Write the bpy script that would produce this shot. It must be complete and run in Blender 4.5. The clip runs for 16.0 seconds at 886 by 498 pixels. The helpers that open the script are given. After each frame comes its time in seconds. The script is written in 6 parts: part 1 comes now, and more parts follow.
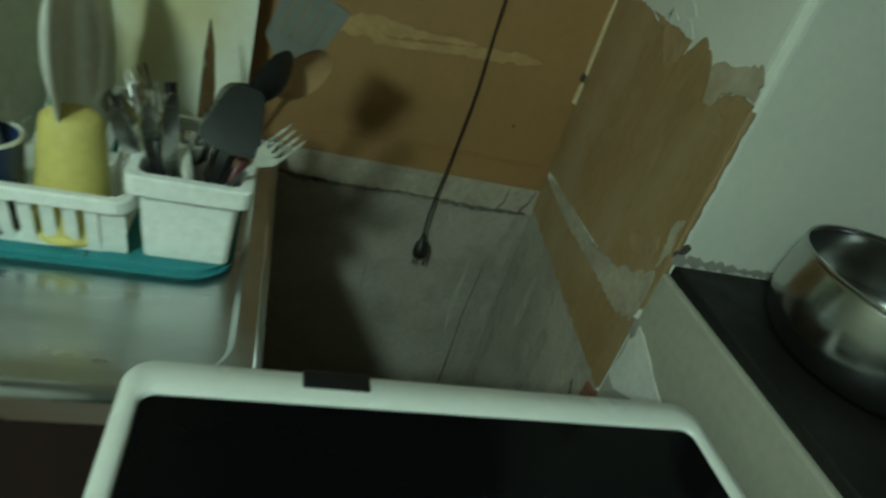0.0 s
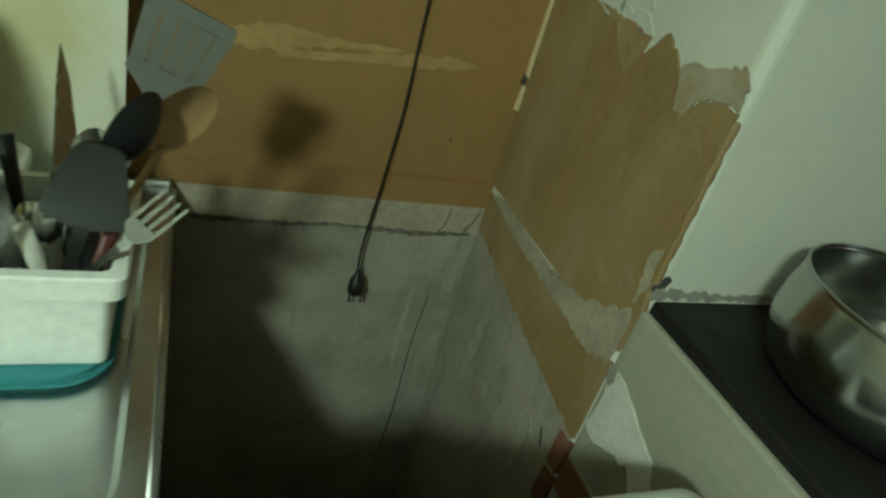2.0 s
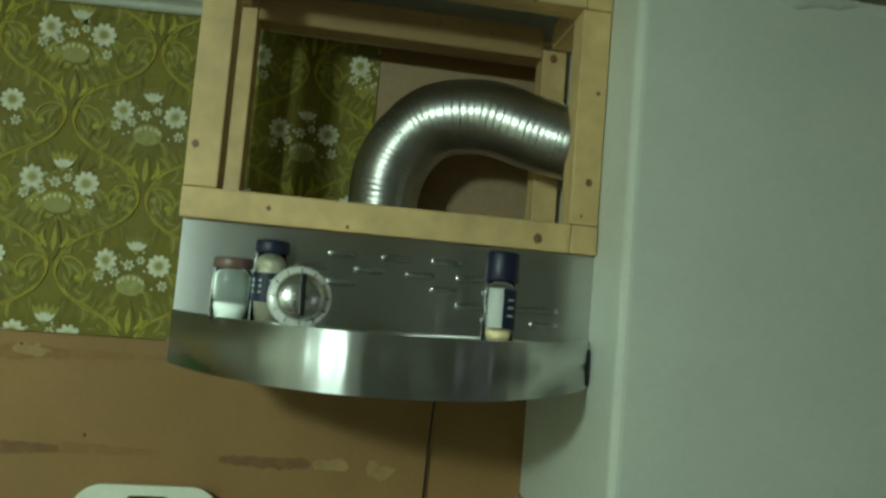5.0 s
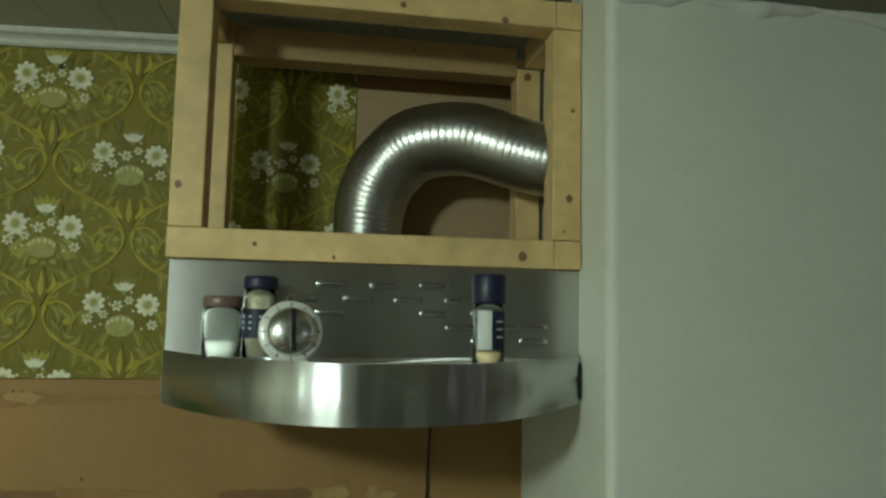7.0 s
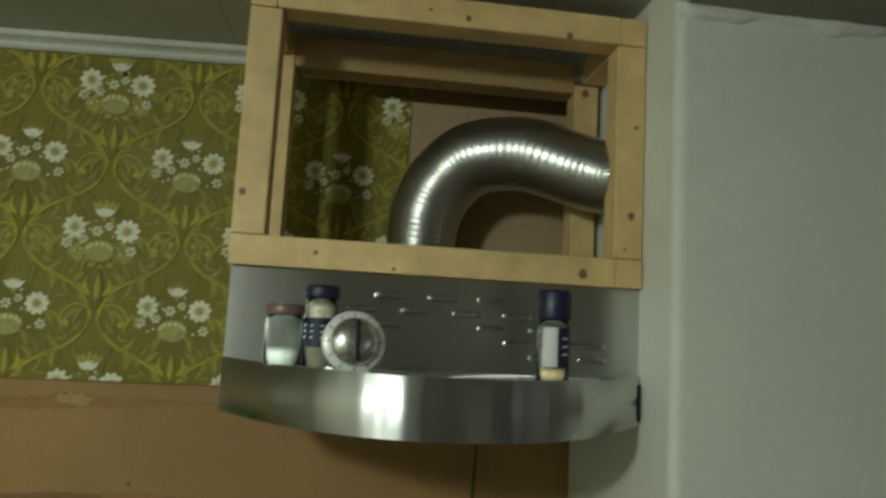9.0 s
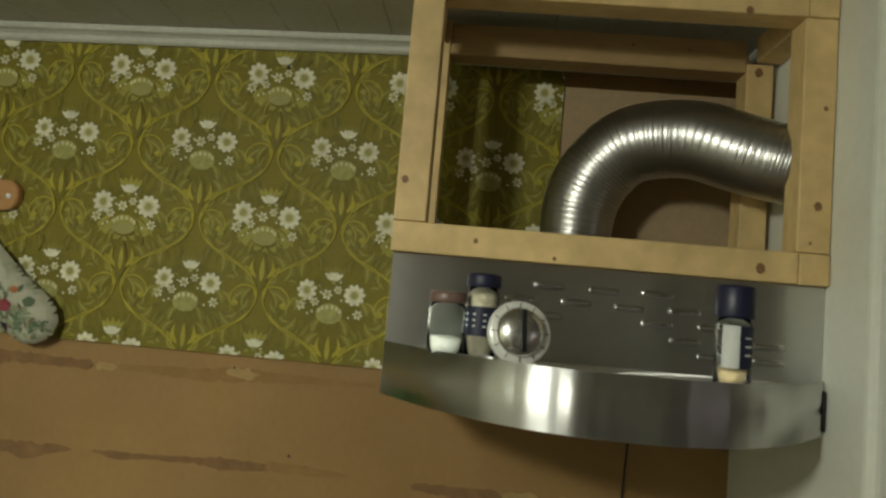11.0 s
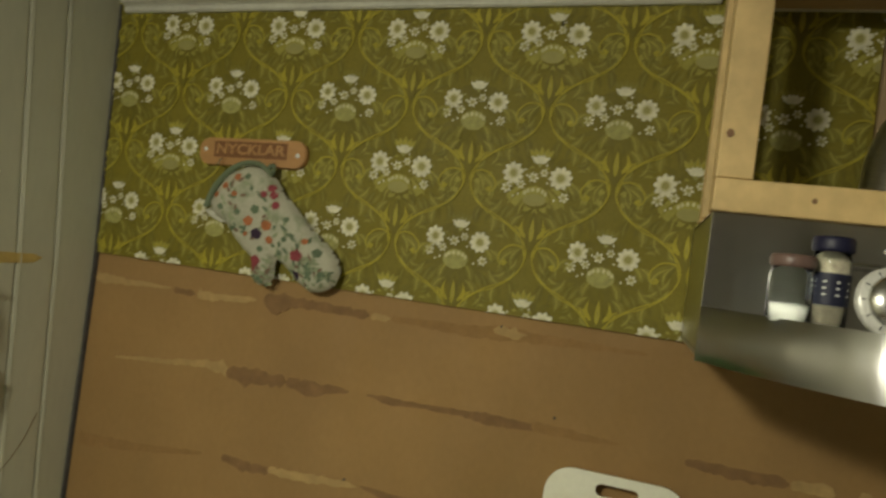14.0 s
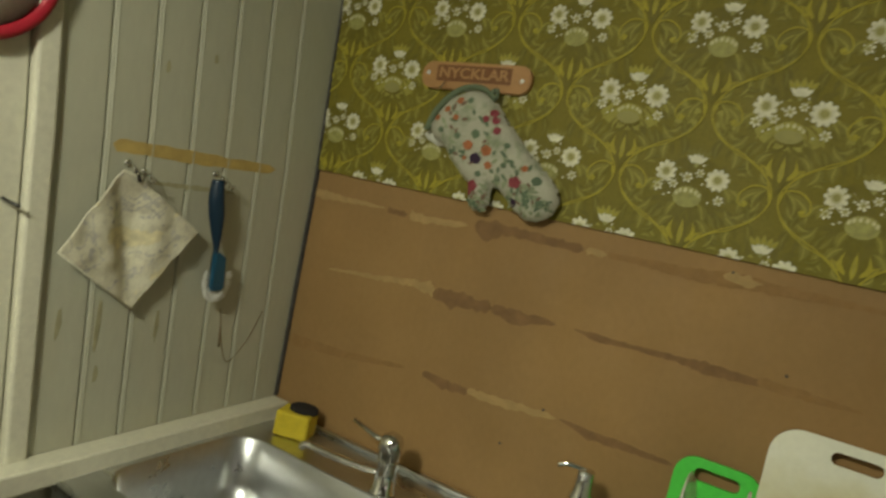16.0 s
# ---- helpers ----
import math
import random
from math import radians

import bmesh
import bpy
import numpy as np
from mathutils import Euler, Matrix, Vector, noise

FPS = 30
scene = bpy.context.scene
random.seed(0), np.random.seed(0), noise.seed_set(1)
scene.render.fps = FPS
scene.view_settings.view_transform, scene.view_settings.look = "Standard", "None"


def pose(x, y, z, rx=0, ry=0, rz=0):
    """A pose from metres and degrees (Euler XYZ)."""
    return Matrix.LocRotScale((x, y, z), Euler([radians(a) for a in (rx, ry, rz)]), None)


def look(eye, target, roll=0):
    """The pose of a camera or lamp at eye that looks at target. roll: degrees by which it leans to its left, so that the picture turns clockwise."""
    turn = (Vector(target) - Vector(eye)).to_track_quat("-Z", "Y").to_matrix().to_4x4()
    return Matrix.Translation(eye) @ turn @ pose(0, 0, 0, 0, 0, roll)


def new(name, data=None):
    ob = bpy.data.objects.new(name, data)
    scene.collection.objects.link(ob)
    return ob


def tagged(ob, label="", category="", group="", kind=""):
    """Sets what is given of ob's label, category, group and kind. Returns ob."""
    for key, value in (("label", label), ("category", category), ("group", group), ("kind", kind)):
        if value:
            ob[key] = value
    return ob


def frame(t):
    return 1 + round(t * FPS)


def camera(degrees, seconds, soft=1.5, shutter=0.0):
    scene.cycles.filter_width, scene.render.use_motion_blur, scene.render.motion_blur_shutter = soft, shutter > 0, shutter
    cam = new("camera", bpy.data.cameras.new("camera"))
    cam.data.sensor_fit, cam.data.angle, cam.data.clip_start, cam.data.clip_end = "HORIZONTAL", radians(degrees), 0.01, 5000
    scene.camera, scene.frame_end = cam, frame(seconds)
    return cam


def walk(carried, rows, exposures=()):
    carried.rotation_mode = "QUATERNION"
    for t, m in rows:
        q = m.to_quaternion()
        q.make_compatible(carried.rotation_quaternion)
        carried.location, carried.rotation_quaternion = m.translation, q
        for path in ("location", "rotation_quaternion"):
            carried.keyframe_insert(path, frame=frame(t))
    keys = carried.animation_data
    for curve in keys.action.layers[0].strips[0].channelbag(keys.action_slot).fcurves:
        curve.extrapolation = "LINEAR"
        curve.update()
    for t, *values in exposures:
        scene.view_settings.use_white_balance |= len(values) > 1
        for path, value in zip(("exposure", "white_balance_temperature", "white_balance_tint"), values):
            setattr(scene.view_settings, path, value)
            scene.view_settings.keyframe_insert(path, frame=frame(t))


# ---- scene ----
cam = camera(68.5, 16.0, soft=2.5, shutter=0.5)
PATH = [
    (0, (0.015, 0.005, 1.355), (0.597, 1.639, 0.359), 18.4),
    (0.5, (0.069, 0.116, 1.334), (0.755, 1.725, 0.364), 18.5),
    (1, (0.116, 0.194, 1.32), (0.838, 1.785, 0.347), 17.3),
    (1.5, (0.099, 0.205, 1.316), (0.848, 1.779, 0.336), 16.7),
    (2, (0.048, 0.156, 1.344), (0.814, 1.724, 0.367), 16.7),
    (2.5, (-0.008, 0.093, 1.358), (0.768, 1.704, 0.46), 18.1),
    (3, (-0.01, 0.041, 1.386), (0.72, 1.698, 0.539), 19.2),
    (3.5, (0.052, -0.030, 1.440), (0.557, 1.840, 0.938), 12.2),
    (4, (0.114, -0.126, 1.515), (0.404, 1.837, 1.260), 8.8),
    (4.5, (0.168, -0.173, 1.58), (0.433, 1.81, 1.575), 6.5),
    (5, (0.167, -0.186, 1.612), (0.446, 1.78, 1.747), 4.8),
    (5.2, (0.155, -0.204, 1.617), (0.443, 1.769, 1.781), 3.8),
    (7.5, (0.169, -0.197, 1.634), (0.483, 1.77, 1.814), 1.2),
    (8, (0.167, -0.199, 1.64), (0.489, 1.762, 1.873), 1.7),
    (8.5, (0.153, -0.193, 1.636), (0.468, 1.764, 1.905), 2.3),
    (9, (0.118, -0.182, 1.623), (0.36, 1.791, 1.844), 3.1),
    (9.5, (0.085, -0.167, 1.611), (0.178, 1.825, 1.767), 4.3),
    (12, (0.04, -0.164, 1.628), (-0.104, 1.823, 1.803), 4.7),
    (12.5, (0.005, -0.167, 1.622), (-0.169, 1.817, 1.803), 4.5),
    (13, (-0.043, -0.163, 1.617), (-0.323, 1.81, 1.783), 5.2),
    (13.5, (-0.093, -0.156, 1.593), (-0.509, 1.797, 1.71), 6.3),
    (14, (-0.133, -0.171, 1.58), (-0.716, 1.742, 1.607), 7.5),
    (14.5, (-0.134, -0.181, 1.558), (-0.79, 1.708, 1.545), 8.7),
    (15, (-0.178, -0.193, 1.56), (-0.92, 1.662, 1.478), 9.0),
    (15.5, (-0.241, -0.21, 1.547), (-1.085, 1.599, 1.419), 10.1),
    (16, (-0.261, -0.201, 1.511), (-1.216, 1.547, 1.326), 11.8),
]
walk(cam, [(t, look(eye, target, roll)) for t, eye, target, roll in PATH],
     [(0, -0.22, 5450, -19), (0.5, 0.15, 5950, -13), (1.0, 0.12, 6300, -10), (1.5, 0.08, 6550, -9), (2.0, 0.25, 6000, -17), (2.5, 0.45, 5700, -21), (3.0, 0.62, 5800, -22), (3.5, 1.2, 5850, -24), (4.0, 1.15, 5850, -27),
      (4.5, 0.42, 5750, -24), (5.0, -0.02, 5700, -19), (7.3, -0.1, 6000, -6), (8.5, -0.15, 6000, -3), (9.5, -0.15, 6400, 7), (12.5, 0.04, 6900, 12), (14.5, -0.06, 7400, 14), (16.0, -0.05, 7050, 11)])

# ---- light ----
world = bpy.data.worlds.new("room_world")
world.use_nodes = True
world.node_tree.nodes["Background"].inputs[0].default_value = (0.9, 1.0, 0.85, 1)
world.node_tree.nodes["Background"].inputs[1].default_value = 0.02
scene.world = world
LAMP = Vector((-0.66, -0.68, 2.0))
# one opal ceiling lamp: a soft globe of light that shines more strongly downwards
bulb = bpy.data.lights.new("bulb", "POINT")
bulb.energy, bulb.color, bulb.shadow_soft_size = 31.0, (0.95, 1.0, 0.87), 0.085
lamp_light = new("bulb", bulb)
lamp_light.matrix_world = Matrix.Translation(LAMP)
glow = bpy.data.lights.new("lamp_glow", "AREA")
glow.shape, glow.size, glow.energy, glow.color = "DISK", 0.20, 10.0, (0.95, 1.0, 0.87)
glow_light = new("lamp_glow", glow)
glow_light.matrix_world = Matrix.Translation(LAMP)
# an unseen weaker, whiter light, added farther back; the pan's shadow suggests it
added_back_light = bpy.data.lights.new("added_back_light", "POINT")
added_back_light.energy, added_back_light.color, added_back_light.shadow_soft_size = 2.5, (1.0, 0.99, 1.0), 0.28
back_light = new("added_back_light", added_back_light)
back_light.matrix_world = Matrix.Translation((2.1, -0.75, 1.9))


# ---- helpers for materials ----
def mat(name, col, rough=0.6, metal=0.0, var=0.15, scale=6.0, fine=0.08, fscale=90.0, bump=0.15, bscale=60.0,
        stain=None, stain_scale=2.5, stain_amt=0.5, stretch=(1, 1, 1), coat=0.0, aniso=0.0, spec=0.5, islands=0.0, rvar=0.1):
    m = bpy.data.materials.new(name)
    m.use_nodes = True
    nt = m.node_tree
    n, ln = nt.nodes, nt.links
    b = n["Principled BSDF"]
    tc = n.new("ShaderNodeTexCoord")
    mp = n.new("ShaderNodeMapping")
    mp.inputs["Scale"].default_value = stretch
    ln.new(tc.outputs["Object"], mp.inputs[0])

    def noise_tex(s, detail=5.0, rgh=0.55):
        t = n.new("ShaderNodeTexNoise")
        t.inputs["Scale"].default_value, t.inputs["Detail"].default_value, t.inputs["Roughness"].default_value = s, detail, rgh
        ln.new(mp.outputs[0], t.inputs["Vector"])
        return t.outputs["Fac"]

    def spread(fac, lo, hi, a, c):
        r = n.new("ShaderNodeMapRange")
        r.inputs[1].default_value, r.inputs[2].default_value, r.inputs[3].default_value, r.inputs[4].default_value = lo, hi, a, c
        ln.new(fac, r.inputs[0])
        return r.outputs[0]

    def times(x, y):
        t = n.new("ShaderNodeMath")
        t.operation = "MULTIPLY"
        ln.new(x, t.inputs[0])
        ln.new(y, t.inputs[1])
        return t.outputs[0]

    f = times(spread(noise_tex(scale), 0.25, 0.75, 1 - var, 1 + var), spread(noise_tex(fscale, 3.0), 0.25, 0.75, 1 - fine, 1 + fine))
    if islands:
        g = n.new("ShaderNodeNewGeometry")
        f = times(f, spread(g.outputs["Random Per Island"], 0, 1, 1 - islands, 1 + islands))
    mix = n.new("ShaderNodeMix")
    mix.data_type, mix.blend_type = "RGBA", "MULTIPLY"
    mix.inputs[0].default_value = 1.0
    mix.inputs[6].default_value = (*col, 1)
    comb = n.new("ShaderNodeCombineColor")
    for k in range(3):
        ln.new(f, comb.inputs[k])
    ln.new(comb.outputs[0], mix.inputs[7])
    out = mix.outputs[2]
    if stain:
        mx = n.new("ShaderNodeMix")
        mx.data_type = "RGBA"
        ln.new(spread(noise_tex(stain_scale, 7.0, 0.62), 0.52, 0.72, 0.0, stain_amt), mx.inputs[0])
        ln.new(out, mx.inputs[6])
        mx.inputs[7].default_value = (*stain, 1)
        out = mx.outputs[2]
    ln.new(out, b.inputs["Base Color"])
    b.inputs["Metallic"].default_value = metal
    b.inputs["Specular IOR Level"].default_value = spec
    b.inputs["Coat Weight"].default_value = coat
    b.inputs["Anisotropic"].default_value = aniso
    ln.new(spread(noise_tex(scale * 3), 0.25, 0.75, max(0.02, rough - rvar), min(1, rough + rvar)), b.inputs["Roughness"])
    if bump:
        bp = n.new("ShaderNodeBump")
        bp.inputs["Strength"].default_value, bp.inputs["Distance"].default_value = bump, 0.004
        ln.new(noise_tex(bscale, 6.0), bp.inputs["Height"])
        ln.new(bp.outputs[0], b.inputs["Normal"])
    return m


def glass_mat(name, col, rough=0.02):
    m = bpy.data.materials.new(name)
    m.use_nodes = True
    b = m.node_tree.nodes["Principled BSDF"]
    b.inputs["Base Color"].default_value = (*col, 1)
    b.inputs["Roughness"].default_value = rough
    b.inputs["Transmission Weight"].default_value = 1.0
    b.inputs["IOR"].default_value = 1.3
    return m


BOARD = mat("brown_fibreboard", (0.307, 0.180, 0.066), 0.75, var=0.15, scale=3.0, fine=0.05, fscale=70, bump=0.07, bscale=120, stretch=(1.2, 1, 0.9), stain=(0.271, 0.152, 0.057), stain_scale=1.7, stain_amt=0.45)
TEAR_PALE = mat("torn_board_pale", (0.402, 0.267, 0.111), 0.9, var=0.2, scale=30, bump=0.5, bscale=120)
TEAR_DARK = mat("torn_board_dark", (0.220, 0.124, 0.053), 0.9, var=0.2, scale=30, bump=0.5, bscale=120)
TEAR_FADE = mat("scuffed_board", (0.283, 0.160, 0.059), 0.85, var=0.12, scale=20, bump=0.3, bscale=120)
SIDE_PAINT = mat("worn_brown_paint", (0.300, 0.200, 0.088), 0.7, var=0.18, scale=5, fine=0.1, bump=0.3, bscale=70, stain=(0.395, 0.312, 0.190), stain_scale=7, stain_amt=0.55, stretch=(1, 1, 0.45))
PLASTER_GREY = mat("grey_bare_plaster", (0.356, 0.328, 0.272), 0.9, var=0.22, scale=5, fine=0.10, fscale=120, bump=0.16, bscale=30, stain=(0.216, 0.200, 0.164), stain_scale=9, stain_amt=0.7)
PLASTER_PALE = mat("pale_cracked_plaster", (0.399, 0.357, 0.272), 0.9, var=0.2, scale=12, fine=0.15, bump=0.6, bscale=50, stain=(0.230, 0.187, 0.136), stain_scale=14, stain_amt=0.6)
WHITE_WALL = mat("white_limewashed_masonry", (0.699, 0.708, 0.629), 0.85, var=0.07, scale=2, fine=0.03, fscale=90, bump=0.7, bscale=7, stain=(0.577, 0.559, 0.463), stain_scale=2.2, stain_amt=0.55)
WHITE_CHIP = mat("chipped_white_plaster", (0.686, 0.686, 0.635), 0.9, var=0.1, scale=20, bump=0.6, bscale=60)
GREY_CHIP = mat("grey_plaster_patch", (0.320, 0.304, 0.264), 0.9, var=0.18, scale=25, bump=0.6, bscale=60)
CRACK = mat("dusty_crack", (0.15, 0.13, 0.11), 0.95, var=0.4, scale=60, bump=0.6)
MORTAR_DARK = mat("dark_mortar", (0.07, 0.065, 0.06), 0.95, var=0.3, scale=40, bump=0.6)
SCRAPE = mat("half_scraped_paint", (0.335, 0.236, 0.118), 0.85, var=0.25, scale=18, bump=0.4, stain=(0.429, 0.374, 0.273), stain_scale=22, stain_amt=0.6)
SCRAPE_GREY = mat("scraped_to_grey_plaster", (0.41, 0.365, 0.27), 0.9, var=0.2, scale=16, bump=0.5, bscale=50, stain=(0.352, 0.256, 0.144), stain_scale=14, stain_amt=0.8)
PAINT_RUB = mat("rubbed_brown_paint", (0.355, 0.234, 0.105), 0.75, var=0.2, scale=22, bump=0.3)
RED_BRICK = mat("old_red_brick", (0.19, 0.085, 0.055), 0.9, var=0.3, scale=25, bump=0.6, bscale=80)
STOVE_SIDE = mat("grey_white_painted_masonry", (0.380, 0.372, 0.305), 0.7, var=0.08, scale=5, bump=0.15, bscale=40)
IRON = mat("black_stove_top", (0.013, 0.012, 0.011), 0.6, spec=0.3, var=0.3, scale=8, fine=0.2, bump=0.12, bscale=90, rvar=0.15)
PANEL = mat("cream_painted_panelling", (0.465, 0.465, 0.358), 0.45, var=0.06, scale=4, fine=0.04, bump=0.12, bscale=30, stain=(0.480, 0.440, 0.288), stain_scale=9, stain_amt=0.3, stretch=(1, 1, 0.3))
TRIM = mat("cream_painted_trim", (0.672, 0.655, 0.521), 0.4, var=0.05, scale=5, bump=0.08)
CEIL = mat("white_painted_ceiling_boards", (0.406, 0.401, 0.331), 0.55, var=0.06, scale=4, bump=0.08, islands=0.04)
CEIL_PL = mat("stained_ceiling_plaster", (0.320, 0.304, 0.248), 0.9, var=0.2, scale=4, bump=0.4, bscale=25, stain=(0.184, 0.152, 0.104), stain_scale=5, stain_amt=0.6)
PINE = mat("raw_pine", (0.643, 0.463, 0.215), 0.6, var=0.22, scale=9, fine=0.16, fscale=60, bump=0.15, bscale=60, stretch=(0.45, 1.0, 0.45), stain=(0.507, 0.332, 0.126), stain_scale=11, stain_amt=0.55)
PINE_DARK = mat("darker_brown_pine", (0.357, 0.234, 0.102), 0.65, var=0.18, scale=6, fine=0.12, fscale=80, bump=0.15, bscale=60, stretch=(0.25, 1.0, 1.0))
KNOT = mat("pine_knot", (0.22, 0.11, 0.05), 0.6, var=0.2, scale=60)
STEEL = mat("brushed_stainless_steel", (0.74, 0.74, 0.73), 0.44, 1.0, var=0.03, scale=3, fine=0.03, fscale=40, bump=0, aniso=1.0, rvar=0.02)
tang = STEEL.node_tree.nodes.new("ShaderNodeTangent")
tang.direction_type, tang.axis = "RADIAL", "Z"
STEEL.node_tree.links.new(tang.outputs[0], STEEL.node_tree.nodes["Principled BSDF"].inputs["Tangent"])
STEEL.node_tree.nodes["Principled BSDF"].inputs["Anisotropic Rotation"].default_value = 0.25
STEEL_BAND = mat("bowed_brushed_steel", (0.80, 0.80, 0.79), 0.47, 1.0, var=0.03, scale=3, fine=0.03, fscale=40, bump=0.10, bscale=46, stretch=(1, 1, 0.01), aniso=1.0, rvar=0.02)
tang = STEEL_BAND.node_tree.nodes.new("ShaderNodeTangent")
tang.direction_type, tang.axis = "RADIAL", "Z"
STEEL_BAND.node_tree.links.new(tang.outputs[0], STEEL_BAND.node_tree.nodes["Principled BSDF"].inputs["Tangent"])
STEEL_BAND.node_tree.nodes["Principled BSDF"].inputs["Anisotropic Rotation"].default_value = 0.25
STEEL_H = mat("stainless_worktop_steel", (0.56, 0.575, 0.57), 0.33, 1.0, var=0.08, scale=6, fine=0.06, fscale=60, bump=0.03, bscale=40, stretch=(0.3, 1, 1), rvar=0.10)
STEEL_POT = mat("polished_pan_steel", (0.45, 0.455, 0.45), 0.20, 1.0, var=0.05, scale=6, fine=0.05, fscale=60, bump=0.01, bscale=60, stretch=(1, 1, 8), rvar=0.06)
VENT = mat("pressed_steel_louvre", (0.50, 0.50, 0.49), 0.24, 1.0, var=0.03, bump=0, rvar=0.03)
CHROME = mat("chrome", (0.72, 0.72, 0.70), 0.10, 1.0, var=0.02, bump=0, rvar=0.03)
CUTLERY = mat("cutlery_steel", (0.70, 0.70, 0.68), 0.13, 1.0, var=0.05, bump=0, rvar=0.05)
ALU = mat("ribbed_aluminium_duct", (0.42, 0.415, 0.40), 0.33, 1.0, var=0.04, scale=10, fine=0.05, bump=0, rvar=0.03, coat=0.12)
BEIGE = mat("beige_fibre_panel", (0.390, 0.281, 0.164), 0.8, var=0.06, scale=4, bump=0.1, bscale=80)
ENAMEL = mat("white_enamel", (0.84, 0.86, 0.82), 0.22, var=0.02, scale=4, fine=0.02, bump=0.01, coat=0.3)
BLACK_GLASS = mat("black_ceramic_glass", (0.004, 0.004, 0.005), 0.12, var=0.1, bump=0, rvar=0.03, spec=0.12)
BLACK_PL = mat("black_plastic", (0.012, 0.012, 0.013), 0.4, var=0.1, bump=0.05)
FLOOR = mat("dark_brown_floor", (0.16, 0.10, 0.06), 0.5, var=0.2, scale=3, bump=0.1)
CAB = mat("dark_brown_cabinet", (0.020, 0.012, 0.009), 0.75, spec=0.15, var=0.2, scale=5, bump=0.08, stretch=(1, 1, 0.2))
CAB_SIDE = mat("grey_brown_cabinet_side", (0.30, 0.25, 0.18), 0.7, var=0.15, scale=5, bump=0.1)
ROOM = mat("pale_room_wall", (0.78, 0.77, 0.70), 0.8, var=0.05, bump=0.1)


# ---- helpers for meshes ----
def link_mesh(name, bm, material):
    me = bpy.data.meshes.new(name)
    bmesh.ops.recalc_face_normals(bm, faces=bm.faces)
    bm.to_mesh(me)
    bm.free()
    for x in (material if isinstance(material, (list, tuple)) else [material]):
        me.materials.append(x)
    return new(name, me)


def part(name, bm, material, parent=None, label=""):
    ob = link_mesh(name, bm, material)
    if parent is not None:
        ob.parent = parent
        if parent.type == "EMPTY":
            ob.matrix_parent_inverse = Matrix.Translation(-parent.location)
    if label:
        ob["label"] = label
    return ob


def thing(name, base, label, category, group="", kind=""):
    e = new(name)
    e.location = base
    e.empty_display_size = 0.02
    return tagged(e, label, category, group, kind)


def smooth(bm, flag=True):
    for f in bm.faces:
        f.smooth = flag
    return bm


def box(x0, y0, z0, x1, y1, z1, bevel=0.0, bm=None, m=None, seg=2):
    own = bmesh.new()
    bmesh.ops.create_cube(own, size=1)
    for v in own.verts:
        v.co = Vector(((x0 + x1) / 2 + v.co.x * (x1 - x0), (y0 + y1) / 2 + v.co.y * (y1 - y0), (z0 + z1) / 2 + v.co.z * (z1 - z0)))
    if bevel:
        bmesh.ops.bevel(own, geom=own.edges[:], offset=bevel, segments=seg, affect="EDGES", profile=0.5)
    if m is not None:
        bmesh.ops.transform(own, matrix=m, verts=own.verts)
    return merge(bm, own)


def merge(bm, own):
    if bm is None:
        return own
    tmp = bpy.data.meshes.new("tmp")
    own.to_mesh(tmp)
    own.free()
    bm.from_mesh(tmp)
    bpy.data.meshes.remove(tmp)
    return bm


def lathe(profile, m=None, seg=32, bm=None, closed=False):
    """Profile of (radius, height) turned round z."""
    own = bmesh.new()
    rings = []
    for r, z in profile:
        if r < 1e-6:
            rings.append([own.verts.new((0, 0, z))])
        else:
            rings.append([own.verts.new((r * math.cos(2 * math.pi * k / seg), r * math.sin(2 * math.pi * k / seg), z)) for k in range(seg)])
    pairs = list(zip(rings, rings[1:]))
    if closed:
        pairs.append((rings[-1], rings[0]))
    for a, c in pairs:
        for k in range(seg):
            q = [a[k % len(a)], a[(k + 1) % len(a)], c[(k + 1) % len(c)], c[k % len(c)]]
            q = list(dict.fromkeys(q))
            if len(q) > 2:
                own.faces.new(q)
    smooth(own)
    if m is not None:
        bmesh.ops.transform(own, matrix=m, verts=own.verts)
    return merge(bm, own)


def curve_pts(pts, n=8):
    """Catmull-Rom through the points."""
    p = [Vector(q) for q in pts]
    p = [2 * p[0] - p[1]] + p + [2 * p[-1] - p[-2]]
    out = []
    for i in range(1, len(p) - 2):
        for k in range(n):
            t = k / n
            out.append(0.5 * (2 * p[i] + (p[i + 1] - p[i - 1]) * t + (2 * p[i - 1] - 5 * p[i] + 4 * p[i + 1] - p[i + 2]) * t * t + (3 * p[i] - p[i - 1] - 3 * p[i + 1] + p[i + 2]) * t ** 3))
    out.append(p[-2])
    return out


def tube(pts, radius, seg=10, bm=None, caps=True, flat=1.0):
    """Tube along points; radius is a number or a function of 0..1; flat squashes it along its second axis."""
    own = bmesh.new()
    pts = [Vector(q) for q in pts]
    rings, up = [], None
    for i, p in enumerate(pts):
        d = (pts[min(i + 1, len(pts) - 1)] - pts[max(i - 1, 0)]).normalized()
        if up is None:
            up = d.orthogonal().normalized()
        up = (up - d * up.dot(d)).normalized()
        side = d.cross(up)
        r = radius(i / (len(pts) - 1)) if callable(radius) else radius
        rings.append([own.verts.new(p + (up * math.cos(2 * math.pi * k / seg) + side * flat * math.sin(2 * math.pi * k / seg)) * r) for k in range(seg)])
    for a, c in zip(rings, rings[1:]):
        for k in range(seg):
            own.faces.new((a[k], a[(k + 1) % seg], c[(k + 1) % seg], c[k]))
    if caps:
        own.faces.new(rings[0][::-1])
        own.faces.new(rings[-1])
    smooth(own)
    return merge(bm, own)


def rod(p, q, r0, r1=None, seg=16, bm=None):
    r1 = r0 if r1 is None else r1
    return tube([p, q], lambda t: r0 + (r1 - r0) * t, seg, bm)


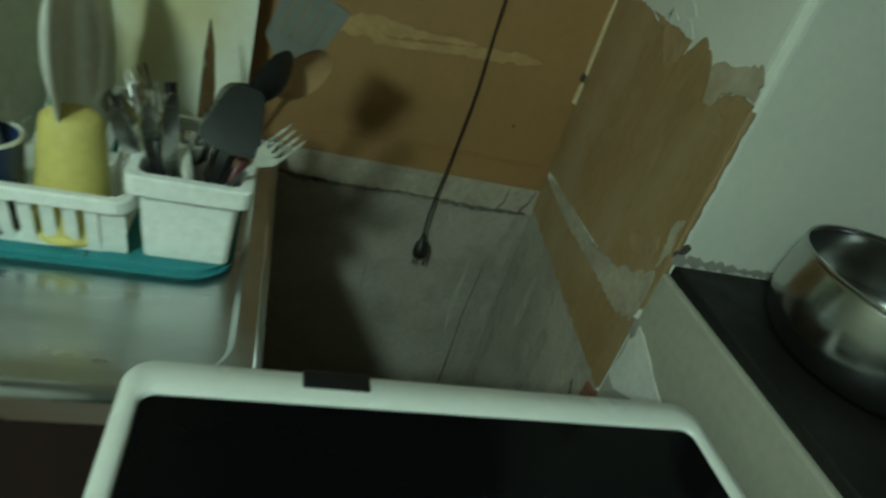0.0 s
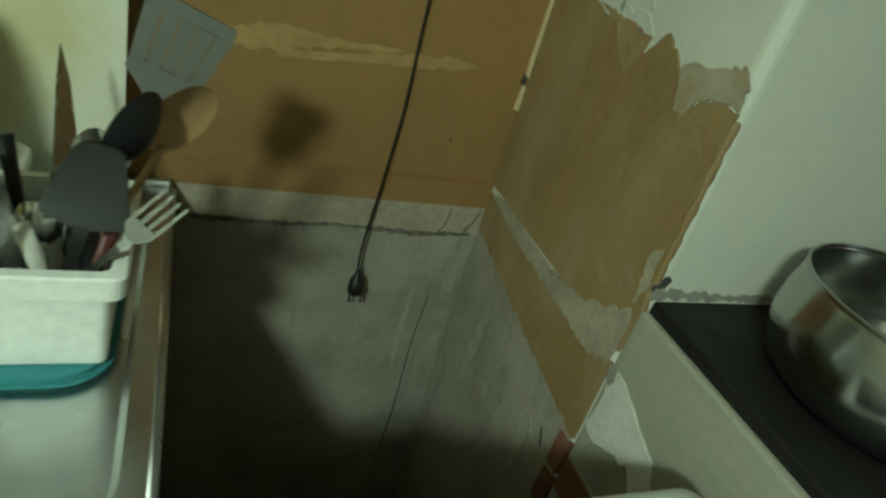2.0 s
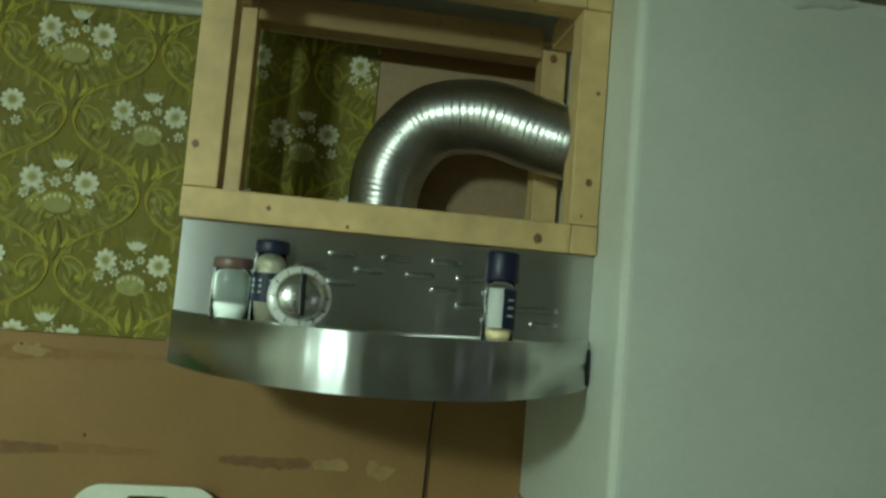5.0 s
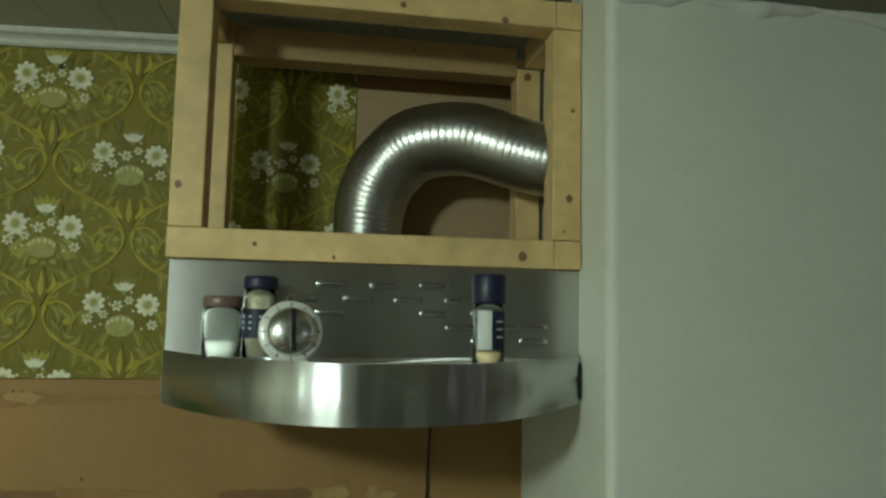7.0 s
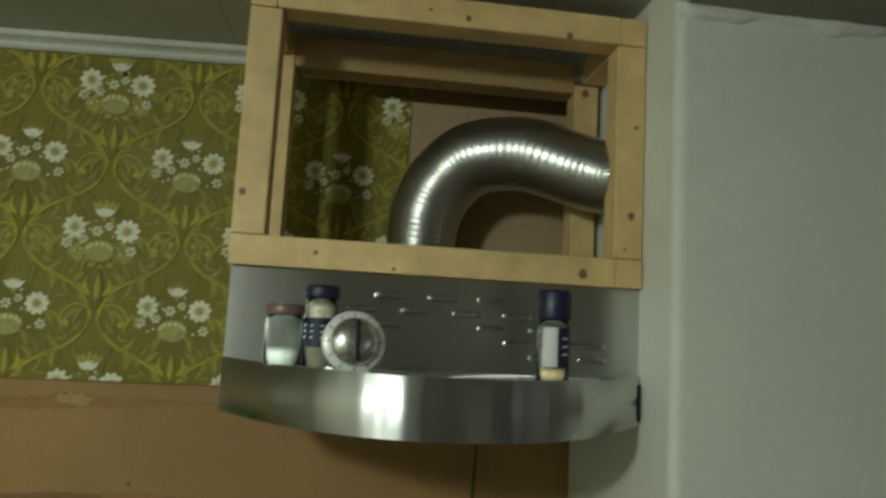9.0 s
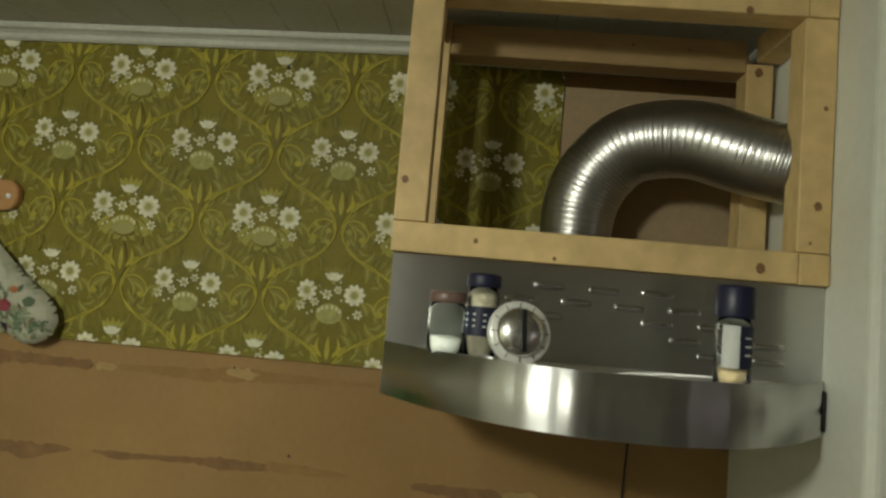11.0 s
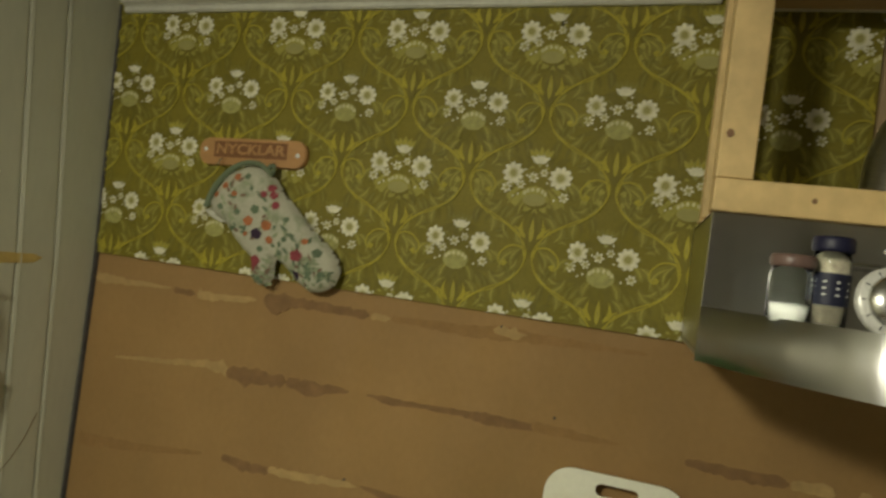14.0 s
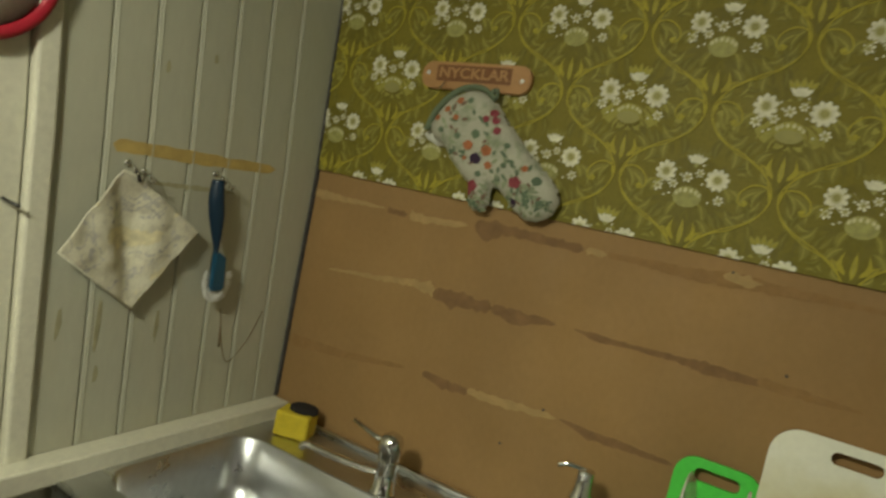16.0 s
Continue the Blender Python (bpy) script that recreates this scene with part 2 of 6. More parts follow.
def slab(outline, at, depth, axis="y", bm=None, bevel=0.0):
    """Flat shape from an outline. axis y: outline (x, z), from y=at to at+depth; axis x: outline (y, z); axis z: outline (x, y)."""
    own = bmesh.new()
    put = {"y": lambda a, b, d: (a, d, b), "x": lambda a, b, d: (d, a, b), "z": lambda a, b, d: (a, b, d)}[axis]
    vs = [own.verts.new(put(a, b, at)) for a, b in outline]
    f = own.faces.new(vs)
    r = bmesh.ops.extrude_face_region(own, geom=[f])
    off = Vector(put(0, 0, depth)) - Vector(put(0, 0, 0))
    bmesh.ops.translate(own, vec=off, verts=[v for v in r["geom"] if isinstance(v, bmesh.types.BMVert)])
    if bevel:
        bmesh.ops.bevel(own, geom=[e for e in own.edges if abs((e.verts[0].co - e.verts[1].co).dot(off.normalized())) < abs(depth) * 0.5], offset=bevel, segments=2, affect="EDGES")
    return merge(bm, own)


def rounded(x0, y0, x1, y1, r, n=6):
    out = []
    for cx, cy, a in ((x1 - r, y1 - r, 0), (x0 + r, y1 - r, 90), (x0 + r, y0 + r, 180), (x1 - r, y0 + r, 270)):
        out += [(cx + r * math.cos(radians(a + 90 * k / n)), cy + r * math.sin(radians(a + 90 * k / n))) for k in range(n + 1)]
    return out


def ragged(spine, rng, step=0.006, rough=0.5):
    """An uneven outline round a spine of (a, b, half width)."""
    top, low = [], []
    for (a0, b0, w0), (a1, b1, w1) in zip(spine, spine[1:]):
        n = max(2, int(math.hypot(a1 - a0, b1 - b0) / step))
        for k in range(n):
            t = k / n
            a, b, w = a0 + (a1 - a0) * t, b0 + (b1 - b0) * t, w0 + (w1 - w0) * t
            top.append((a + rng.uniform(-0.2, 0.2) * step, b + w * (1 + rough * rng.uniform(-1, 1))))
            low.append((a + rng.uniform(-0.2, 0.2) * step, b - w * (1 + rough * rng.uniform(-1, 1))))
    a, b, w = spine[-1]
    return [(spine[0][0] - step * 0.5, spine[0][1])] + low + [(a, b)] + top[::-1]


# ---- the structure ----
CEIL_Z, WALL_Y, LEFT_X, SIDE_X, FRONT_Y = 2.09, 1.0, -1.29, 0.515, 0.605

floor = tagged(part("floor", box(-3.2, -3.0, -0.05, 2.6, 1.2, 0.0), FLOOR), "dark brown wooden floor of the kitchen", "floor", kind="structure")
wall_back = tagged(part("wall_back", box(-1.5, WALL_Y, 0.90, 0.60, 1.12, 2.2), BOARD), "brown fibreboard wall behind the worktop with torn spots", "wall", kind="structure")
part("bare_plaster", box(-1.5, WALL_Y + 0.006, 0.0, 0.60, 1.12, 0.845), PLASTER_GREY, wall_back, "bare grey plaster below the board")
rng = random.Random(5)
# the cracked band below the board
bm = bmesh.new()
xs = [-1.5 + 0.012 * k for k in range(176)]
low = [(x, 0.846 + rng.uniform(-0.006, 0.005)) for x in xs]
slab([(xs[0], 0.90)] + low + [(xs[-1], 0.90)], WALL_Y + 0.001, 0.10, "y", bm)
part("plaster_band", bm, PLASTER_PALE, wall_back, "pale cracked plaster band under the board")
for spine in ([(0.05, 0.853, 0.002), (0.18, 0.846, 0.0035), (0.27, 0.852, 0.0018), (0.40, 0.845, 0.004), (0.50, 0.850, 0.002)],
              [(0.44, 0.846, 0.001), (0.452, 0.866, 0.0016), (0.455, 0.896, 0.001)], [(0.485, 0.85, 0.003), (0.498, 0.87, 0.0025), (0.506, 0.898, 0.002)],
              [(0.07, 0.849, 0.002), (0.10, 0.846, 0.005), (0.13, 0.851, 0.001)]):
    part("crack", slab(ragged(spine, rng, 0.004, 0.7), WALL_Y - 0.0006, 0.002), CRACK, wall_back, "dark crack in the plaster")
SMUDGE = mat("dark_plaster_smudge", (0.316, 0.292, 0.244), 0.95, var=0.25, scale=25, bump=0.5, bscale=60)
SMUDGE_L = mat("pale_plaster_smudge", (0.372, 0.348, 0.292), 0.95, var=0.2, scale=25, bump=0.5, bscale=60)


def upright(spine, step=0.014, rough=0.3):
    """The same uneven outline for a spine that runs upwards, of (height, place, half width)."""
    return [(b, a) for a, b in ragged(spine, rng, step, rough)]


for m_, spine in ((SMUDGE, [(0.40, 0.505, 0.004), (0.55, 0.498, 0.010), (0.68, 0.494, 0.007), (0.78, 0.488, 0.013), (0.845, 0.492, 0.006)]),
                  (SMUDGE, [(0.42, 0.472, 0.001), (0.52, 0.470, 0.003), (0.66, 0.466, 0.002), (0.74, 0.464, 0.001)]),
                  (SMUDGE_L, [(0.55, 0.43, 0.002), (0.62, 0.425, 0.006), (0.70, 0.43, 0.003), (0.75, 0.428, 0.001)]),
                  (SMUDGE, [(0.60, 0.24, 0.001), (0.66, 0.236, 0.0025), (0.72, 0.238, 0.001)]),
                  (SMUDGE_L, [(0.765, 0.36, 0.002), (0.80, 0.37, 0.006), (0.83, 0.36, 0.002)]),
                  (SMUDGE, [(0.70, 0.395, 0.001), (0.705, 0.39, 0.005), (0.715, 0.392, 0.001)])):
    part("smudge", slab(upright(spine), WALL_Y + 0.0050, 0.003), m_, wall_back)
part("crack", slab(upright([(0.30, 0.452, 0.0006), (0.45, 0.458, 0.0012), (0.60, 0.455, 0.0007), (0.72, 0.461, 0.0005)], 0.01, 0.5), WALL_Y + 0.0046, 0.003), MORTAR_DARK, wall_back)
for x, z in ((-0.628, 1.130), (-0.70, 1.035), (-0.245, 1.325), (-0.36, 1.47), (0.42, 1.01)):
    part("nail_head", lathe([(0.0028, 0), (0.0022, 0.0012), (0, 0.0016)], Matrix.Translation((x, WALL_Y - 0.0002, z)) @ Matrix.Rotation(radians(90), 4, "X"), 10), MORTAR_DARK, wall_back)

# peeled streaks in the board: spine (x, z, half width)
STREAKS = [
    (TEAR_PALE, [(-1.28, 1.437, 0.010), (-1.16, 1.438, 0.006), (-1.08, 1.440, 0.002)], 0.4),
    (TEAR_DARK, [(-1.07, 1.437, 0.007), (-1.02, 1.436, 0.006)], 0.4),
    (TEAR_PALE, [(-1.01, 1.436, 0.010), (-0.95, 1.437, 0.007), (-0.87, 1.444, 0.004)], 0.5),
    (TEAR_DARK, [(-0.85, 1.447, 0.012), (-0.82, 1.444, 0.022), (-0.79, 1.452, 0.010), (-0.70, 1.452, 0.009), (-0.62, 1.450, 0.008)], 0.35),
    (TEAR_PALE, [(-0.612, 1.450, 0.006), (-0.575, 1.451, 0.005)], 0.5),
    (TEAR_FADE, [(-0.57, 1.452, 0.006), (-0.42, 1.452, 0.010), (-0.36, 1.457, 0.012), (-0.10, 1.462, 0.003)], 0.3),
    (TEAR_PALE, [(-0.37, 1.462, 0.004), (-0.345, 1.460, 0.010), (-0.31, 1.462, 0.003)], 0.8),
    (TEAR_PALE, [(-1.20, 1.272, 0.002), (-1.08, 1.283, 0.005), (-0.97, 1.297, 0.007), (-0.93, 1.296, 0.014), (-0.905, 1.280, 0.006)], 0.5),
    (TEAR_DARK, [(-0.915, 1.288, 0.010), (-0.87, 1.286, 0.019), (-0.82, 1.290, 0.013), (-0.78, 1.292, 0.010)], 0.4),
    (TEAR_DARK, [(-0.775, 1.293, 0.008), (-0.73, 1.289, 0.016), (-0.69, 1.293, 0.010), (-0.64, 1.298, 0.002)], 0.4),
    (TEAR_DARK, [(-0.60, 1.299, 0.002), (-0.55, 1.295, 0.008), (-0.50, 1.298, 0.004), (-0.42, 1.301, 0.005), (-0.36, 1.300, 0.011), (-0.30, 1.301, 0.007), (-0.24, 1.302, 0.003)], 0.3),
    (TEAR_FADE, [(-0.28, 1.303, 0.009), (-0.20, 1.302, 0.007), (-0.13, 1.302, 0.002)], 0.3),
    (TEAR_DARK, [(-0.02, 1.296, 0.006), (0.06, 1.293, 0.010), (0.135, 1.293, 0.009)], 0.3),
    (TEAR_PALE, [(0.14, 1.294, 0.008), (0.19, 1.296, 0.010), (0.20, 1.291, 0.008)], 0.3),
    (TEAR_PALE, [(0.235, 1.290, 0.010), (0.255, 1.284, 0.014), (0.285, 1.291, 0.004)], 0.5),
    (TEAR_FADE, [(-1.27, 1.078, 0.014), (-1.10, 1.092, 0.008), (-0.95, 1.112, 0.004)], 0.25),
    (TEAR_DARK, [(-0.90, 1.114, 0.006), (-0.85, 1.107, 0.010), (-0.79, 1.110, 0.007)], 0.4),
    (TEAR_PALE, [(-0.79, 1.112, 0.007), (-0.70, 1.116, 0.009), (-0.62, 1.122, 0.006), (-0.60, 1.122, 0.002)], 0.4),
    (TEAR_DARK, [(-0.59, 1.124, 0.002), (-0.53, 1.116, 0.009), (-0.45, 1.118, 0.006), (-0.38, 1.118, 0.003)], 0.3),
    (TEAR_PALE, [(0.085, 1.106, 0.010), (0.14, 1.116, 0.016), (0.24, 1.122, 0.006), (0.32, 1.126, 0.003)], 0.35),
    (TEAR_PALE, [(0.16, 1.098, 0.006), (0.24, 1.105, 0.005), (0.33, 1.116, 0.009), (0.40, 1.121, 0.008), (0.432, 1.122, 0.002)], 0.35),
    (TEAR_FADE, [(0.06, 0.937, 0.003), (0.30, 0.945, 0.005), (0.50, 0.946, 0.004)], 0.5),
]
for k, (m_, spine, rough_) in enumerate(STREAKS):
    part("torn_streak", slab(ragged(spine, rng, 0.0085, rough_ * 0.9), WALL_Y - 0.0012 - 0.0001 * (k % 5), 0.002), m_, wall_back)

# the chimney breast
chimney = tagged(part("wall_chimney", box(SIDE_X, FRONT_Y, 0.0, 2.6, 1.12, 2.2, 0.013, seg=4), WHITE_WALL), "white limewashed masonry chimney breast with a rounded corner", "chimney", kind="structure")
# worn brown board on its side, in the niche: ragged top, straight joint
up = [(0.998, 1.262), (0.985, 1.258), (0.95, 1.254), (0.93, 1.262), (0.90, 1.257), (0.884, 1.256), (0.863, 1.246), (0.836, 1.248), (0.822, 1.222), (0.79, 1.202), (0.775, 1.220), (0.76, 1.237), (0.74, 1.263),
      (0.725, 1.250), (0.715, 1.246), (0.695, 1.226), (0.684, 1.202), (0.668, 1.202), (0.657, 1.220), (0.632, 1.224), (0.606, 1.226)]
jag = []
for (a0, b0), (a1, b1) in zip(up, up[1:]):
    for k in range(4):
        jag.append((a0 + (a1 - a0) * k / 4 + rng.uniform(-0.002, 0.002), b0 + (b1 - b0) * k / 4 + rng.uniform(-0.0025, 0.0025)))
part("brown_paint", slab(jag + [(0.6055, 1.225)] + [(0.6055 + 0.003 * rng.random(), 1.225 - 0.0118 * k) for k in range(1, 25)] + [(0.640, 0.938), (0.998, 0.945)], SIDE_X - 0.003, 0.004, "x"), SIDE_PAINT, chimney, "brown paint with a scraped ragged top")
part("painted_edge", tube([(SIDE_X + 0.0042, FRONT_Y + 0.0042, 0.946 + 0.0046 * k) for k in range(60)], lambda t: 0.0050 + 0.0007 * math.sin(t * 41) + 0.0005 * math.sin(t * 97 + 1), 8), SIDE_PAINT, chimney, "brown paint worn along the masonry corner")
part("filler_strip", slab(ragged([(0.975, 0.935, 0.004), (0.93, 0.934, 0.010), (0.86, 0.928, 0.013), (0.78, 0.924, 0.012), (0.70, 0.928, 0.020), (0.65, 0.94, 0.032), (0.615, 0.955, 0.038), (0.608, 0.965, 0.020)], rng, 0.006, 0.16), SIDE_X - 0.0048, 0.003, "x"), PLASTER_PALE, chimney, "pale filler along the board joint")
lowedge = [(0.998 - 0.0098 * k, 0.862 - 0.0016 * k + rng.uniform(-0.004, 0.004)) for k in range(40)]
part("lower_board", slab([(0.998, 0.932)] + lowedge + [(0.607, 0.80), (0.607, 0.925), (0.64, 0.914), (0.75, 0.918), (0.88, 0.922)], SIDE_X - 0.0035, 0.004, "x"), SIDE_PAINT, chimney, "brown painted strip low on the masonry")
part("bare_side", slab([(1.0065, 0.0), (1.0065, 0.872)] + [(a, b + 0.004) for a, b in lowedge] + [(0.612, 0.79), (0.612, 0.0)], SIDE_X - 0.0015, 0.003, "x"), PLASTER_GREY, chimney, "bare grey plaster low in the niche")
for y, z, w, m_ in ((0.655, 0.77, 0.011, SMUDGE), (0.70, 0.74, 0.02, PLASTER_PALE), (0.66, 0.745, 0.006, MORTAR_DARK), (0.81, 0.80, 0.006, SMUDGE)):
    part("broken_plaster", slab(ragged([(y + w, z + 0.01, 0.003), (y, z, w * 0.7), (y - w, z - 0.012, 0.004)], rng, 0.004, 0.6), SIDE_X - 0.0028, 0.002, "x"), m_, chimney)
for z in (0.765, 0.70, 0.635):
    part("brick", box(SIDE_X - 0.006, 0.606, z - 0.03, SIDE_X + 0.02, 0.632, z + 0.025, 0.003), RED_BRICK, chimney)
part("chip", slab(ragged([(SIDE_X + 0.001, 1.032, 0.004), (SIDE_X + 0.010, 1.036, 0.008), (SIDE_X + 0.02, 1.042, 0.003)], rng, 0.004, 0.6), FRONT_Y - 0.0015, 0.002), MORTAR_DARK, chimney)
part("chip", slab(ragged([(SIDE_X + 0.004, 1.024, 0.006), (SIDE_X + 0.10, 1.022, 0.004), (SIDE_X + 0.25, 1.021, 0.003)], rng, 0.005, 0.7), FRONT_Y - 0.0018, 0.002), GREY_CHIP, chimney)
# pale batten in the niche corner
STRIP = mat("pale_torn_paper", (0.70, 0.58, 0.34), 0.85, var=0.2, scale=30, bump=0.3)
part("corner_strip", slab([(0.5045, 1.072), (0.5112, 1.070), (0.5112, 1.106), (0.508, 1.110), (0.5055, 1.10)], WALL_Y - 0.006, 0.005), STRIP, wall_back, "pale torn paper strip in the corner")
part("corner_strip", slab([(0.5065, 1.124), (0.5112, 1.120), (0.5112, 1.250), (0.5095, 1.254), (0.507, 1.22), (0.506, 1.16)], WALL_Y - 0.006, 0.005), STRIP, wall_back, "pale torn paper strip in the corner")
part("crack", slab([(0.502, 1.112), (0.509, 1.107), (0.510, 1.122), (0.505, 1.125)], WALL_Y - 0.003, 0.003), MORTAR_DARK, wall_back)

for m_, spine in ((SMUDGE, [(0.45, 0.97, 0.006), (0.60, 0.962, 0.012), (0.75, 0.968, 0.016), (0.84, 0.975, 0.012)]), (SMUDGE, [(0.55, 0.80, 0.004), (0.68, 0.79, 0.018), (0.76, 0.785, 0.008)]), (SMUDGE_L, [(0.60, 0.90, 0.003), (0.70, 0.895, 0.012), (0.79, 0.89, 0.004)]),
                  (SMUDGE_L, [(0.64, 0.70, 0.004), (0.70, 0.705, 0.015), (0.765, 0.71, 0.006)])):
    part("smudge", slab(upright(spine), SIDE_X - 0.0024, 0.002, "x"), m_, chimney)
# half-scraped paint round the ragged top
def patch(corners, depth, material, uneven=0.0025):
    """A worn patch with an uneven rim between a few corners."""
    rim = []
    for (a0, b0), (a1, b1) in zip(corners, corners[1:] + corners[:1]):
        n = max(2, int(math.hypot(a1 - a0, b1 - b0) / 0.006))
        rim += [(a0 + (a1 - a0) * k / n + rng.uniform(-uneven, uneven), b0 + (b1 - b0) * k / n + rng.uniform(-uneven, uneven)) for k in range(n)]
    part("scuff", slab(rim, SIDE_X - depth, 0.002, "x"), material, chimney)


patch([(0.880, 1.259), (0.838, 1.254), (0.80, 1.252), (0.764, 1.247), (0.776, 1.222), (0.79, 1.199), (0.823, 1.219), (0.836, 1.240)], 0.0026, SCRAPE)
patch([(0.70, 1.235), (0.691, 1.244), (0.661, 1.250), (0.62, 1.262), (0.6065, 1.250), (0.6065, 1.230), (0.633, 1.226), (0.662, 1.218), (0.668, 1.196), (0.684, 1.198)], 0.0040, SCRAPE_GREY)
patch([(0.68, 1.20), (0.66, 1.205), (0.64, 1.195), (0.625, 1.178), (0.65, 1.172)], 0.0038, SCRAPE)
patch([(0.845, 1.252), (0.83, 1.268), (0.815, 1.262), (0.795, 1.270), (0.775, 1.262), (0.765, 1.250), (0.80, 1.253)], 0.0018, WHITE_CHIP)
patch([(0.832, 1.292), (0.818, 1.303), (0.80, 1.288), (0.782, 1.276), (0.80, 1.272), (0.815, 1.284)], 0.0020, WHITE_CHIP)
patch([(0.842, 1.264), (0.837, 1.270), (0.833, 1.263), (0.838, 1.258)], 0.0022, SMUDGE)
patch([(0.70, 1.005), (0.67, 1.012), (0.64, 1.035), (0.632, 1.02), (0.65, 0.99), (0.68, 0.985)], 0.0040, SCRAPE)
patch([(0.625, 1.06), (0.612, 1.075), (0.608, 1.03), (0.618, 1.0)], 0.0041, SCRAPE_GREY)

for y, z, dy, dz, w in ((0.912, 1.053, -0.016, 0.018, 0.004), (0.722, 1.107, -0.002, 0.016, 0.003), (0.662, 1.095, -0.003, 0.020, 0.004), (0.86, 1.14, -0.01, 0.014, 0.003), (0.70, 1.03, -0.006, 0.018, 0.003)):
    patch([(y - dy, z - dz), (y - w, z - 0.002), (y - w * 0.8, z + 0.005), (y + dy, z + dz), (y + w, z + 0.002), (y + w * 0.9, z - 0.006)], 0.0037, PAINT_RUB, 0.0005)
# masonry stove in front of the chimney
stove = thing("masonry_stove", (0.9, 0.1, 0), "whitewashed masonry stove with a black iron top", "stove")
part("body", box(SIDE_X - 0.002, -0.75, 0.0, 1.6, FRONT_Y - 0.001, 1.003, 0.004), STOVE_SIDE, stove, "grey-white painted masonry sides")
part("stove_top", box(SIDE_X + 0.006, -0.74, 1.0, 1.6, FRONT_Y - 0.004, 1.0175, 0.003), IRON, stove, "black iron cooking top")
part("plaster_patch", slab(ragged([(0.600, 0.88, 0.045), (0.56, 0.875, 0.042), (0.52, 0.862, 0.035), (0.48, 0.86, 0.025)], rng, 0.012, 0.12), SIDE_X - 0.004, 0.003, "x"), WHITE_CHIP, stove)
part("plaster_patch", slab(ragged([(0.588, 0.80, 0.012), (0.56, 0.812, 0.028), (0.52, 0.822, 0.030), (0.495, 0.815, 0.012)], rng, 0.01, 0.2), SIDE_X - 0.0055, 0.003, "x"), GREY_CHIP, stove)
part("plaster_patch", slab(ragged([(0.604, 0.915, 0.008), (0.596, 0.918, 0.014), (0.588, 0.912, 0.006)], rng, 0.004, 0.3), SIDE_X - 0.0055, 0.003, "x"), GREY_CHIP, stove)
part("brick", box(SIDE_X - 0.005, 0.52, 0.72, SIDE_X + 0.01, 0.603, 0.775, 0.004), RED_BRICK, stove)

# left wall of grooved boards
def outward(bm):
    """Above eye level the boarded wall leans away from the room."""
    bmesh.ops.bisect_plane(bm, geom=bm.verts[:] + bm.edges[:] + bm.faces[:], plane_co=(0, 0, LEAN_Z), plane_no=(0, 0, 1))
    for v in bm.verts:
        v.co.x -= LEAN_OUT * max(0.0, v.co.z - LEAN_Z)
    return bm


LEAN_Z, LEAN_OUT = 1.475, 0.040
wall_left = tagged(part("wall_left", outward(box(-1.42, -3.0, 0.0, LEFT_X - 0.012, 1.12, 2.2)), PANEL), "cream painted wall of upright grooved boards", "wall", kind="structure")
edges = [0.376, 0.459, 0.541, 0.629, 0.714, 0.800, 0.886, 1.03]
LEAN = Matrix(((1, 0, 0, 0), (0, 1, -0.058, 0.058 * 1.56), (0, 0, 1, 0), (0, 0, 0, 1)))


def leaning(bm):
    """The old boards are not plumb: their feet stand nearer the corner."""
    bmesh.ops.transform(bm, matrix=LEAN, verts=bm.verts)
    return outward(bm)


for a, c in zip(edges, edges[1:]):
    part("plank", leaning(box(LEFT_X - 0.014, a + 0.0012, 0.0, LEFT_X, c - 0.0012, 2.06, 0.003)), PANEL, wall_left)
    part("bead", leaning(tube([(LEFT_X - 0.001, a + 0.009, 0.0), (LEFT_X - 0.001, a + 0.009, 2.06)], 0.0023, 6)), PANEL, wall_left)
for k in range(9):
    c = 0.335 - 0.085 * k
    part("plank", leaning(box(LEFT_X - 0.014, c - 0.083, 0.0, LEFT_X - 0.002, c, 2.06, 0.003)), TRIM, wall_left)
part("trim", leaning(box(LEFT_X - 0.013, 0.338, 0.0, LEFT_X + 0.012, 0.374, 2.06, 0.005)), TRIM, wall_left, "cream moulding between the boarded parts")
part("corner_gap", outward(box(LEFT_X + 0.0005, 0.9895, 0.935, LEFT_X + 0.0062, 0.9995, 2.05)), MORTAR_DARK, wall_left, "dark open joint in the corner")
STAIN = mat("old_glue_stain", (0.50, 0.36, 0.12), 0.6, var=0.2, scale=30, bump=0.1)
STAIN2 = mat("grey_green_drip", (0.36, 0.33, 0.20), 0.6, var=0.2, scale=30, bump=0.1)
part("glue_stain", slab(ragged([(0.487, 1.470, 0.011), (0.60, 1.470, 0.012), (0.72, 1.470, 0.011), (0.862, 1.474, 0.009)], rng, 0.016, 0.14), LEFT_X + 0.0006, -0.001, "x"), STAIN, wall_left, "brown glue mark across the boards")
part("glue_stain", slab(ragged([(0.565, 1.412, 0.003), (0.64, 1.413, 0.005), (0.76, 1.412, 0.002)], rng, 0.008, 0.4), LEFT_X + 0.0006, -0.001, "x"), STAIN2, wall_left)
for y, z, l in ((0.43, 1.16, 0.05), (0.50, 1.15, 0.10), (0.51, 1.06, 0.03), (0.62, 1.14, 0.06), (0.40, 1.05, 0.03), (0.66, 1.66, 0.02), (0.56, 1.62, 0.02)):
    part("drip", outward(slab(ragged([(y, z, l / 2), (y + 0.005, z, l / 2.2), (y + 0.009, z, l / 4)], rng, 0.002, 0.3), LEFT_X + 0.0005, -0.001, "x")), STAIN2, wall_left)
DRIP = mat("brown_drip", (0.16, 0.10, 0.04), 0.5, bump=0)
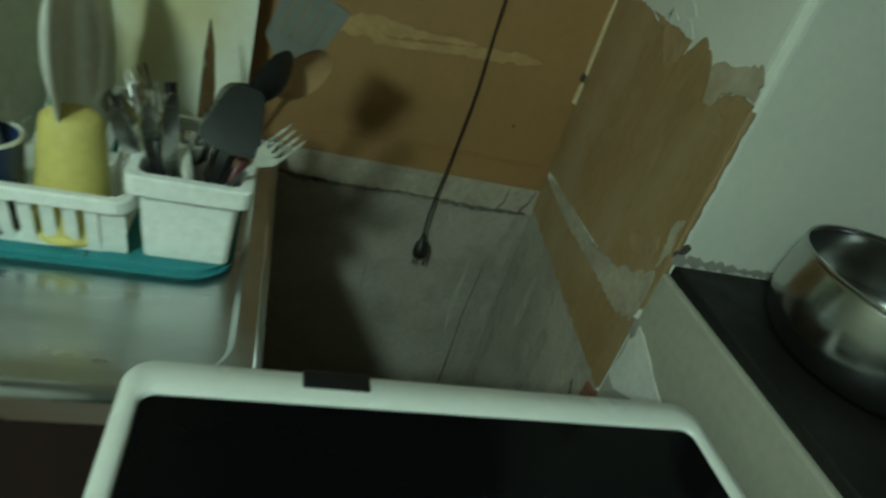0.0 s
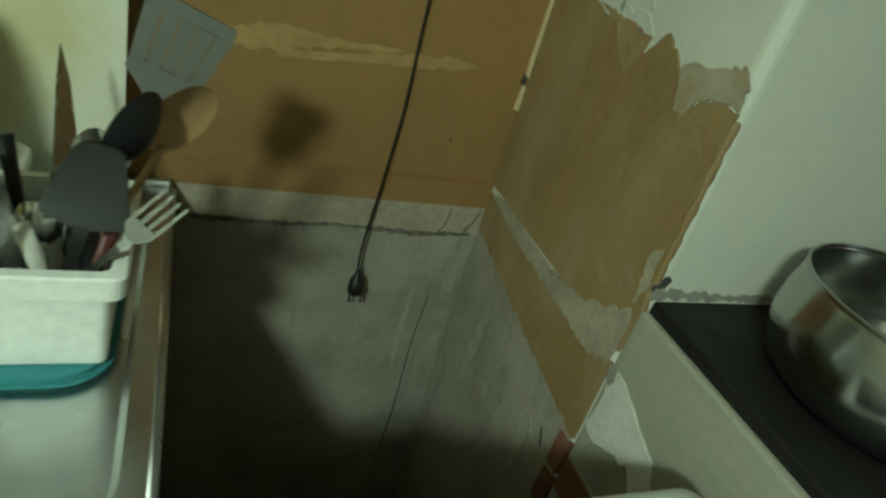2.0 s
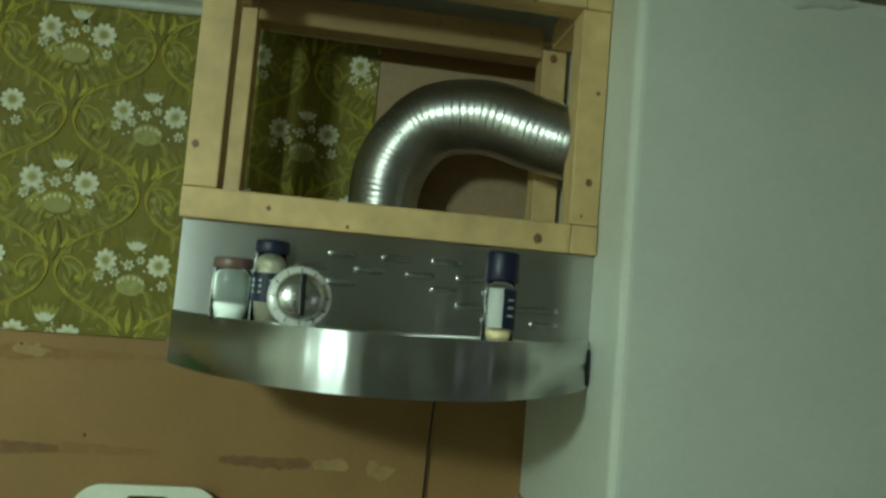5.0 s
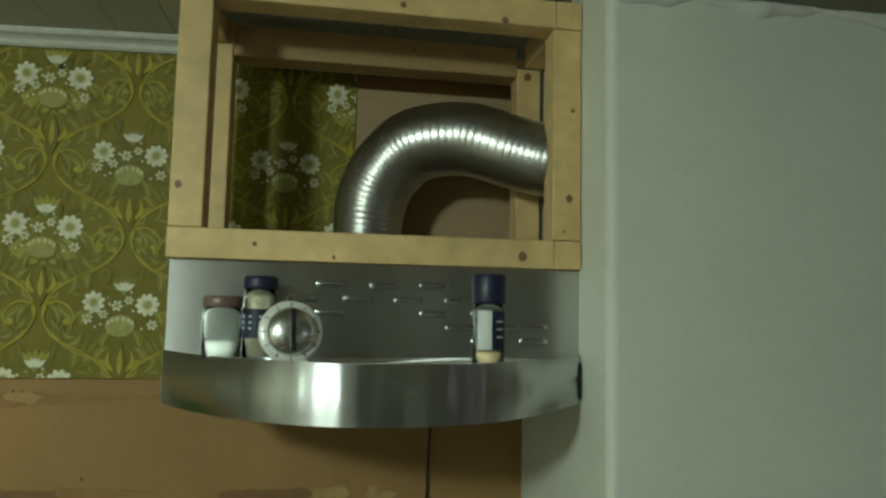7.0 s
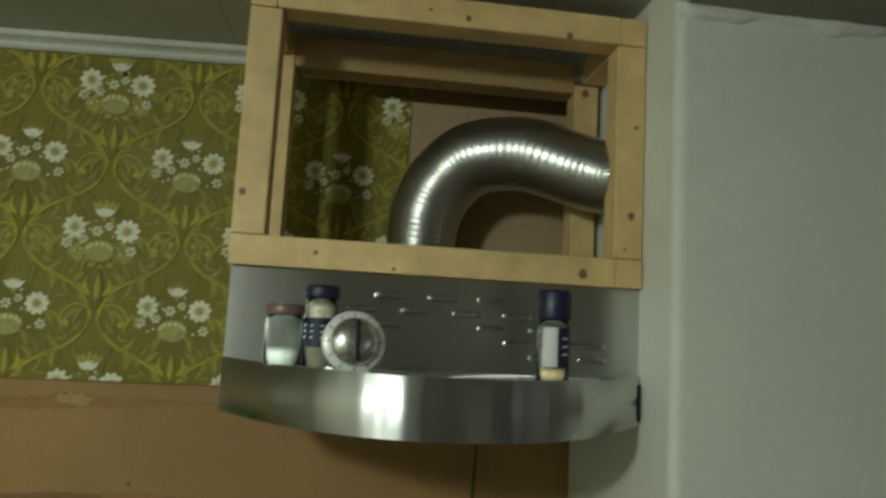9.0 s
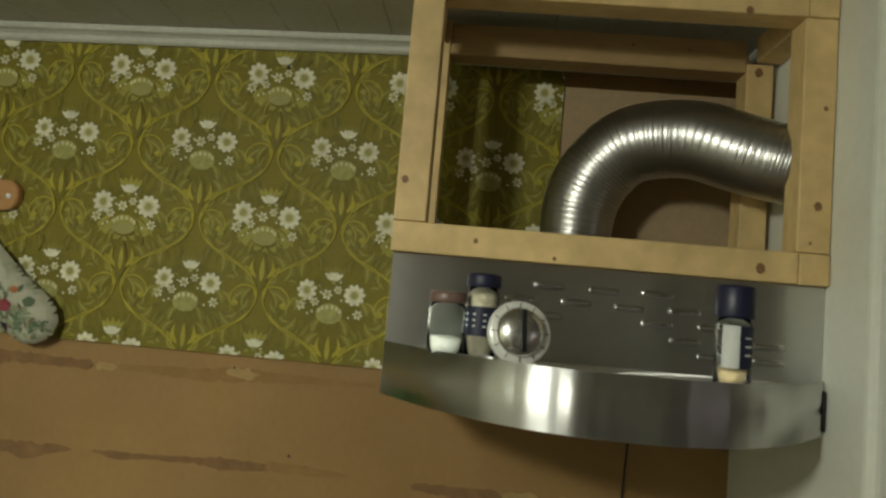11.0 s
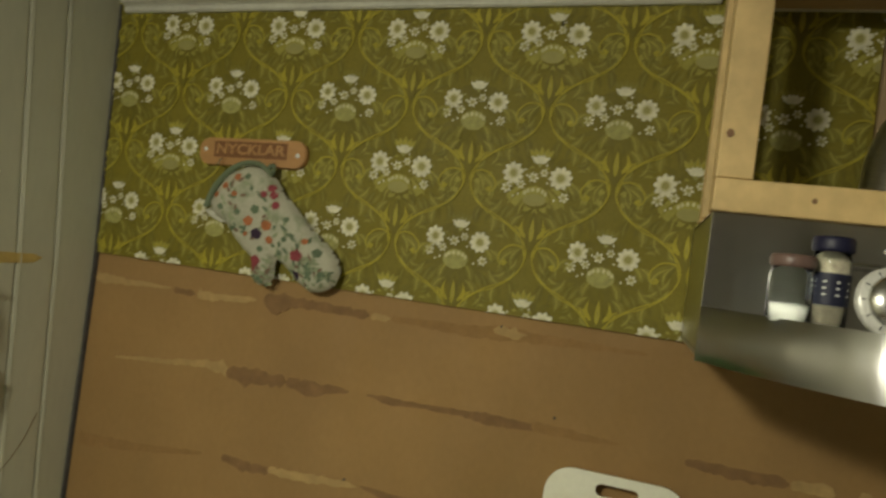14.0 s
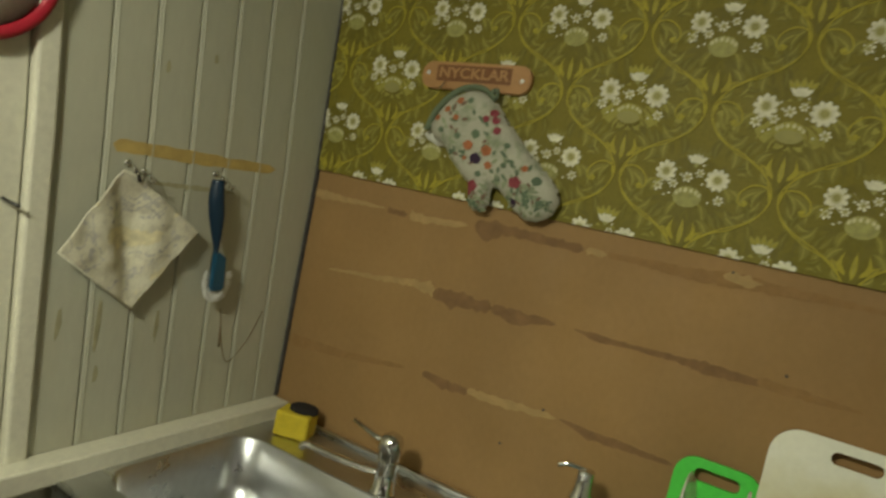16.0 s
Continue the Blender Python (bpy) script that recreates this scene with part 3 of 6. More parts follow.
part("drip", tube(curve_pts([(LEFT_X, 0.775, 1.165), (LEFT_X, 0.79, 1.10), (LEFT_X, 0.81, 1.05), (LEFT_X, 0.83, 1.045), (LEFT_X, 0.87, 1.09), (LEFT_X, 0.90, 1.15)], 6), 0.0012, 5), DRIP, wall_left)
part("drip", tube([(LEFT_X, 0.783, 1.125), (LEFT_X, 0.788, 1.08)], 0.002, 5), DRIP, wall_left)

# ceiling of boards running away from the wall, with a plaster part before the chimney
bm = bmesh.new()
x = -1.45
while x < 0.52:
    box(x + 0.0003, -3.0, CEIL_Z, min(x + 0.0942, 0.522), 1.1, CEIL_Z + 0.02, 0.0016, bm)
    x += 0.0945
box(-1.45, -3.0, CEIL_Z + 0.012, 0.522, 1.1, CEIL_Z + 0.06, 0, bm)
for v in bm.verts:
    v.co.z += 0.0045 + 0.029 * v.co.x
ceiling = tagged(part("ceiling", bm, CEIL), "white painted board ceiling", "ceiling", kind="structure")
tagged(part("ceiling_plaster", box(0.526, -3.0, CEIL_Z - 0.028, 2.6, 1.1, CEIL_Z + 0.06), CEIL_PL), "stained plaster ceiling by the chimney", "ceiling", kind="structure")
tagged(part("trim", tube(curve_pts([(0.524, -3.0, 2.078), (0.527, -0.5, 2.078), (0.524, 0.618, 2.078)], 8), 0.010, 8), WHITE_WALL), "white painted ceiling strip", "trim", kind="structure")
bm = bmesh.new()
pts = [(SIDE_X + 0.004 + 0.02 * k, FRONT_Y + 0.004, 2.057 - 0.003 * math.sin(k * 0.7) - 0.002 * math.sin(k * 1.9)) for k in range(104)]
tube(pts, lambda t: 0.011 + 0.003 * math.sin(t * 70) + 0.0018 * math.sin(t * 190), 8, bm)
part("plaster_bead", bm, WHITE_CHIP, chimney, "uneven plaster bead under the ceiling")
prof = [(0.0, 2.046), (0.006, 2.046), (0.010, 2.052), (0.010, 2.064), (0.016, 2.070), (0.024, 2.074), (0.026, 2.080), (0.026, 2.0895), (0.0, 2.0895)]
bm = bmesh.new()
rows_ = [[bm.verts.new((x, 0.990 - d, 2.066 + 0.029 * x + (z - 2.046) * 0.63)) for d, z in prof] for x in (-1.289, -0.058)]
for k in range(len(prof) - 1):
    bm.faces.new((rows_[0][k], rows_[0][k + 1], rows_[1][k + 1], rows_[1][k]))
tagged(part("cornice", bm, mat("white_cornice_paint", (0.55, 0.55, 0.47), 0.45, bump=0.05)), "narrow white painted cornice moulding", "trim", kind="structure")
# the rest of the room
bm = box(-3.2, -3.12, 0, -0.36, -3.0, 2.2)
box(0.60, -3.12, 0, 2.7, -3.0, 2.2, 0, bm)
box(-0.36, -3.12, 2.02, 0.60, -3.0, 2.2, 0, bm)
tagged(part("wall_room", bm, ROOM), "pale plain wall of the room", "wall", kind="structure")
# unseen dark door, added to put a dark streak in the hood's reflection
tagged(part("unseen_door_1", box(-0.358, -3.10, 0.0, 0.598, -3.03, 2.018, 0.003), CAB), "unseen dark brown door added for the hood's reflection", "door", kind="structure")
tagged(part("wall_east", box(2.6, -3.0, 0, 2.72, 1.1, 2.2), ROOM), "pale plain side wall", "wall", kind="structure")
# unseen red-brown door, added as a reddish streak for the steel to mirror
tagged(part("unseen_door_2", box(2.555, -1.55, 0.0, 2.6, -0.62, 2.03, 0.003), mat("unseen_door_red_brown", (0.22, 0.035, 0.025), 0.5, var=0.15, scale=4, bump=0.05)), "unseen red-brown door added for the hood's reflection", "door", kind="structure")
# unseen brown cupboard, added so the bowed band mirrors something brown
tall = thing("unseen_cupboard", (2.40, 0.05, 0), "unseen tall brown cupboard added for the hood's reflection", "cupboard")
part("body", box(2.22, -0.50, 0.0, 2.598, 0.58, 1.98, 0.004), CAB_SIDE, tall)
for k in range(2):
    d = part("door", box(2.200, -0.495 + 0.538 * k, 0.08, 2.219, 0.035 + 0.538 * k, 1.96, 0.003), mat("unseen_cupboard_brown", (0.17, 0.105, 0.055), 0.5, var=0.15, scale=5, bump=0.05, stretch=(1, 1, 0.3)), tall)
    part("handle", rod((2.196, 0.0 + 0.075 * k, 1.0), (2.196, 0.0 + 0.075 * k, 1.12), 0.005), CHROME, d)

# ---- wallpaper ----
WP_GROUND = mat("olive_wallpaper_ground", (0.196, 0.164, 0.017), 0.65, var=0.10, scale=3, fine=0.12, fscale=160, bump=0.06, bscale=200, stain=(0.215, 0.185, 0.024), stain_scale=30, stain_amt=0.6, spec=0.35)
WP_DARK = mat("dark_olive_print", (0.170, 0.144, 0.018), 0.65, var=0.12, scale=12, fine=0.1, bump=0, spec=0.35)
WP_LIGHT = mat("light_olive_print", (0.224, 0.200, 0.034), 0.65, var=0.12, scale=12, fine=0.1, bump=0, spec=0.35)
WP_VINE = mat("golden_vine_print", (0.400, 0.340, 0.036), 0.65, var=0.12, scale=20, fine=0.1, bump=0, spec=0.35)
WP_WHITE = mat("white_flower_print", (0.68, 0.66, 0.49), 0.65, var=0.18, scale=60, fine=0.1, bump=0, spec=0.35)
WP_CORE = mat("olive_flower_core", (0.327, 0.301, 0.103), 0.65, var=0.1, bump=0, spec=0.35)
WP_BUD = mat("pale_green_bud_print", (0.33, 0.315, 0.10), 0.65, var=0.2, scale=90, bump=0, spec=0.35)
WP_LIME = mat("yellow_green_print", (0.335, 0.305, 0.060), 0.65, var=0.15, scale=40, bump=0, spec=0.35)
WP_CREAM = mat("cream_flower_print", (0.56, 0.53, 0.30), 0.65, var=0.18, scale=60, bump=0, spec=0.35)
WP_MATS = [WP_GROUND, WP_DARK, WP_LIGHT, WP_VINE, WP_WHITE, WP_CORE, WP_BUD, WP_LIME, WP_CREAM]
WP_Y = 0.993
paper = tagged(part("wallpaper", box(LEFT_X - 0.030, WP_Y, 1.493, 0.189, 0.9995, 2.0895), WP_GROUND), "olive green wallpaper with white flower bouquets and golden vines", "wallpaper", kind="structure")


class Print:
    """Collects flat printed shapes; later layers lie a hair in front of earlier ones."""

    def __init__(self):
        self.shapes = []

    def add(self, pts, m, layer):
        self.shapes.append((pts, m, layer))

    def ellipse(self, cx, cz, rx, rz, m, layer, turn=0.0, n=12):
        c, s = math.cos(turn), math.sin(turn)
        self.add([(cx + rx * math.cos(a) * c - rz * math.sin(a) * s, cz + rx * math.cos(a) * s + rz * math.sin(a) * c) for a in (2 * math.pi * k / n for k in range(n))], m, layer)

    def leaf(self, x0, z0, x1, z1, w, m, layer, bend=0.0, n=6):
        dx, dz = x1 - x0, z1 - z0
        l = math.hypot(dx, dz)
        nx, nz = -dz / l, dx / l
        mid = [(x0 + dx * t + nx * bend * l * math.sin(math.pi * t), z0 + dz * t + nz * bend * l * math.sin(math.pi * t)) for t in (k / n for k in range(n + 1))]
        wid = [w * math.sin(math.pi * (k / n) ** 0.75) for k in range(n + 1)]
        for k in range(n):
            q = [(mid[k][0] + nx * wid[k], mid[k][1] + nz * wid[k]), (mid[k][0] - nx * wid[k], mid[k][1] - nz * wid[k]),
                 (mid[k + 1][0] - nx * wid[k + 1], mid[k + 1][1] - nz * wid[k + 1]), (mid[k + 1][0] + nx * wid[k + 1], mid[k + 1][1] + nz * wid[k + 1])]
            self.add(q, m, layer)

    def ribbon(self, pts, w0, w1, m, layer, n=5):
        p = curve_pts([(a, 0, b) for a, b in pts], n)
        for k in range(len(p) - 1):
            d = (p[k + 1] - p[k]).normalized()
            o = Vector((-d.z, 0, d.x))
            a, c = w0 + (w1 - w0) * k / len(p), w0 + (w1 - w0) * (k + 1) / len(p)
            self.add([(q.x, q.z) for q in (p[k] + o * a, p[k] - o * a, p[k + 1] - o * c, p[k + 1] + o * c)], m, layer)

    def daisy(self, cx, cz, r, n=8, turn=0.0, squash=1.0, petal=4):
        for k in range(n):
            a = 2 * math.pi * k / n + turn
            self.ellipse(cx + 0.62 * r * math.cos(a) * squash, cz + 0.62 * r * math.sin(a), 0.40 * r, 0.25 * r, petal, 5, a, 8)
        self.ellipse(cx, cz, 0.50 * r * squash, 0.50 * r, 8, 6)
        self.ellipse(cx, cz, 0.34 * r * squash, 0.34 * r, 5, 7, 0, 8)


def bouquet(p, kind):
    k = 0.000425
    if kind == "b":
        # a bright leafy ground behind the flowers
        for s in (-1, 1):
            for a, l in ((8, .068), (28, .064), (48, .058), (68, .048), (-12, .066), (-34, .058), (-58, .046)):
                x1, z1 = s * (0.004 + l * math.cos(radians(a))), -0.055 + l * math.sin(radians(a))
                p.leaf(s * 0.004, -0.055, x1, z1, 0.0085, 7, 1, s * 0.12)
                p.leaf(s * 0.012, -0.052, x1 * 0.92, -0.055 + (z1 + 0.055) * 0.92, 0.0018, 0, 2, s * 0.12)
            for x, z, x1, z1 in ((0.030, -0.020, 0.055, 0.002), (0.048, -0.060, 0.066, -0.075), (0.02, -0.09, 0.035, -0.106), (0.02, -0.02, 0.026, 0.006)):
                p.leaf(s * x, z, s * x1, z1, 0.006, 1, 3, s * 0.15)
        p.ellipse(0, -0.060, 0.058, 0.040, 7, 1, 0, 16)
        p.ellipse(0, -0.038, 0.044, 0.020, 0, 3)
        for x in (-0.022, -0.012, 0, 0.012, 0.022):
            p.leaf(x * 0.5, 0.000, x, 0.022 - abs(x) * 0.3, 0.0045, 7, 3)
            p.leaf(x * 0.6, 0.004, x * 0.95, 0.018 - abs(x) * 0.3, 0.0014, 3, 4)
    else:
        for s in (-1, 1):
            for a, l in ((-78, .05), (-55, .055), (-30, .06), (-100, .045), (-8, .062), (15, .055)):
                p.leaf(s * 0.012, -0.080, s * (0.012 + l * math.cos(radians(a))), -0.080 + l * math.sin(radians(a)), 0.006, 1, 1, s * 0.1)
        p.ellipse(0, -0.038, 0.056, 0.038, 1, 1)
        for s in (-1.6, -0.8, 0, 0.8, 1.6):
            p.leaf(s * 0.006, 0.002, s * 0.013, 0.017 - abs(s) * 0.003, 0.0036, 2, 2)
    p.ellipse(0, -0.083, 0.021, 0.009, 1, 4)
    # tulip at the top
    for a, l in ((35, .021), (65, .017), (90, .016), (115, .017), (145, .021)):
        p.leaf(0, -0.010, l * math.cos(radians(a)), -0.010 + l * math.sin(radians(a)), 0.0048, 4, 5)
    p.leaf(0, -0.018, 0, -0.004, 0.004, 6, 4)
    big = 1.18 if kind == "b" else 1.10
    p.daisy(-110 * k, -73 * k, 0.0178 * big, 9, 0.3, 0.9, 4)
    p.daisy(93 * k, -80 * k, 0.0180 * big, 10, 0.1)
    for x, z, r in ((-22, -85, 20), (22, -63, 16), (-132, -137, 20), (-72, -119, 17), (114, -160, 19)):
        p.daisy(x * k, z * k, r * k * 1.15, 6, x * 0.1, 1.0, 4)
    for x, z in ((-60, -53), (-100, -170), (-80, -160), (75, -175), (40, -105), (-50, -78), (30, -30)):
        p.ellipse(x * k, z * k, 0.0022, 0.0022, 4, 5, 0, 6)
    p.ellipse(-7 * k, -165 * k, 0.0245, 0.0185, 7 if kind == "b" else 6, 5)
    p.ellipse(-7 * k, -180 * k, 0.021, 0.0115, 5 if kind == "b" else 6, 6)
    for j in range(6):
        a = radians(25 + 26 * j)
        p.ellipse(-7 * k + 0.021 * math.cos(a), -165 * k + 0.012 * math.sin(a), 0.0032, 0.0045, 8, 7, 0, 6)


def vines(p, kind):
    """The golden ogee net and curls, symmetric about x = 0; the bouquet's top lies at the origin."""
    h = 0.13175
    for s in (-1, 1):
        p.ribbon([(s * 0.006, -0.190), (s * 0.020, -0.145), (s * 0.055, -0.118), (s * 0.100, -0.094), (s * 0.1245, -0.062), (s * 0.121, -0.028), (s * 0.088, 0.003), (s * 0.055, 0.018), (s * 0.020, 0.045), (s * 0.006, 0.075)], 0.0011, 0.0009, 3, 4)
        p.ribbon([(s * 0.1265, -0.05), (s * 0.118, -0.034), (s * 0.097, -0.032), (s * 0.080, -0.046), (s * 0.078, -0.062), (s * 0.088, -0.069), (s * 0.094, -0.062)], 0.0014, 0.0012, 3, 5)
        p.ellipse(s * 0.088, -0.063, 0.0040, 0.0040, 3, 5, 0, 8)
        if kind == "b":
            p.ellipse(s * 0.098, -0.058, 0.020, 0.025, 2, 1)
            for a in (10, 60, 110, 160, 210, 260, 310):
                c0, s0 = math.cos(radians(a)), math.sin(radians(a))
                p.leaf(s * (0.098 + 0.010 * c0), -0.058 + 0.012 * s0, s * (0.098 + 0.023 * c0), -0.058 + 0.030 * s0, 0.0050, 7 if a % 20 else 1, 2, s * 0.3)
        for (x0, z0, x1, z1, w, m, b) in ((0.055, -0.118, 0.040, -0.150, 0.006, 2, 0.15), (0.075, -0.108, 0.075, -0.142, 0.007, 2, -0.1), (0.10, -0.094, 0.105, -0.132, 0.007, 1, 0.1),
                                         (0.121, -0.03, 0.103, -0.006, 0.005, 2, 0.2), (0.088, 0.003, 0.060, -0.008, 0.005, 1, 0.2), (0.07, 0.01, 0.085, 0.04, 0.007, 1, 0.1),
                                         (0.045, 0.022, 0.070, 0.050, 0.006, 2, -0.15), (0.03, 0.035, 0.045, 0.068, 0.006, 1, 0.1), (0.09, 0.0, 0.113, 0.024, 0.006, 2, 0.15),
                                         (0.02, -0.145, 0.035, -0.125, 0.004, 3, 0.1), (0.095, -0.08, 0.07, -0.09, 0.004, 2, 0.2)):
            p.leaf(s * x0, z0, s * x1, z1, w * 1.15, m, 2, s * b)
            p.leaf(s * (x0 * 0.9 + x1 * 0.1), z0 * 0.9 + z1 * 0.1, s * x1, z1, w * 0.28, 7 if m == 2 else 2, 3, s * b)
            p.leaf(s * (x0 + 0.004), z0 + 0.004, s * (x1 * 0.85 + x0 * 0.15 + 0.012), z1 * 0.85 + z0 * 0.15 + 0.005, w * 0.5, 3 - m, 1, -s * b)
        for (x0, z0, x1, z1, w, m, b) in ((0.012, -0.16, 0.030, -0.205, 0.005, 2, 0.2), (0.020, -0.165, 0.052, -0.215, 0.006, 2, 0.2), (0.064, -0.20, 0.088, -0.172, 0.007, 2, 0.15), (0.068, -0.16, 0.098, -0.150, 0.006, 2, -0.2),
                                         (0.09, -0.15, 0.118, -0.165, 0.006, 1, 0.2), (0.112, -0.075, 0.09, -0.095, 0.004, 2, 0.2), (0.1, 0.02, 0.125, 0.055, 0.006, 2, 0.2), (0.05, 0.06, 0.075, 0.085, 0.006, 2, 0.2), (0.035, 0.05, 0.02, 0.075, 0.004, 2, 0.1), (0.066, -0.02, 0.085, -0.022, 0.003, 2, 0.2)):
            p.leaf(s * x0, z0, s * x1, z1, w * 1.15, m, 2, s * b)
            p.leaf(s * (x0 * 0.9 + x1 * 0.1), z0 * 0.9 + z1 * 0.1, s * x1, z1, w * 0.28, 7 if m == 2 else 2, 3, s * b)
            p.leaf(s * (x0 + 0.004), z0 + 0.004, s * (x1 * 0.85 + x0 * 0.15 + 0.012), z1 * 0.85 + z0 * 0.15 + 0.005, w * 0.5, 3 - m, 1, -s * b)
        p.leaf(s * 0.004, -0.150, s * 0.016, -0.110, 0.004, 3, 3, -s * 0.25)
    p.leaf(0, -0.170, 0, -0.096, 0.0105, 1, 4)
    p.leaf(0, -0.154, 0, -0.108, 0.0042, 3, 5)
    p.leaf(0, -0.148, 0, -0.116, 0.0016, 7, 6)


motif_a, motif_b = Print(), Print()
bouquet(motif_a, "a"), vines(motif_a, "a")
bouquet(motif_b, "b"), vines(motif_b, "b")
PX, PZ = 0.2635, 0.2600


def clip(poly, x0, x1, z0, z1):
    for axis, lim, sign in ((0, x0, 1), (0, x1, -1), (1, z0, 1), (1, z1, -1)):
        out = []
        for i, p in enumerate(poly):
            q = poly[i - 1]
            a, b = sign * (p[axis] - lim), sign * (q[axis] - lim)
            if (a >= 0) != (b >= 0):
                t = b / (b - a)
                out.append((q[0] + (p[0] - q[0]) * t, q[1] + (p[1] - q[1]) * t))
            if a >= 0:
                out.append(p)
        poly = out
        if len(poly) < 3:
            return []
    return poly


verts, faces, fmats = [], [], []
for i in range(-5, 4):
    for j in range(-2, 5):
        for off, motif in ((0, motif_a), (1, motif_b)):
            cx, cz = -0.458 + PX * (i + 0.5 * off), 1.911 + 0.0005 * i - PZ * (j - 0.5 * off)
            tile = off + 2 * (i % 2) + 4 * (j % 2)
            for order, (pts, m_, layer) in enumerate(sorted(motif.shapes, key=lambda s: s[2])):
                q = clip([(cx + a, cz + b) for a, b in pts], LEFT_X - 0.028, 0.188, 1.4935, 2.085)
                if q:
                    faces.append(list(range(len(verts), len(verts) + len(q))))
                    verts += [(a, WP_Y - 0.0001 - (order * 8 + tile) * 0.0000003, b) for a, b in q]
                    fmats.append(m_)
me = bpy.data.meshes.new("printed_pattern")
me.from_pydata(verts, [], faces)
for m_ in WP_MATS:
    me.materials.append(m_)
me.polygons.foreach_set("material_index", fmats)
printed = new("printed_pattern", me)
printed.parent = paper
tagged(printed, "printed white flowers and golden vines", kind="stuff")
# ---- cooker hood with its open timber box ----
hood = thing("cooker_hood", (0.23, 0.85, 1.49), "stainless steel cooker hood with a bowed shelf front", "cooker hood")
HX0, HX1, HP = -0.055, 0.5145, 0.71


def bow(t):
    """Front line of the hood: t from 0 to 1 along its width."""
    y = HP - 0.180 * (1 - abs(2 * t - 1) ** 2.2) - 0.004
    x = t * 0.57
    # slight dents in the sheet
    y += 0.0007 * math.sin(x * 74) + 0.0004 * math.sin(x * 121 + 1) + 0.00020 * math.sin(x * 262 + 2)
    return HX0 + (HX1 - HX0) * t, y


N = 144
line = [bow(k / N) for k in range(N + 1)]
bm = bmesh.new()
for z0, z1, off in ((1.494, 1.5625, 0.0),):
    a = [bm.verts.new((x, y, z0)) for x, y in line]
    c = [bm.verts.new((x, y, z1)) for x, y in line]
    d = [bm.verts.new((x, y + 0.003, z1)) for x, y in line]
    e = [bm.verts.new((x, y + 0.003, z0)) for x, y in line]
    for k in range(N):
        for p, q in ((a, c), (c, d), (d, e), (e, a)):
            f = bm.faces.new((p[k], p[k + 1], q[k + 1], q[k]))
            f.smooth = (p, q) in ((a, c), (d, e)) or p in (a, d)
part("front_band", bm, STEEL_BAND, hood, "bowed brushed steel front band")
part("tray", slab([(x, y + 0.004) for x, y in line] + [(HX1, HP + 0.002), (HX0, HP + 0.002)], 1.551, 0.004, "z"), STEEL, hood)
part("back_panel", box(HX0, HP, 1.5452, HX1, HP + 0.004, 1.6825, 0.0008), STEEL, hood, "flat steel panel with embossed vents")
part("underside", slab([(x, y + 0.004) for x, y in line] + [(HX1, 0.985), (HX0, 0.985)], 1.500, 0.006, "z"), STEEL_H, hood)
bm = box(HX0, HP + 0.005, 1.507, HX0 + 0.003, 0.985, 1.6825)
box(HX1 - 0.003, HP + 0.005, 1.507, HX1, 0.985, 1.6825, 0, bm)
box(HX0, HP + 0.005, 1.679, HX1, 0.985, 1.6825, 0, bm)
part("casing", bm, STEEL, hood)
# black block where the band ends beside the chimney
part("end_block", box(HX1 - 0.006, HP - 0.016, 1.499, HX1 - 0.0004, HP + 0.01, 1.5505, 0.004), BLACK_PL, hood, "black block at the hood's right end")
vents = [(0.139, 1.654), (0.212, 1.654), (0.282, 1.655), (0.102, 1.634), (0.176, 1.635), (0.247, 1.634), (0.318, 1.635), (0.139, 1.615), (0.356, 1.617), (0.283, 1.616), (0.320, 1.597), (0.392, 1.598), (0.357, 1.579), (0.428, 1.599), (0.428, 1.579)]
for x, z in vents:
    m_ = Matrix.Translation((x + 0.018, HP - 0.0002, z)) @ Matrix.Diagonal((1, 0.55, 1, 1)) @ Matrix.Rotation(radians(90), 4, "Y")
    part("vent", lathe([(0, -0.0215), (0.0026, -0.0205), (0.0042, -0.0180), (0.0046, -0.012), (0.0046, 0.012), (0.0042, 0.0180), (0.0026, 0.0205), (0, 0.0215)], m_, 20), VENT, hood)

box_frame = thing("timber_box", (0.23, 0.85, 1.684), "open box of raw pine battens above the hood", "timber frame")


def batten(x0, y0, z0, x1, y1, z1, name="batten"):
    return part(name, box(x0, y0, z0, x1, y1, z1, 0.0022), PINE, box_frame)


BX0, BX1 = -0.058, 0.5135
fb = batten(BX0, 0.698, 1.6835, BX1 - 0.040, 0.742, 1.7245)
batten(BX1 - 0.0392, 0.698, 1.6835, BX1, 0.86, 1.7245)
batten(BX0, 0.698, 2.042, BX0 + 0.036, 0.86, 2.0835)
ft = batten(BX0 + 0.0365, 0.698, 2.042, BX1 - 0.040, 0.742, 2.0835)
batten(BX1 - 0.0392, 0.698, 2.042, BX1, 0.868, 2.0835)
fl = batten(BX0, 0.700, 1.7252, BX0 + 0.044, 0.743, 2.0413)
fr = batten(BX1 - 0.043, 0.700, 1.7252, BX1, 0.743, 2.0413)
batten(BX0 + 0.002, 0.868, 1.69, BX0 + 0.044, 0.912, 2.0835)
rp = batten(BX1 - 0.052, 0.8695, 1.69, BX1 - 0.010, 0.912, 2.0413)
# the rear beam is a darker brown than the other battens
rb = part("rear_beam", box(BX0 + 0.0445, 0.870, 2.026, BX1 - 0.0525, 0.914, 2.078, 0.002), PINE_DARK, box_frame, "darker brown pine beam")
part("rear_moulding", box(BX0 + 0.046, 0.965, 2.050, BX1 - 0.002, 0.985, 2.0835, 0.003), TRIM, box_frame, "cream painted strip")
batten(BX0 + 0.0005, 0.868, 1.6835, BX1 - 0.0005, 0.912, 1.6895)
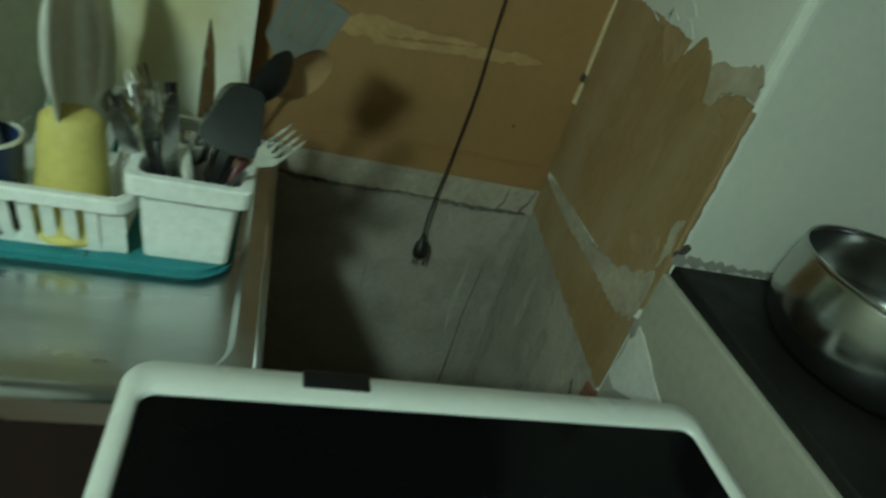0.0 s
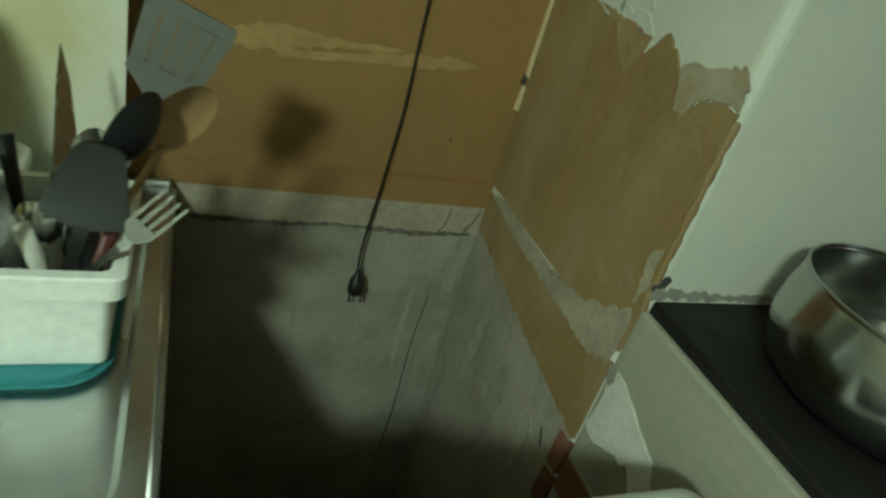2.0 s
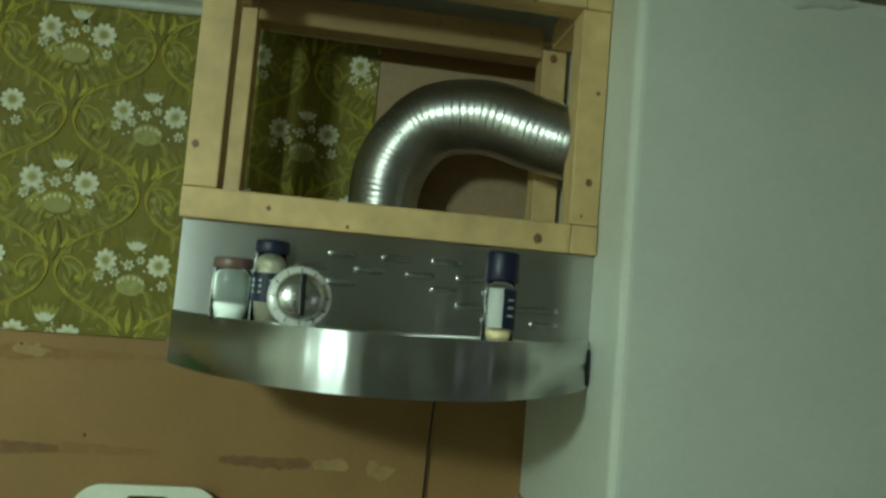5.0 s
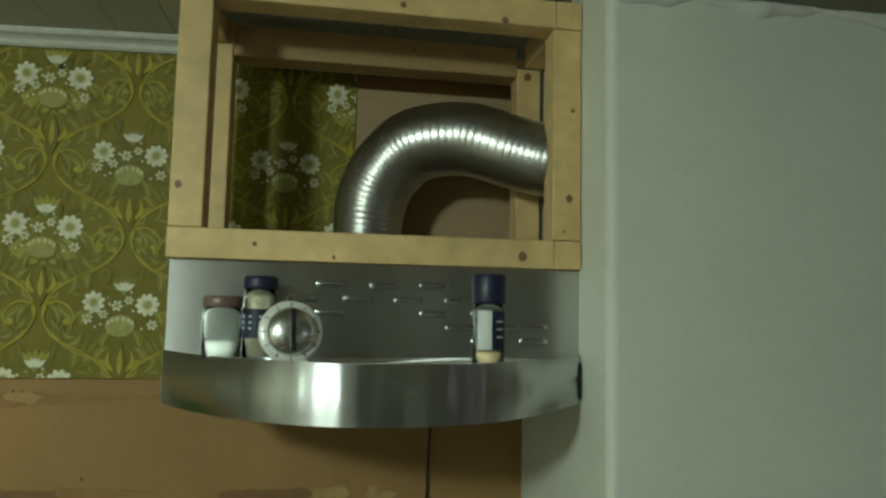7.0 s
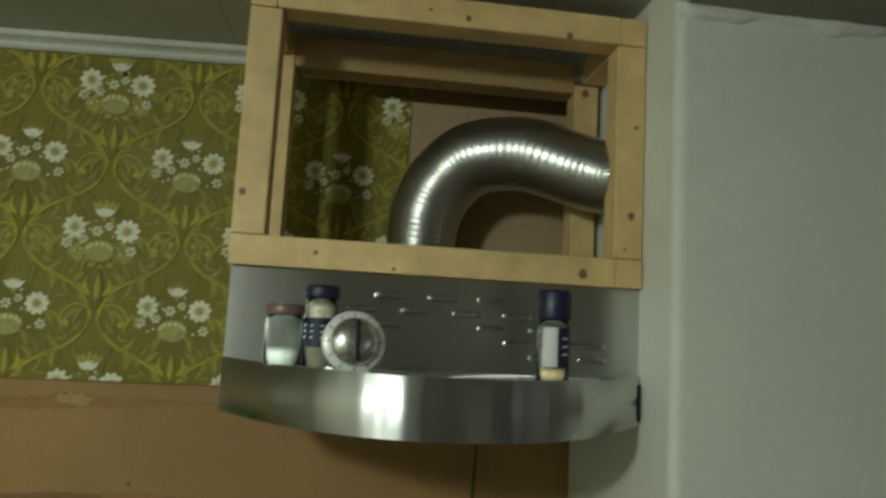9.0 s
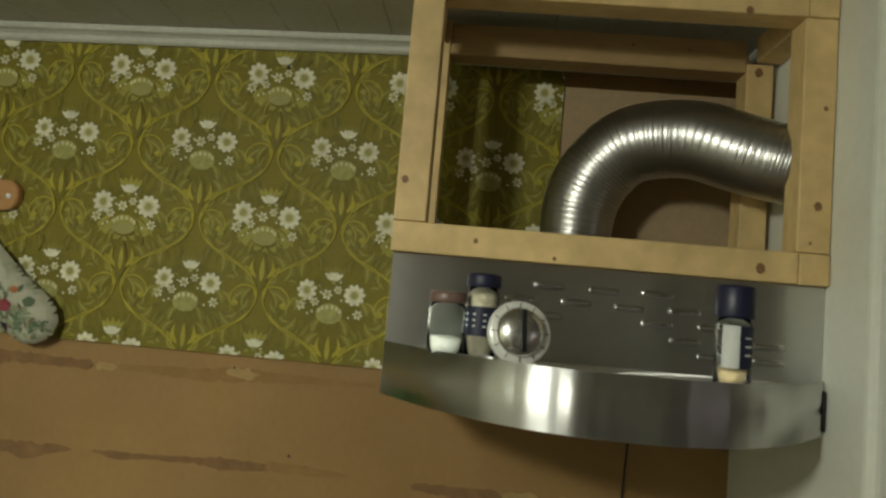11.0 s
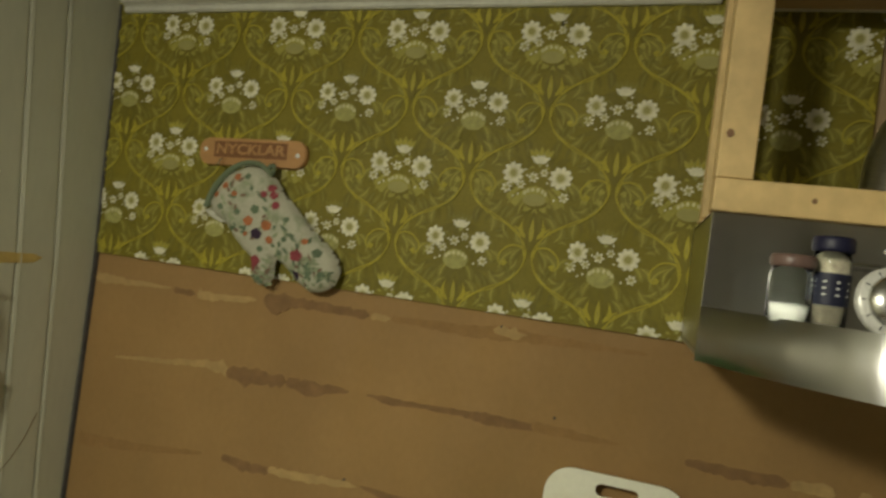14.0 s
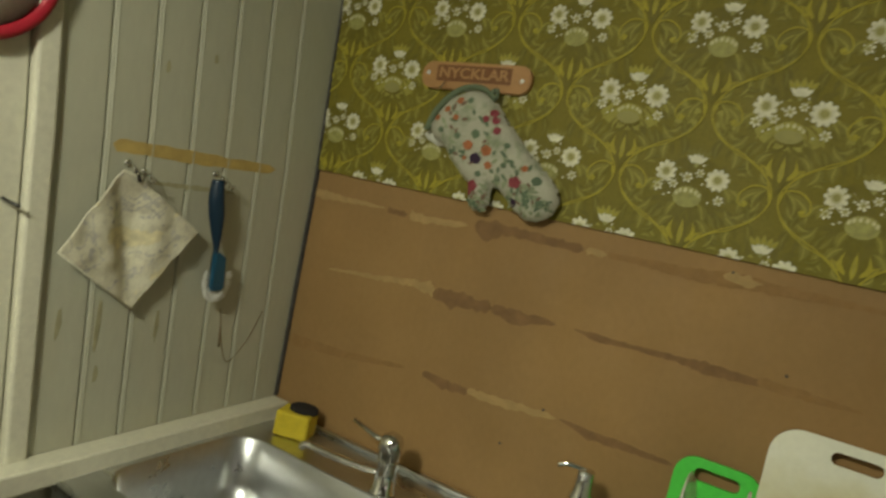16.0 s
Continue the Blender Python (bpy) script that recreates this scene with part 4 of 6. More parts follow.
def knot(x, y, z, r, owner, axis="y"):
    bm = bmesh.new()
    n = 14
    d = (lambda a, b: (x + a, y, z + b))
    bm.faces.new([bm.verts.new(d(r * math.cos(2 * math.pi * k / n) * (1 + 0.2 * math.sin(3 * k)), r * 1.2 * math.sin(2 * math.pi * k / n))) for k in range(n)])
    part("knot", bm, KNOT, owner)


for x, z, r, o in ((-0.047, 1.781, 0.0045, fl), (0.495, 1.787, 0.005, fr), (0.500, 1.918, 0.003, fr), (0.487, 1.738, 0.002, fr)):
    knot(x, 0.6992, z, r, o)
for x, z, r, o in ((0.425, 1.700, 0.006, fb), (0.055, 1.705, 0.003, fb), (0.16, 1.69, 0.0025, fb), (0.19, 2.062, 0.0025, ft), (0.245, 2.055, 0.004, ft), (0.395, 2.045, 0.005, ft)):
    knot(x, 0.6972, z, r, o)
knot(0.480, 0.8688, 2.027, 0.0065, rp)
for x, z in ((0.28, 2.060), (0.37, 2.057)):
    knot(x, 0.8692, z, 0.0028, rb)
part("panel", box(0.190, 0.980, 1.69, 0.513, 0.9915, 2.021), BEIGE, box_frame, "beige fibre panel at the back of the box")

duct = thing("exhaust_duct", (0.231, 0.90, 1.69), "flexible ribbed aluminium exhaust duct bent into the chimney", "duct")
path = curve_pts([(0.213, 0.902, 1.684), (0.213, 0.90, 1.751), (0.220, 0.895, 1.808), (0.245, 0.885, 1.858), (0.289, 0.865, 1.894), (0.366, 0.835, 1.901), (0.439, 0.80, 1.875), (0.491, 0.775, 1.857), (0.5155, 0.768, 1.854)], 60)


def hose_radius(t):
    """Radius along the duct: it is stretched to thin corrugations, wider round the bend."""
    return 0.0525 + 0.0085 * math.sin(math.pi * t ** 0.8) + 0.00010 * math.sin(t * 2 * math.pi * 96)


part("hose", tube(path, hose_radius, 48, caps=False), ALU, duct)
bm = bmesh.new()
for k in range(6, len(path) - 4, 9):
    d = (path[k + 1] - path[k - 1]).normalized()
    m_ = Matrix.Translation(path[k]) @ d.to_track_quat("Z", "Y").to_matrix().to_4x4()
    rr = hose_radius(k / (len(path) - 1)) + 0.0002
    lathe([(rr - 0.0004, -0.0022), (rr + 0.0003, -0.0008), (rr + 0.0003, 0.0008), (rr - 0.0004, 0.0022)], m_, 48, bm)
part("rib", bm, ALU, duct)

# ---- worktop, base cabinets and sink ----
CX0, CX1, CY0, CY1, CZ = -1.245, 0.042, 0.445, 0.985, 0.900
worktop = thing("sink_worktop", (-0.6, 0.7, 0.87), "stainless steel worktop with drainer and sink bowl", "worktop")
SX0, SX1, SY0, SY1 = -1.226, -0.78, 0.50, 0.845


def ring_face(bm, outer, inner, z):
    """A flat sheet between two outlines with the same number of points."""
    a = [bm.verts.new((x, y, z)) for x, y in outer]
    c = [bm.verts.new((x, y, z)) for x, y in inner]
    n = len(a)
    for k in range(n):
        bm.faces.new((a[k], a[(k + 1) % n], c[(k + 1) % n], c[k]))
    return a, c


bm = bmesh.new()
outer = rounded(CX0, CY0, -0.66, CY1, 0.004, 6)
inner = rounded(SX0, SY0, SX1, SY1, 0.06, 6)
a, c = ring_face(bm, outer, inner, CZ)
rings = [c]
for z, grow in ((CZ - 0.004, 0.004), (CZ - 0.10, 0.010), (CZ - 0.135, 0.022), (CZ - 0.150, 0.05)):
    q = rounded(SX0 + grow, SY0 + grow, SX1 - grow, SY1 - grow, 0.06, 6)
    rings.append([bm.verts.new((x, y, z)) for x, y in q])
for p, q in zip(rings, rings[1:]):
    for k in range(len(p)):
        bm.faces.new((p[k], p[(k + 1) % len(p)], q[(k + 1) % len(q)], q[k])).smooth = True
bm.faces.new(rings[-1])
part("bowl_sheet", bm, STEEL_H, worktop, "pressed steel sink bowl")
part("drain", lathe([(0.0, 0.004), (0.02, 0.004), (0.032, 0.002), (0.034, 0.0)], Matrix.Translation((-0.97, 0.67, CZ - 0.150))), CHROME, worktop)
# drainer: sunken field with a rounded raised rim
bm = bmesh.new()
outer = rounded(-0.66, CY0, CX1, CY1, 0.004, 8)
i1 = rounded(-0.60, CY0 + 0.022, CX1 - 0.022, CY1 - 0.05, 0.05, 8)
i2 = rounded(-0.594, CY0 + 0.028, CX1 - 0.028, CY1 - 0.056, 0.045, 8)
a, c = ring_face(bm, outer, i1, CZ)
d = [bm.verts.new((x, y, CZ - 0.006)) for x, y in i2]
n = len(c)
for k in range(n):
    bm.faces.new((c[k], c[(k + 1) % n], d[(k + 1) % n], d[k])).smooth = True
bm.faces.new(d)
part("drainer", bm, STEEL_H, worktop)
bm = tube([(CX0, CY0, CZ - 0.008), (CX1, CY0, CZ - 0.008)], 0.0085, 12)
box(CX0, CY0 - 0.006, CZ - 0.040, CX1, CY0 - 0.002, CZ - 0.008, 0, bm)
part("front_lip", bm, STEEL_H, worktop)
bm = tube([(CX1, CY0, CZ - 0.006), (CX1, CY1, CZ - 0.006)], 0.0065, 12)
box(CX1 + 0.001, CY0, CZ - 0.036, CX1 + 0.005, CY1, CZ - 0.006, 0, bm)
part("side_lip", bm, STEEL_H, worktop)
part("upstand", box(CX0, CY1 - 0.004, CZ - 0.001, CX1, CY1 + 0.010, CZ + 0.010, 0.003), STEEL_H, worktop)

base = thing("base_cabinet", (-0.6, 0.72, 0), "dark brown kitchen base cabinet under the worktop", "cabinet")
bm = box(CX0, CY0 + 0.03, 0.08, CX1 - 0.008, CY1, 0.10)
box(CX0, CY1 - 0.012, 0.10, CX1 - 0.008, CY1, 0.86, 0, bm)
box(CX0, CY0 + 0.03, 0.10, CX0 + 0.018, CY1 - 0.013, 0.86, 0, bm)
box(CX0 + 0.02, CY0 + 0.08, 0.0, CX1 - 0.02, CY1 - 0.02, 0.079, 0, bm)
part("carcass", bm, CAB, base)
part("side_panel", box(CX1 - 0.026, CY0 + 0.03, 0.0, CX1 - 0.006, CY1 - 0.001, 0.862, 0.001), CAB_SIDE, base, "grey-brown cabinet side")
for k in range(3):
    w = (CX1 - 0.008 - CX0) / 3
    d = part("door", box(CX0 + w * k + 0.002, CY0 + 0.010, 0.10, CX0 + w * (k + 1) - 0.002, CY0 + 0.028, 0.855, 0.002), CAB, base)
    part("handle", tube([(CX0 + w * k + 0.05, CY0 + 0.009, 0.78), (CX0 + w * k + 0.05, CY0 - 0.01, 0.78), (CX0 + w * k + 0.15, CY0 - 0.01, 0.78), (CX0 + w * k + 0.15, CY0 + 0.009, 0.78)], 0.004, 8), CHROME, d)
ledge = tagged(part("wall_ledge", box(LEFT_X + 0.0005, -0.9, 0.895, CX0 + 0.006, 0.992, 0.934, 0.004), TRIM), "cream painted wooden ledge beside the sink", "ledge", kind="structure")
tagged(part("baseboard", box(LEFT_X + 0.0005, -0.9, 0.0, LEFT_X + 0.02, CY0, 0.894, 0.002), PANEL), "cream painted boarding below the ledge", "wall", kind="structure")

# ---- free-standing cooker pulled out of the niche ----
KX0, KX1, KY0, KY1, KZ = -0.058, 0.460, -0.18, 0.412, 0.970
cooker = thing("cooker", (0.2, 0.1, 0), "white free-standing cooker with a black glass hob", "cooker")
part("body", box(KX0 + 0.004, KY0 + 0.02, 0.03, KX1 - 0.004, KY1 - 0.012, KZ - 0.028, 0.003), ENAMEL, cooker)
bm = bmesh.new()
o1, o2 = rounded(KX0, KY0, KX1, KY1, 0.022, 6), rounded(KX0 + 0.016, KY0 + 0.03, KX1 - 0.016, KY1 - 0.034, 0.012, 6)
o0 = rounded(KX0 + 0.003, KY0 + 0.003, KX1 - 0.003, KY1 - 0.003, 0.020, 6)
lev = [[bm.verts.new((x, y, z)) for x, y in o] for o, z in ((o0, KZ - 0.030), (o1, KZ - 0.026), (o1, KZ - 0.005), (o0, KZ), (rounded(KX0 + 0.013, KY0 + 0.027, KX1 - 0.013, KY1 - 0.031, 0.013, 6), KZ), (o2, KZ - 0.003), (o2, KZ - 0.03))]
for p, q in zip(lev, lev[1:]):
    for k in range(len(p)):
        bm.faces.new((p[k], p[(k + 1) % len(p)], q[(k + 1) % len(q)], q[k])).smooth = True
part("hob_frame", bm, ENAMEL, cooker, "white enamelled hob frame")
part("hob_glass", slab(rounded(KX0 + 0.0165, KY0 + 0.0305, KX1 - 0.0165, KY1 - 0.0345, 0.012, 6), KZ - 0.008, 0.004, "z"), BLACK_GLASS, cooker, "black ceramic glass")
part("oven_vent", box(0.076, KY1 - 0.020, KZ - 0.012, 0.133, KY1 + 0.0006, KZ + 0.0012, 0.002), BLACK_PL, cooker, "black oven vent slot")
part("oven_door", box(KX0 + 0.006, KY0 + 0.004, 0.28, KX1 - 0.006, KY0 + 0.019, KZ - 0.13, 0.004), ENAMEL, cooker)
for x in (KX0 + 0.03, KX1 - 0.05):
    for y in (KY0 + 0.05, KY1 - 0.05):
        part("foot", lathe([(0.0, 0.0), (0.014, 0.0), (0.014, 0.031), (0.0, 0.031)], Matrix.Translation((x + 0.01, y, 0.0)), 12), BLACK_PL, cooker)

# ---- things on the hood ----
BLUE_CAP = mat("dark_blue_plastic_cap", (0.011, 0.012, 0.042), 0.45, bump=0)
LABEL_BLUE = mat("dark_blue_paper_label", (0.012, 0.015, 0.042), 0.5, bump=0)
LABEL_WHITE = mat("white_paper_label", (0.62, 0.64, 0.62), 0.55, bump=0)
SALT = mat("white_salt", (0.80, 0.80, 0.76), 0.9, var=0.05, bump=0.3, bscale=200)
SPICE = mat("beige_spice", (0.55, 0.42, 0.24), 0.9, var=0.2, scale=200, bump=0.4, bscale=200)
PEPPER = mat("grey_pepper", (0.30, 0.26, 0.19), 0.9, var=0.3, scale=200, bump=0.4, bscale=200)
BROWN_LID = mat("dull_brown_lid", (0.16, 0.10, 0.085), 0.4, bump=0)
GLASS = glass_mat("clear_glass", (0.93, 0.97, 0.95))
TRAY_Z = 1.5552


def jar(x, y, r, h, cap_r, cap_h, cap_mat, fill, fill_h, label_txt, label_range=None):
    j = thing("spice_jar", (x, y, TRAY_Z), label_txt, "jar", "jars on the hood")
    m_ = Matrix.Translation((x, y, TRAY_Z))
    neck = h - cap_h
    prof = [(0, 0), (r * 0.9, 0), (r, 0.003), (r, neck * 0.86), (r * 0.86, neck), (r * 0.80, neck), (r * 0.92, neck * 0.86), (r * 0.92, 0.004), (0, 0.004)]
    g = part("glass_body", lathe(prof, m_, 28), GLASS, j, "clear glass")
    g.visible_shadow = False
    part("contents", lathe([(0, 0.0045), (r * 0.905, 0.0045), (r * 0.905, fill_h), (r * 0.4, fill_h + 0.002), (0, fill_h + 0.001)], m_, 24), fill, j)
    part("cap", lathe([(0, neck - 0.001), (cap_r * 0.96, neck - 0.001), (cap_r, neck + 0.002), (cap_r, h - 0.003), (cap_r - 0.002, h), (0, h)], m_, 28), cap_mat, j)
    if label_range:
        z0, z1, segs = label_range
        for a0, a1, lm in segs:
            bm = bmesh.new()
            n = 12
            lo = [bm.verts.new((x + (r + 0.0006) * math.cos(radians(a0 + (a1 - a0) * k / n)), y + (r + 0.0006) * math.sin(radians(a0 + (a1 - a0) * k / n)), TRAY_Z + z0)) for k in range(n + 1)]
            hi = [bm.verts.new((v.co.x, v.co.y, TRAY_Z + z1)) for v in lo]
            for k in range(n):
                bm.faces.new((lo[k], lo[k + 1], hi[k + 1], hi[k])).smooth = True
            lab = part("label", bm, lm, j)
            if lm is LABEL_BLUE:
                for zz in (0.3, 0.5, 0.7):
                    bm = bmesh.new()
                    q = [(a0 + (a1 - a0) * t) for t in (0.25, 0.40, 0.55, 0.70)]
                    lo2 = [bm.verts.new((x + (r + 0.0010) * math.cos(radians(a)), y + (r + 0.0010) * math.sin(radians(a)), TRAY_Z + z0 + (z1 - z0) * zz)) for a in q]
                    hi2 = [bm.verts.new((v.co.x, v.co.y, v.co.z + 0.0022)) for v in lo2]
                    for k in range(3):
                        bm.faces.new((lo2[k], lo2[k + 1], hi2[k + 1], hi2[k]))
                    part("print_bar", bm, LABEL_WHITE, lab)
    return j


jar(0.0285, 0.638, 0.0235, 0.079, 0.0238, 0.013, BROWN_LID, SALT, 0.021, "glass salt jar with a dull brown lid, part filled")
jar(0.0705, 0.655, 0.0205, 0.105, 0.0215, 0.016, BLUE_CAP, PEPPER, 0.078, "glass spice jar with a dark blue cap and label", (0.028, 0.064, ((150, 390, LABEL_BLUE),)))
jar(0.349, 0.577, 0.0195, 0.112, 0.0207, 0.035, BLUE_CAP, SPICE, 0.017, "glass spice jar with a tall dark blue cap, nearly empty", (0.022, 0.068, ((215, 268, LABEL_WHITE), (270, 330, LABEL_BLUE))))

DIAL = mat("white_dial_ring", (0.72, 0.72, 0.68), 0.3, 0.1, bump=0)
timer = thing("kitchen_timer", (0.112, 0.605, TRAY_Z), "round kitchen timer with a domed silver knob and pale dial", "timer")
TM = Matrix.Translation((0.1145, 0.588, TRAY_Z + 0.0385)) @ Matrix.Rotation(radians(12), 4, "Z") @ Matrix.Rotation(radians(78), 4, "X") @ Matrix.Scale(0.985, 4)
part("dial", lathe([(0, -0.012), (0.034, -0.012), (0.0375, -0.006), (0.0375, 0.0), (0.0365, 0.002), (0.028, 0.003), (0, 0.003)], TM, 48), DIAL, timer)
SATIN = mat("satin_silver_knob", (0.70, 0.70, 0.68), 0.27, 1.0, var=0.03, bump=0, rvar=0.03)
part("knob", lathe([(0.0288, 0.0031), (0.0288, 0.006), (0.0258, 0.011), (0.018, 0.0155), (0.009, 0.018), (0, 0.0185)], TM, 40), SATIN, timer, "domed satin silver knob")
part("slot", box(-0.0035, -0.0245, 0.004, 0.0035, 0.0245, 0.0192, 0.001, m=TM), BLACK_PL, timer, "black slot across the knob")
for k in range(12):
    a = 2 * math.pi * k / 12
    part("tick", box(0.0300, -0.0005, 0.0024, 0.0345, 0.0005, 0.0033, 0, m=TM @ Matrix.Rotation(a, 4, "Z")), BLACK_PL, timer)
part("foot", box(0.093, 0.580, TRAY_Z, 0.136, 0.602, TRAY_Z + 0.006, 0.001), DIAL, timer)

# ---- power cord with plug ----
CORD = mat("black_rubber_cord", (0.012, 0.011, 0.010), 0.5, bump=0.05)
cord = thing("power_cord", (0.32, 0.985, 0.75), "black power cord with a plug hanging from the hood", "power cord")
part("cable", tube(curve_pts([(0.342, 0.980, 1.502), (0.343, 0.986, 1.456), (0.337, 0.990, 1.323), (0.335, 0.991, 1.166), (0.336, 0.991, 1.055), (0.329, 0.989, 0.941), (0.321, 0.985, 0.86), (0.318, 0.984, 0.81), (0.320, 0.983, 0.778)], 10), 0.0020, 8), CORD, cord)
bm = tube([(0.320, 0.983, 0.782), (0.3205, 0.982, 0.772), (0.321, 0.981, 0.766), (0.3215, 0.980, 0.752), (0.322, 0.979, 0.741)], lambda t: (0.004, 0.006, 0.012, 0.0155, 0.0145)[min(4, int(t * 4.001))], 14, flat=0.85)
plug = part("plug", bm, CORD, cord, "black moulded two-pin plug")
for dx in (-0.0095, 0.0095):
    part("pin", rod((0.322 + dx, 0.979, 0.742), (0.323 + dx, 0.977, 0.723), 0.0023), CHROME, plug)

# ---- pan on the stove ----
pan = thing("steel_pan", (0.657, 0.432, 1.0178), "large rounded stainless steel pan without a lid", "pan")
PC = (0.676, 0.440)
m_ = Matrix.Translation((PC[0], PC[1], 1.0178))
part("bowl", lathe([(0.078, 0.002), (0.102, 0.006), (0.1175, 0.024), (0.1245, 0.050), (0.1235, 0.076), (0.1185, 0.102), (0.1180, 0.107), (0.1160, 0.107), (0.1165, 0.102), (0.1215, 0.075), (0.1225, 0.050), (0.1155, 0.026), (0.100, 0.009), (0, 0.004)], m_, 64), STEEL_POT, pan)
part("rolled_rim", lathe([(0.1182, 0.1065), (0.1198, 0.1078), (0.1196, 0.1095), (0.1178, 0.1102), (0.1160, 0.1090), (0.1160, 0.1068)], m_, 64, closed=True), STEEL_POT, pan, "rolled steel rim")
part("base", lathe([(0, 0.0), (0.080, 0.0), (0.0815, 0.0015), (0.0785, 0.0028), (0, 0.003)], m_, 48), STEEL_POT, pan, "flat pressed base")

# ---- drying mat, rack and crockery ----
TEAL = mat("teal_drying_mat", (0.070, 0.265, 0.295), 0.75, var=0.1, scale=10, fine=0.12, fscale=200, bump=0.5, bscale=220)
RACK = mat("white_rack_plastic", (0.88, 0.90, 0.86), 0.35, var=0.03, bump=0.02)
drying_mat = thing("drying_mat", (-0.25, 0.76, 0.894), "teal rounded rubber drying mat on the drainer", "mat")
part("sheet", slab(rounded(-0.52, 0.614, 0.006, 0.905, 0.045, 8), 0.8945, 0.013, "z", bevel=0.0055), TEAL, drying_mat)
# creases' shade put in as thin dark strips on the flat sheet
for x in (-0.14, -0.30, -0.44):
    part("crease_shade", box(x - 0.0008, 0.619, 0.9072, x + 0.0008, 0.90, 0.9082), MORTAR_DARK, drying_mat)
MZ = 0.908
rack = thing("dish_rack", (-0.28, 0.76, MZ), "white plastic dish rack with slotted sides", "dish rack")
RX0, RX1, RY0, RY1, RT = -0.47, -0.098, 0.606, 0.885, 0.990
bm = box(RX0 + 0.012, RY0 + 0.030, MZ, RX1 - 0.012, RY1 - 0.030, MZ + 0.005, 0.001)
part("base_grid", bm, RACK, rack)
bm = bmesh.new()
outer, inner = rounded(RX0 - 0.006, RY0 - 0.006, RX1 + 0.004, RY1 + 0.006, 0.02, 5), rounded(RX0 + 0.004, RY0 + 0.004, RX1 - 0.006, RY1 - 0.004, 0.014, 5)
lev = [[bm.verts.new((x, y, z)) for x, y in o] for o, z in ((outer, RT - 0.014), (outer, RT - 0.002), (rounded(RX0 - 0.004, RY0 - 0.004, RX1 + 0.002, RY1 + 0.004, 0.018, 5), RT), (inner, RT), (inner, RT - 0.014))]
for p, q in list(zip(lev, lev[1:])) + [(lev[-1], lev[0])]:
    for k in range(len(p)):
        bm.faces.new((p[k], p[(k + 1) % len(p)], q[(k + 1) % len(q)], q[k]))
part("rim", bm, RACK, rack)
slat = None
for side in (0, 1):
    y = RY0 + 0.004 if side == 0 else RY1 - 0.004
    lean = 0.022 if side == 0 else -0.022
    for k in range(18):
        x = RX1 - 0.016 - 0.0200 * k
        bm = bmesh.new()
        w = 0.0062 if k else 0.012
        vs = [bm.verts.new(c) for c in ((x - w, y, RT - 0.012), (x + w, y, RT - 0.012), (x + w, y + lean, MZ + 0.001), (x - w, y + lean, MZ + 0.001),
                                        (x - w, y + 0.003, RT - 0.012), (x + w, y + 0.003, RT - 0.012), (x + w, y + lean + 0.003, MZ + 0.001), (x - w, y + lean + 0.003, MZ + 0.001))]
        for f in ((0, 1, 2, 3), (7, 6, 5, 4), (0, 4, 5, 1), (1, 5, 6, 2), (2, 6, 7, 3), (3, 7, 4, 0)):
            bm.faces.new([vs[i] for i in f])
        part("slat", bm, RACK, rack)
bm = box(RX0 + 0.004, RY0 + 0.012, MZ, RX0 + 0.008, RY1 - 0.012, RT - 0.010)
box(RX0 + 0.012, RY0 + 0.0255, MZ, RX1 - 0.028, RY0 + 0.0295, MZ + 0.012, 0, bm)
part("end_wall", bm, RACK, rack)
for k in range(9):
    x = RX1 - 0.030 - 0.036 * k
    part("divider", tube(curve_pts([(x, 0.70, MZ + 0.004), (x, 0.70, MZ + 0.06), (x, 0.72, MZ + 0.075), (x, 0.77, MZ + 0.075), (x, 0.79, MZ + 0.06), (x, 0.79, MZ + 0.004)], 4), 0.0025, 6), RACK, rack)

basket = thing("cutlery_basket", (-0.045, 0.68, MZ), "white plastic cutlery basket hung on the dish rack", "cutlery basket")
bm = bmesh.new()
BT = 1.022
cuts = [(rounded(-0.088, 0.634, 0.000, 0.745, 0.008, 5), MZ + 0.001), (rounded(-0.096, 0.612, 0.008, 0.757, 0.010, 5), BT - 0.003), (rounded(-0.093, 0.615, 0.005, 0.754, 0.010, 5), BT - 0.003), (rounded(-0.085, 0.638, -0.003, 0.742, 0.008, 5), MZ + 0.005)]
lev = [[bm.verts.new((x, y, z)) for x, y in o] for o, z in cuts]
for p, q in zip(lev, lev[1:]):
    for k in range(len(p)):
        bm.faces.new((p[k], p[(k + 1) % len(p)], q[(k + 1) % len(q)], q[k]))
bm.faces.new(lev[0])
bm.faces.new(lev[-1])
part("tub", bm, RACK, basket)
bm = bmesh.new()
cuts = [(rounded(-0.0965, 0.6115, 0.0085, 0.7575, 0.010, 5), BT - 0.021), (rounded(-0.104, 0.602, 0.017, 0.766, 0.012, 5), BT - 0.021), (rounded(-0.105, 0.601, 0.018, 0.767, 0.012, 5), BT - 0.002), (rounded(-0.103, 0.603, 0.016, 0.765, 0.012, 5), BT), (rounded(-0.094, 0.612, 0.007, 0.756, 0.010, 5), BT), (rounded(-0.094, 0.612, 0.007, 0.756, 0.010, 5), BT - 0.003)]
lev = [[bm.verts.new((x, y, z)) for x, y in o] for o, z in cuts]
for p, q in zip(lev, lev[1:]):
    for k in range(len(p)):
        bm.faces.new((p[k], p[(k + 1) % len(p)], q[(k + 1) % len(q)], q[k]))
part("rim", bm, RACK, basket)
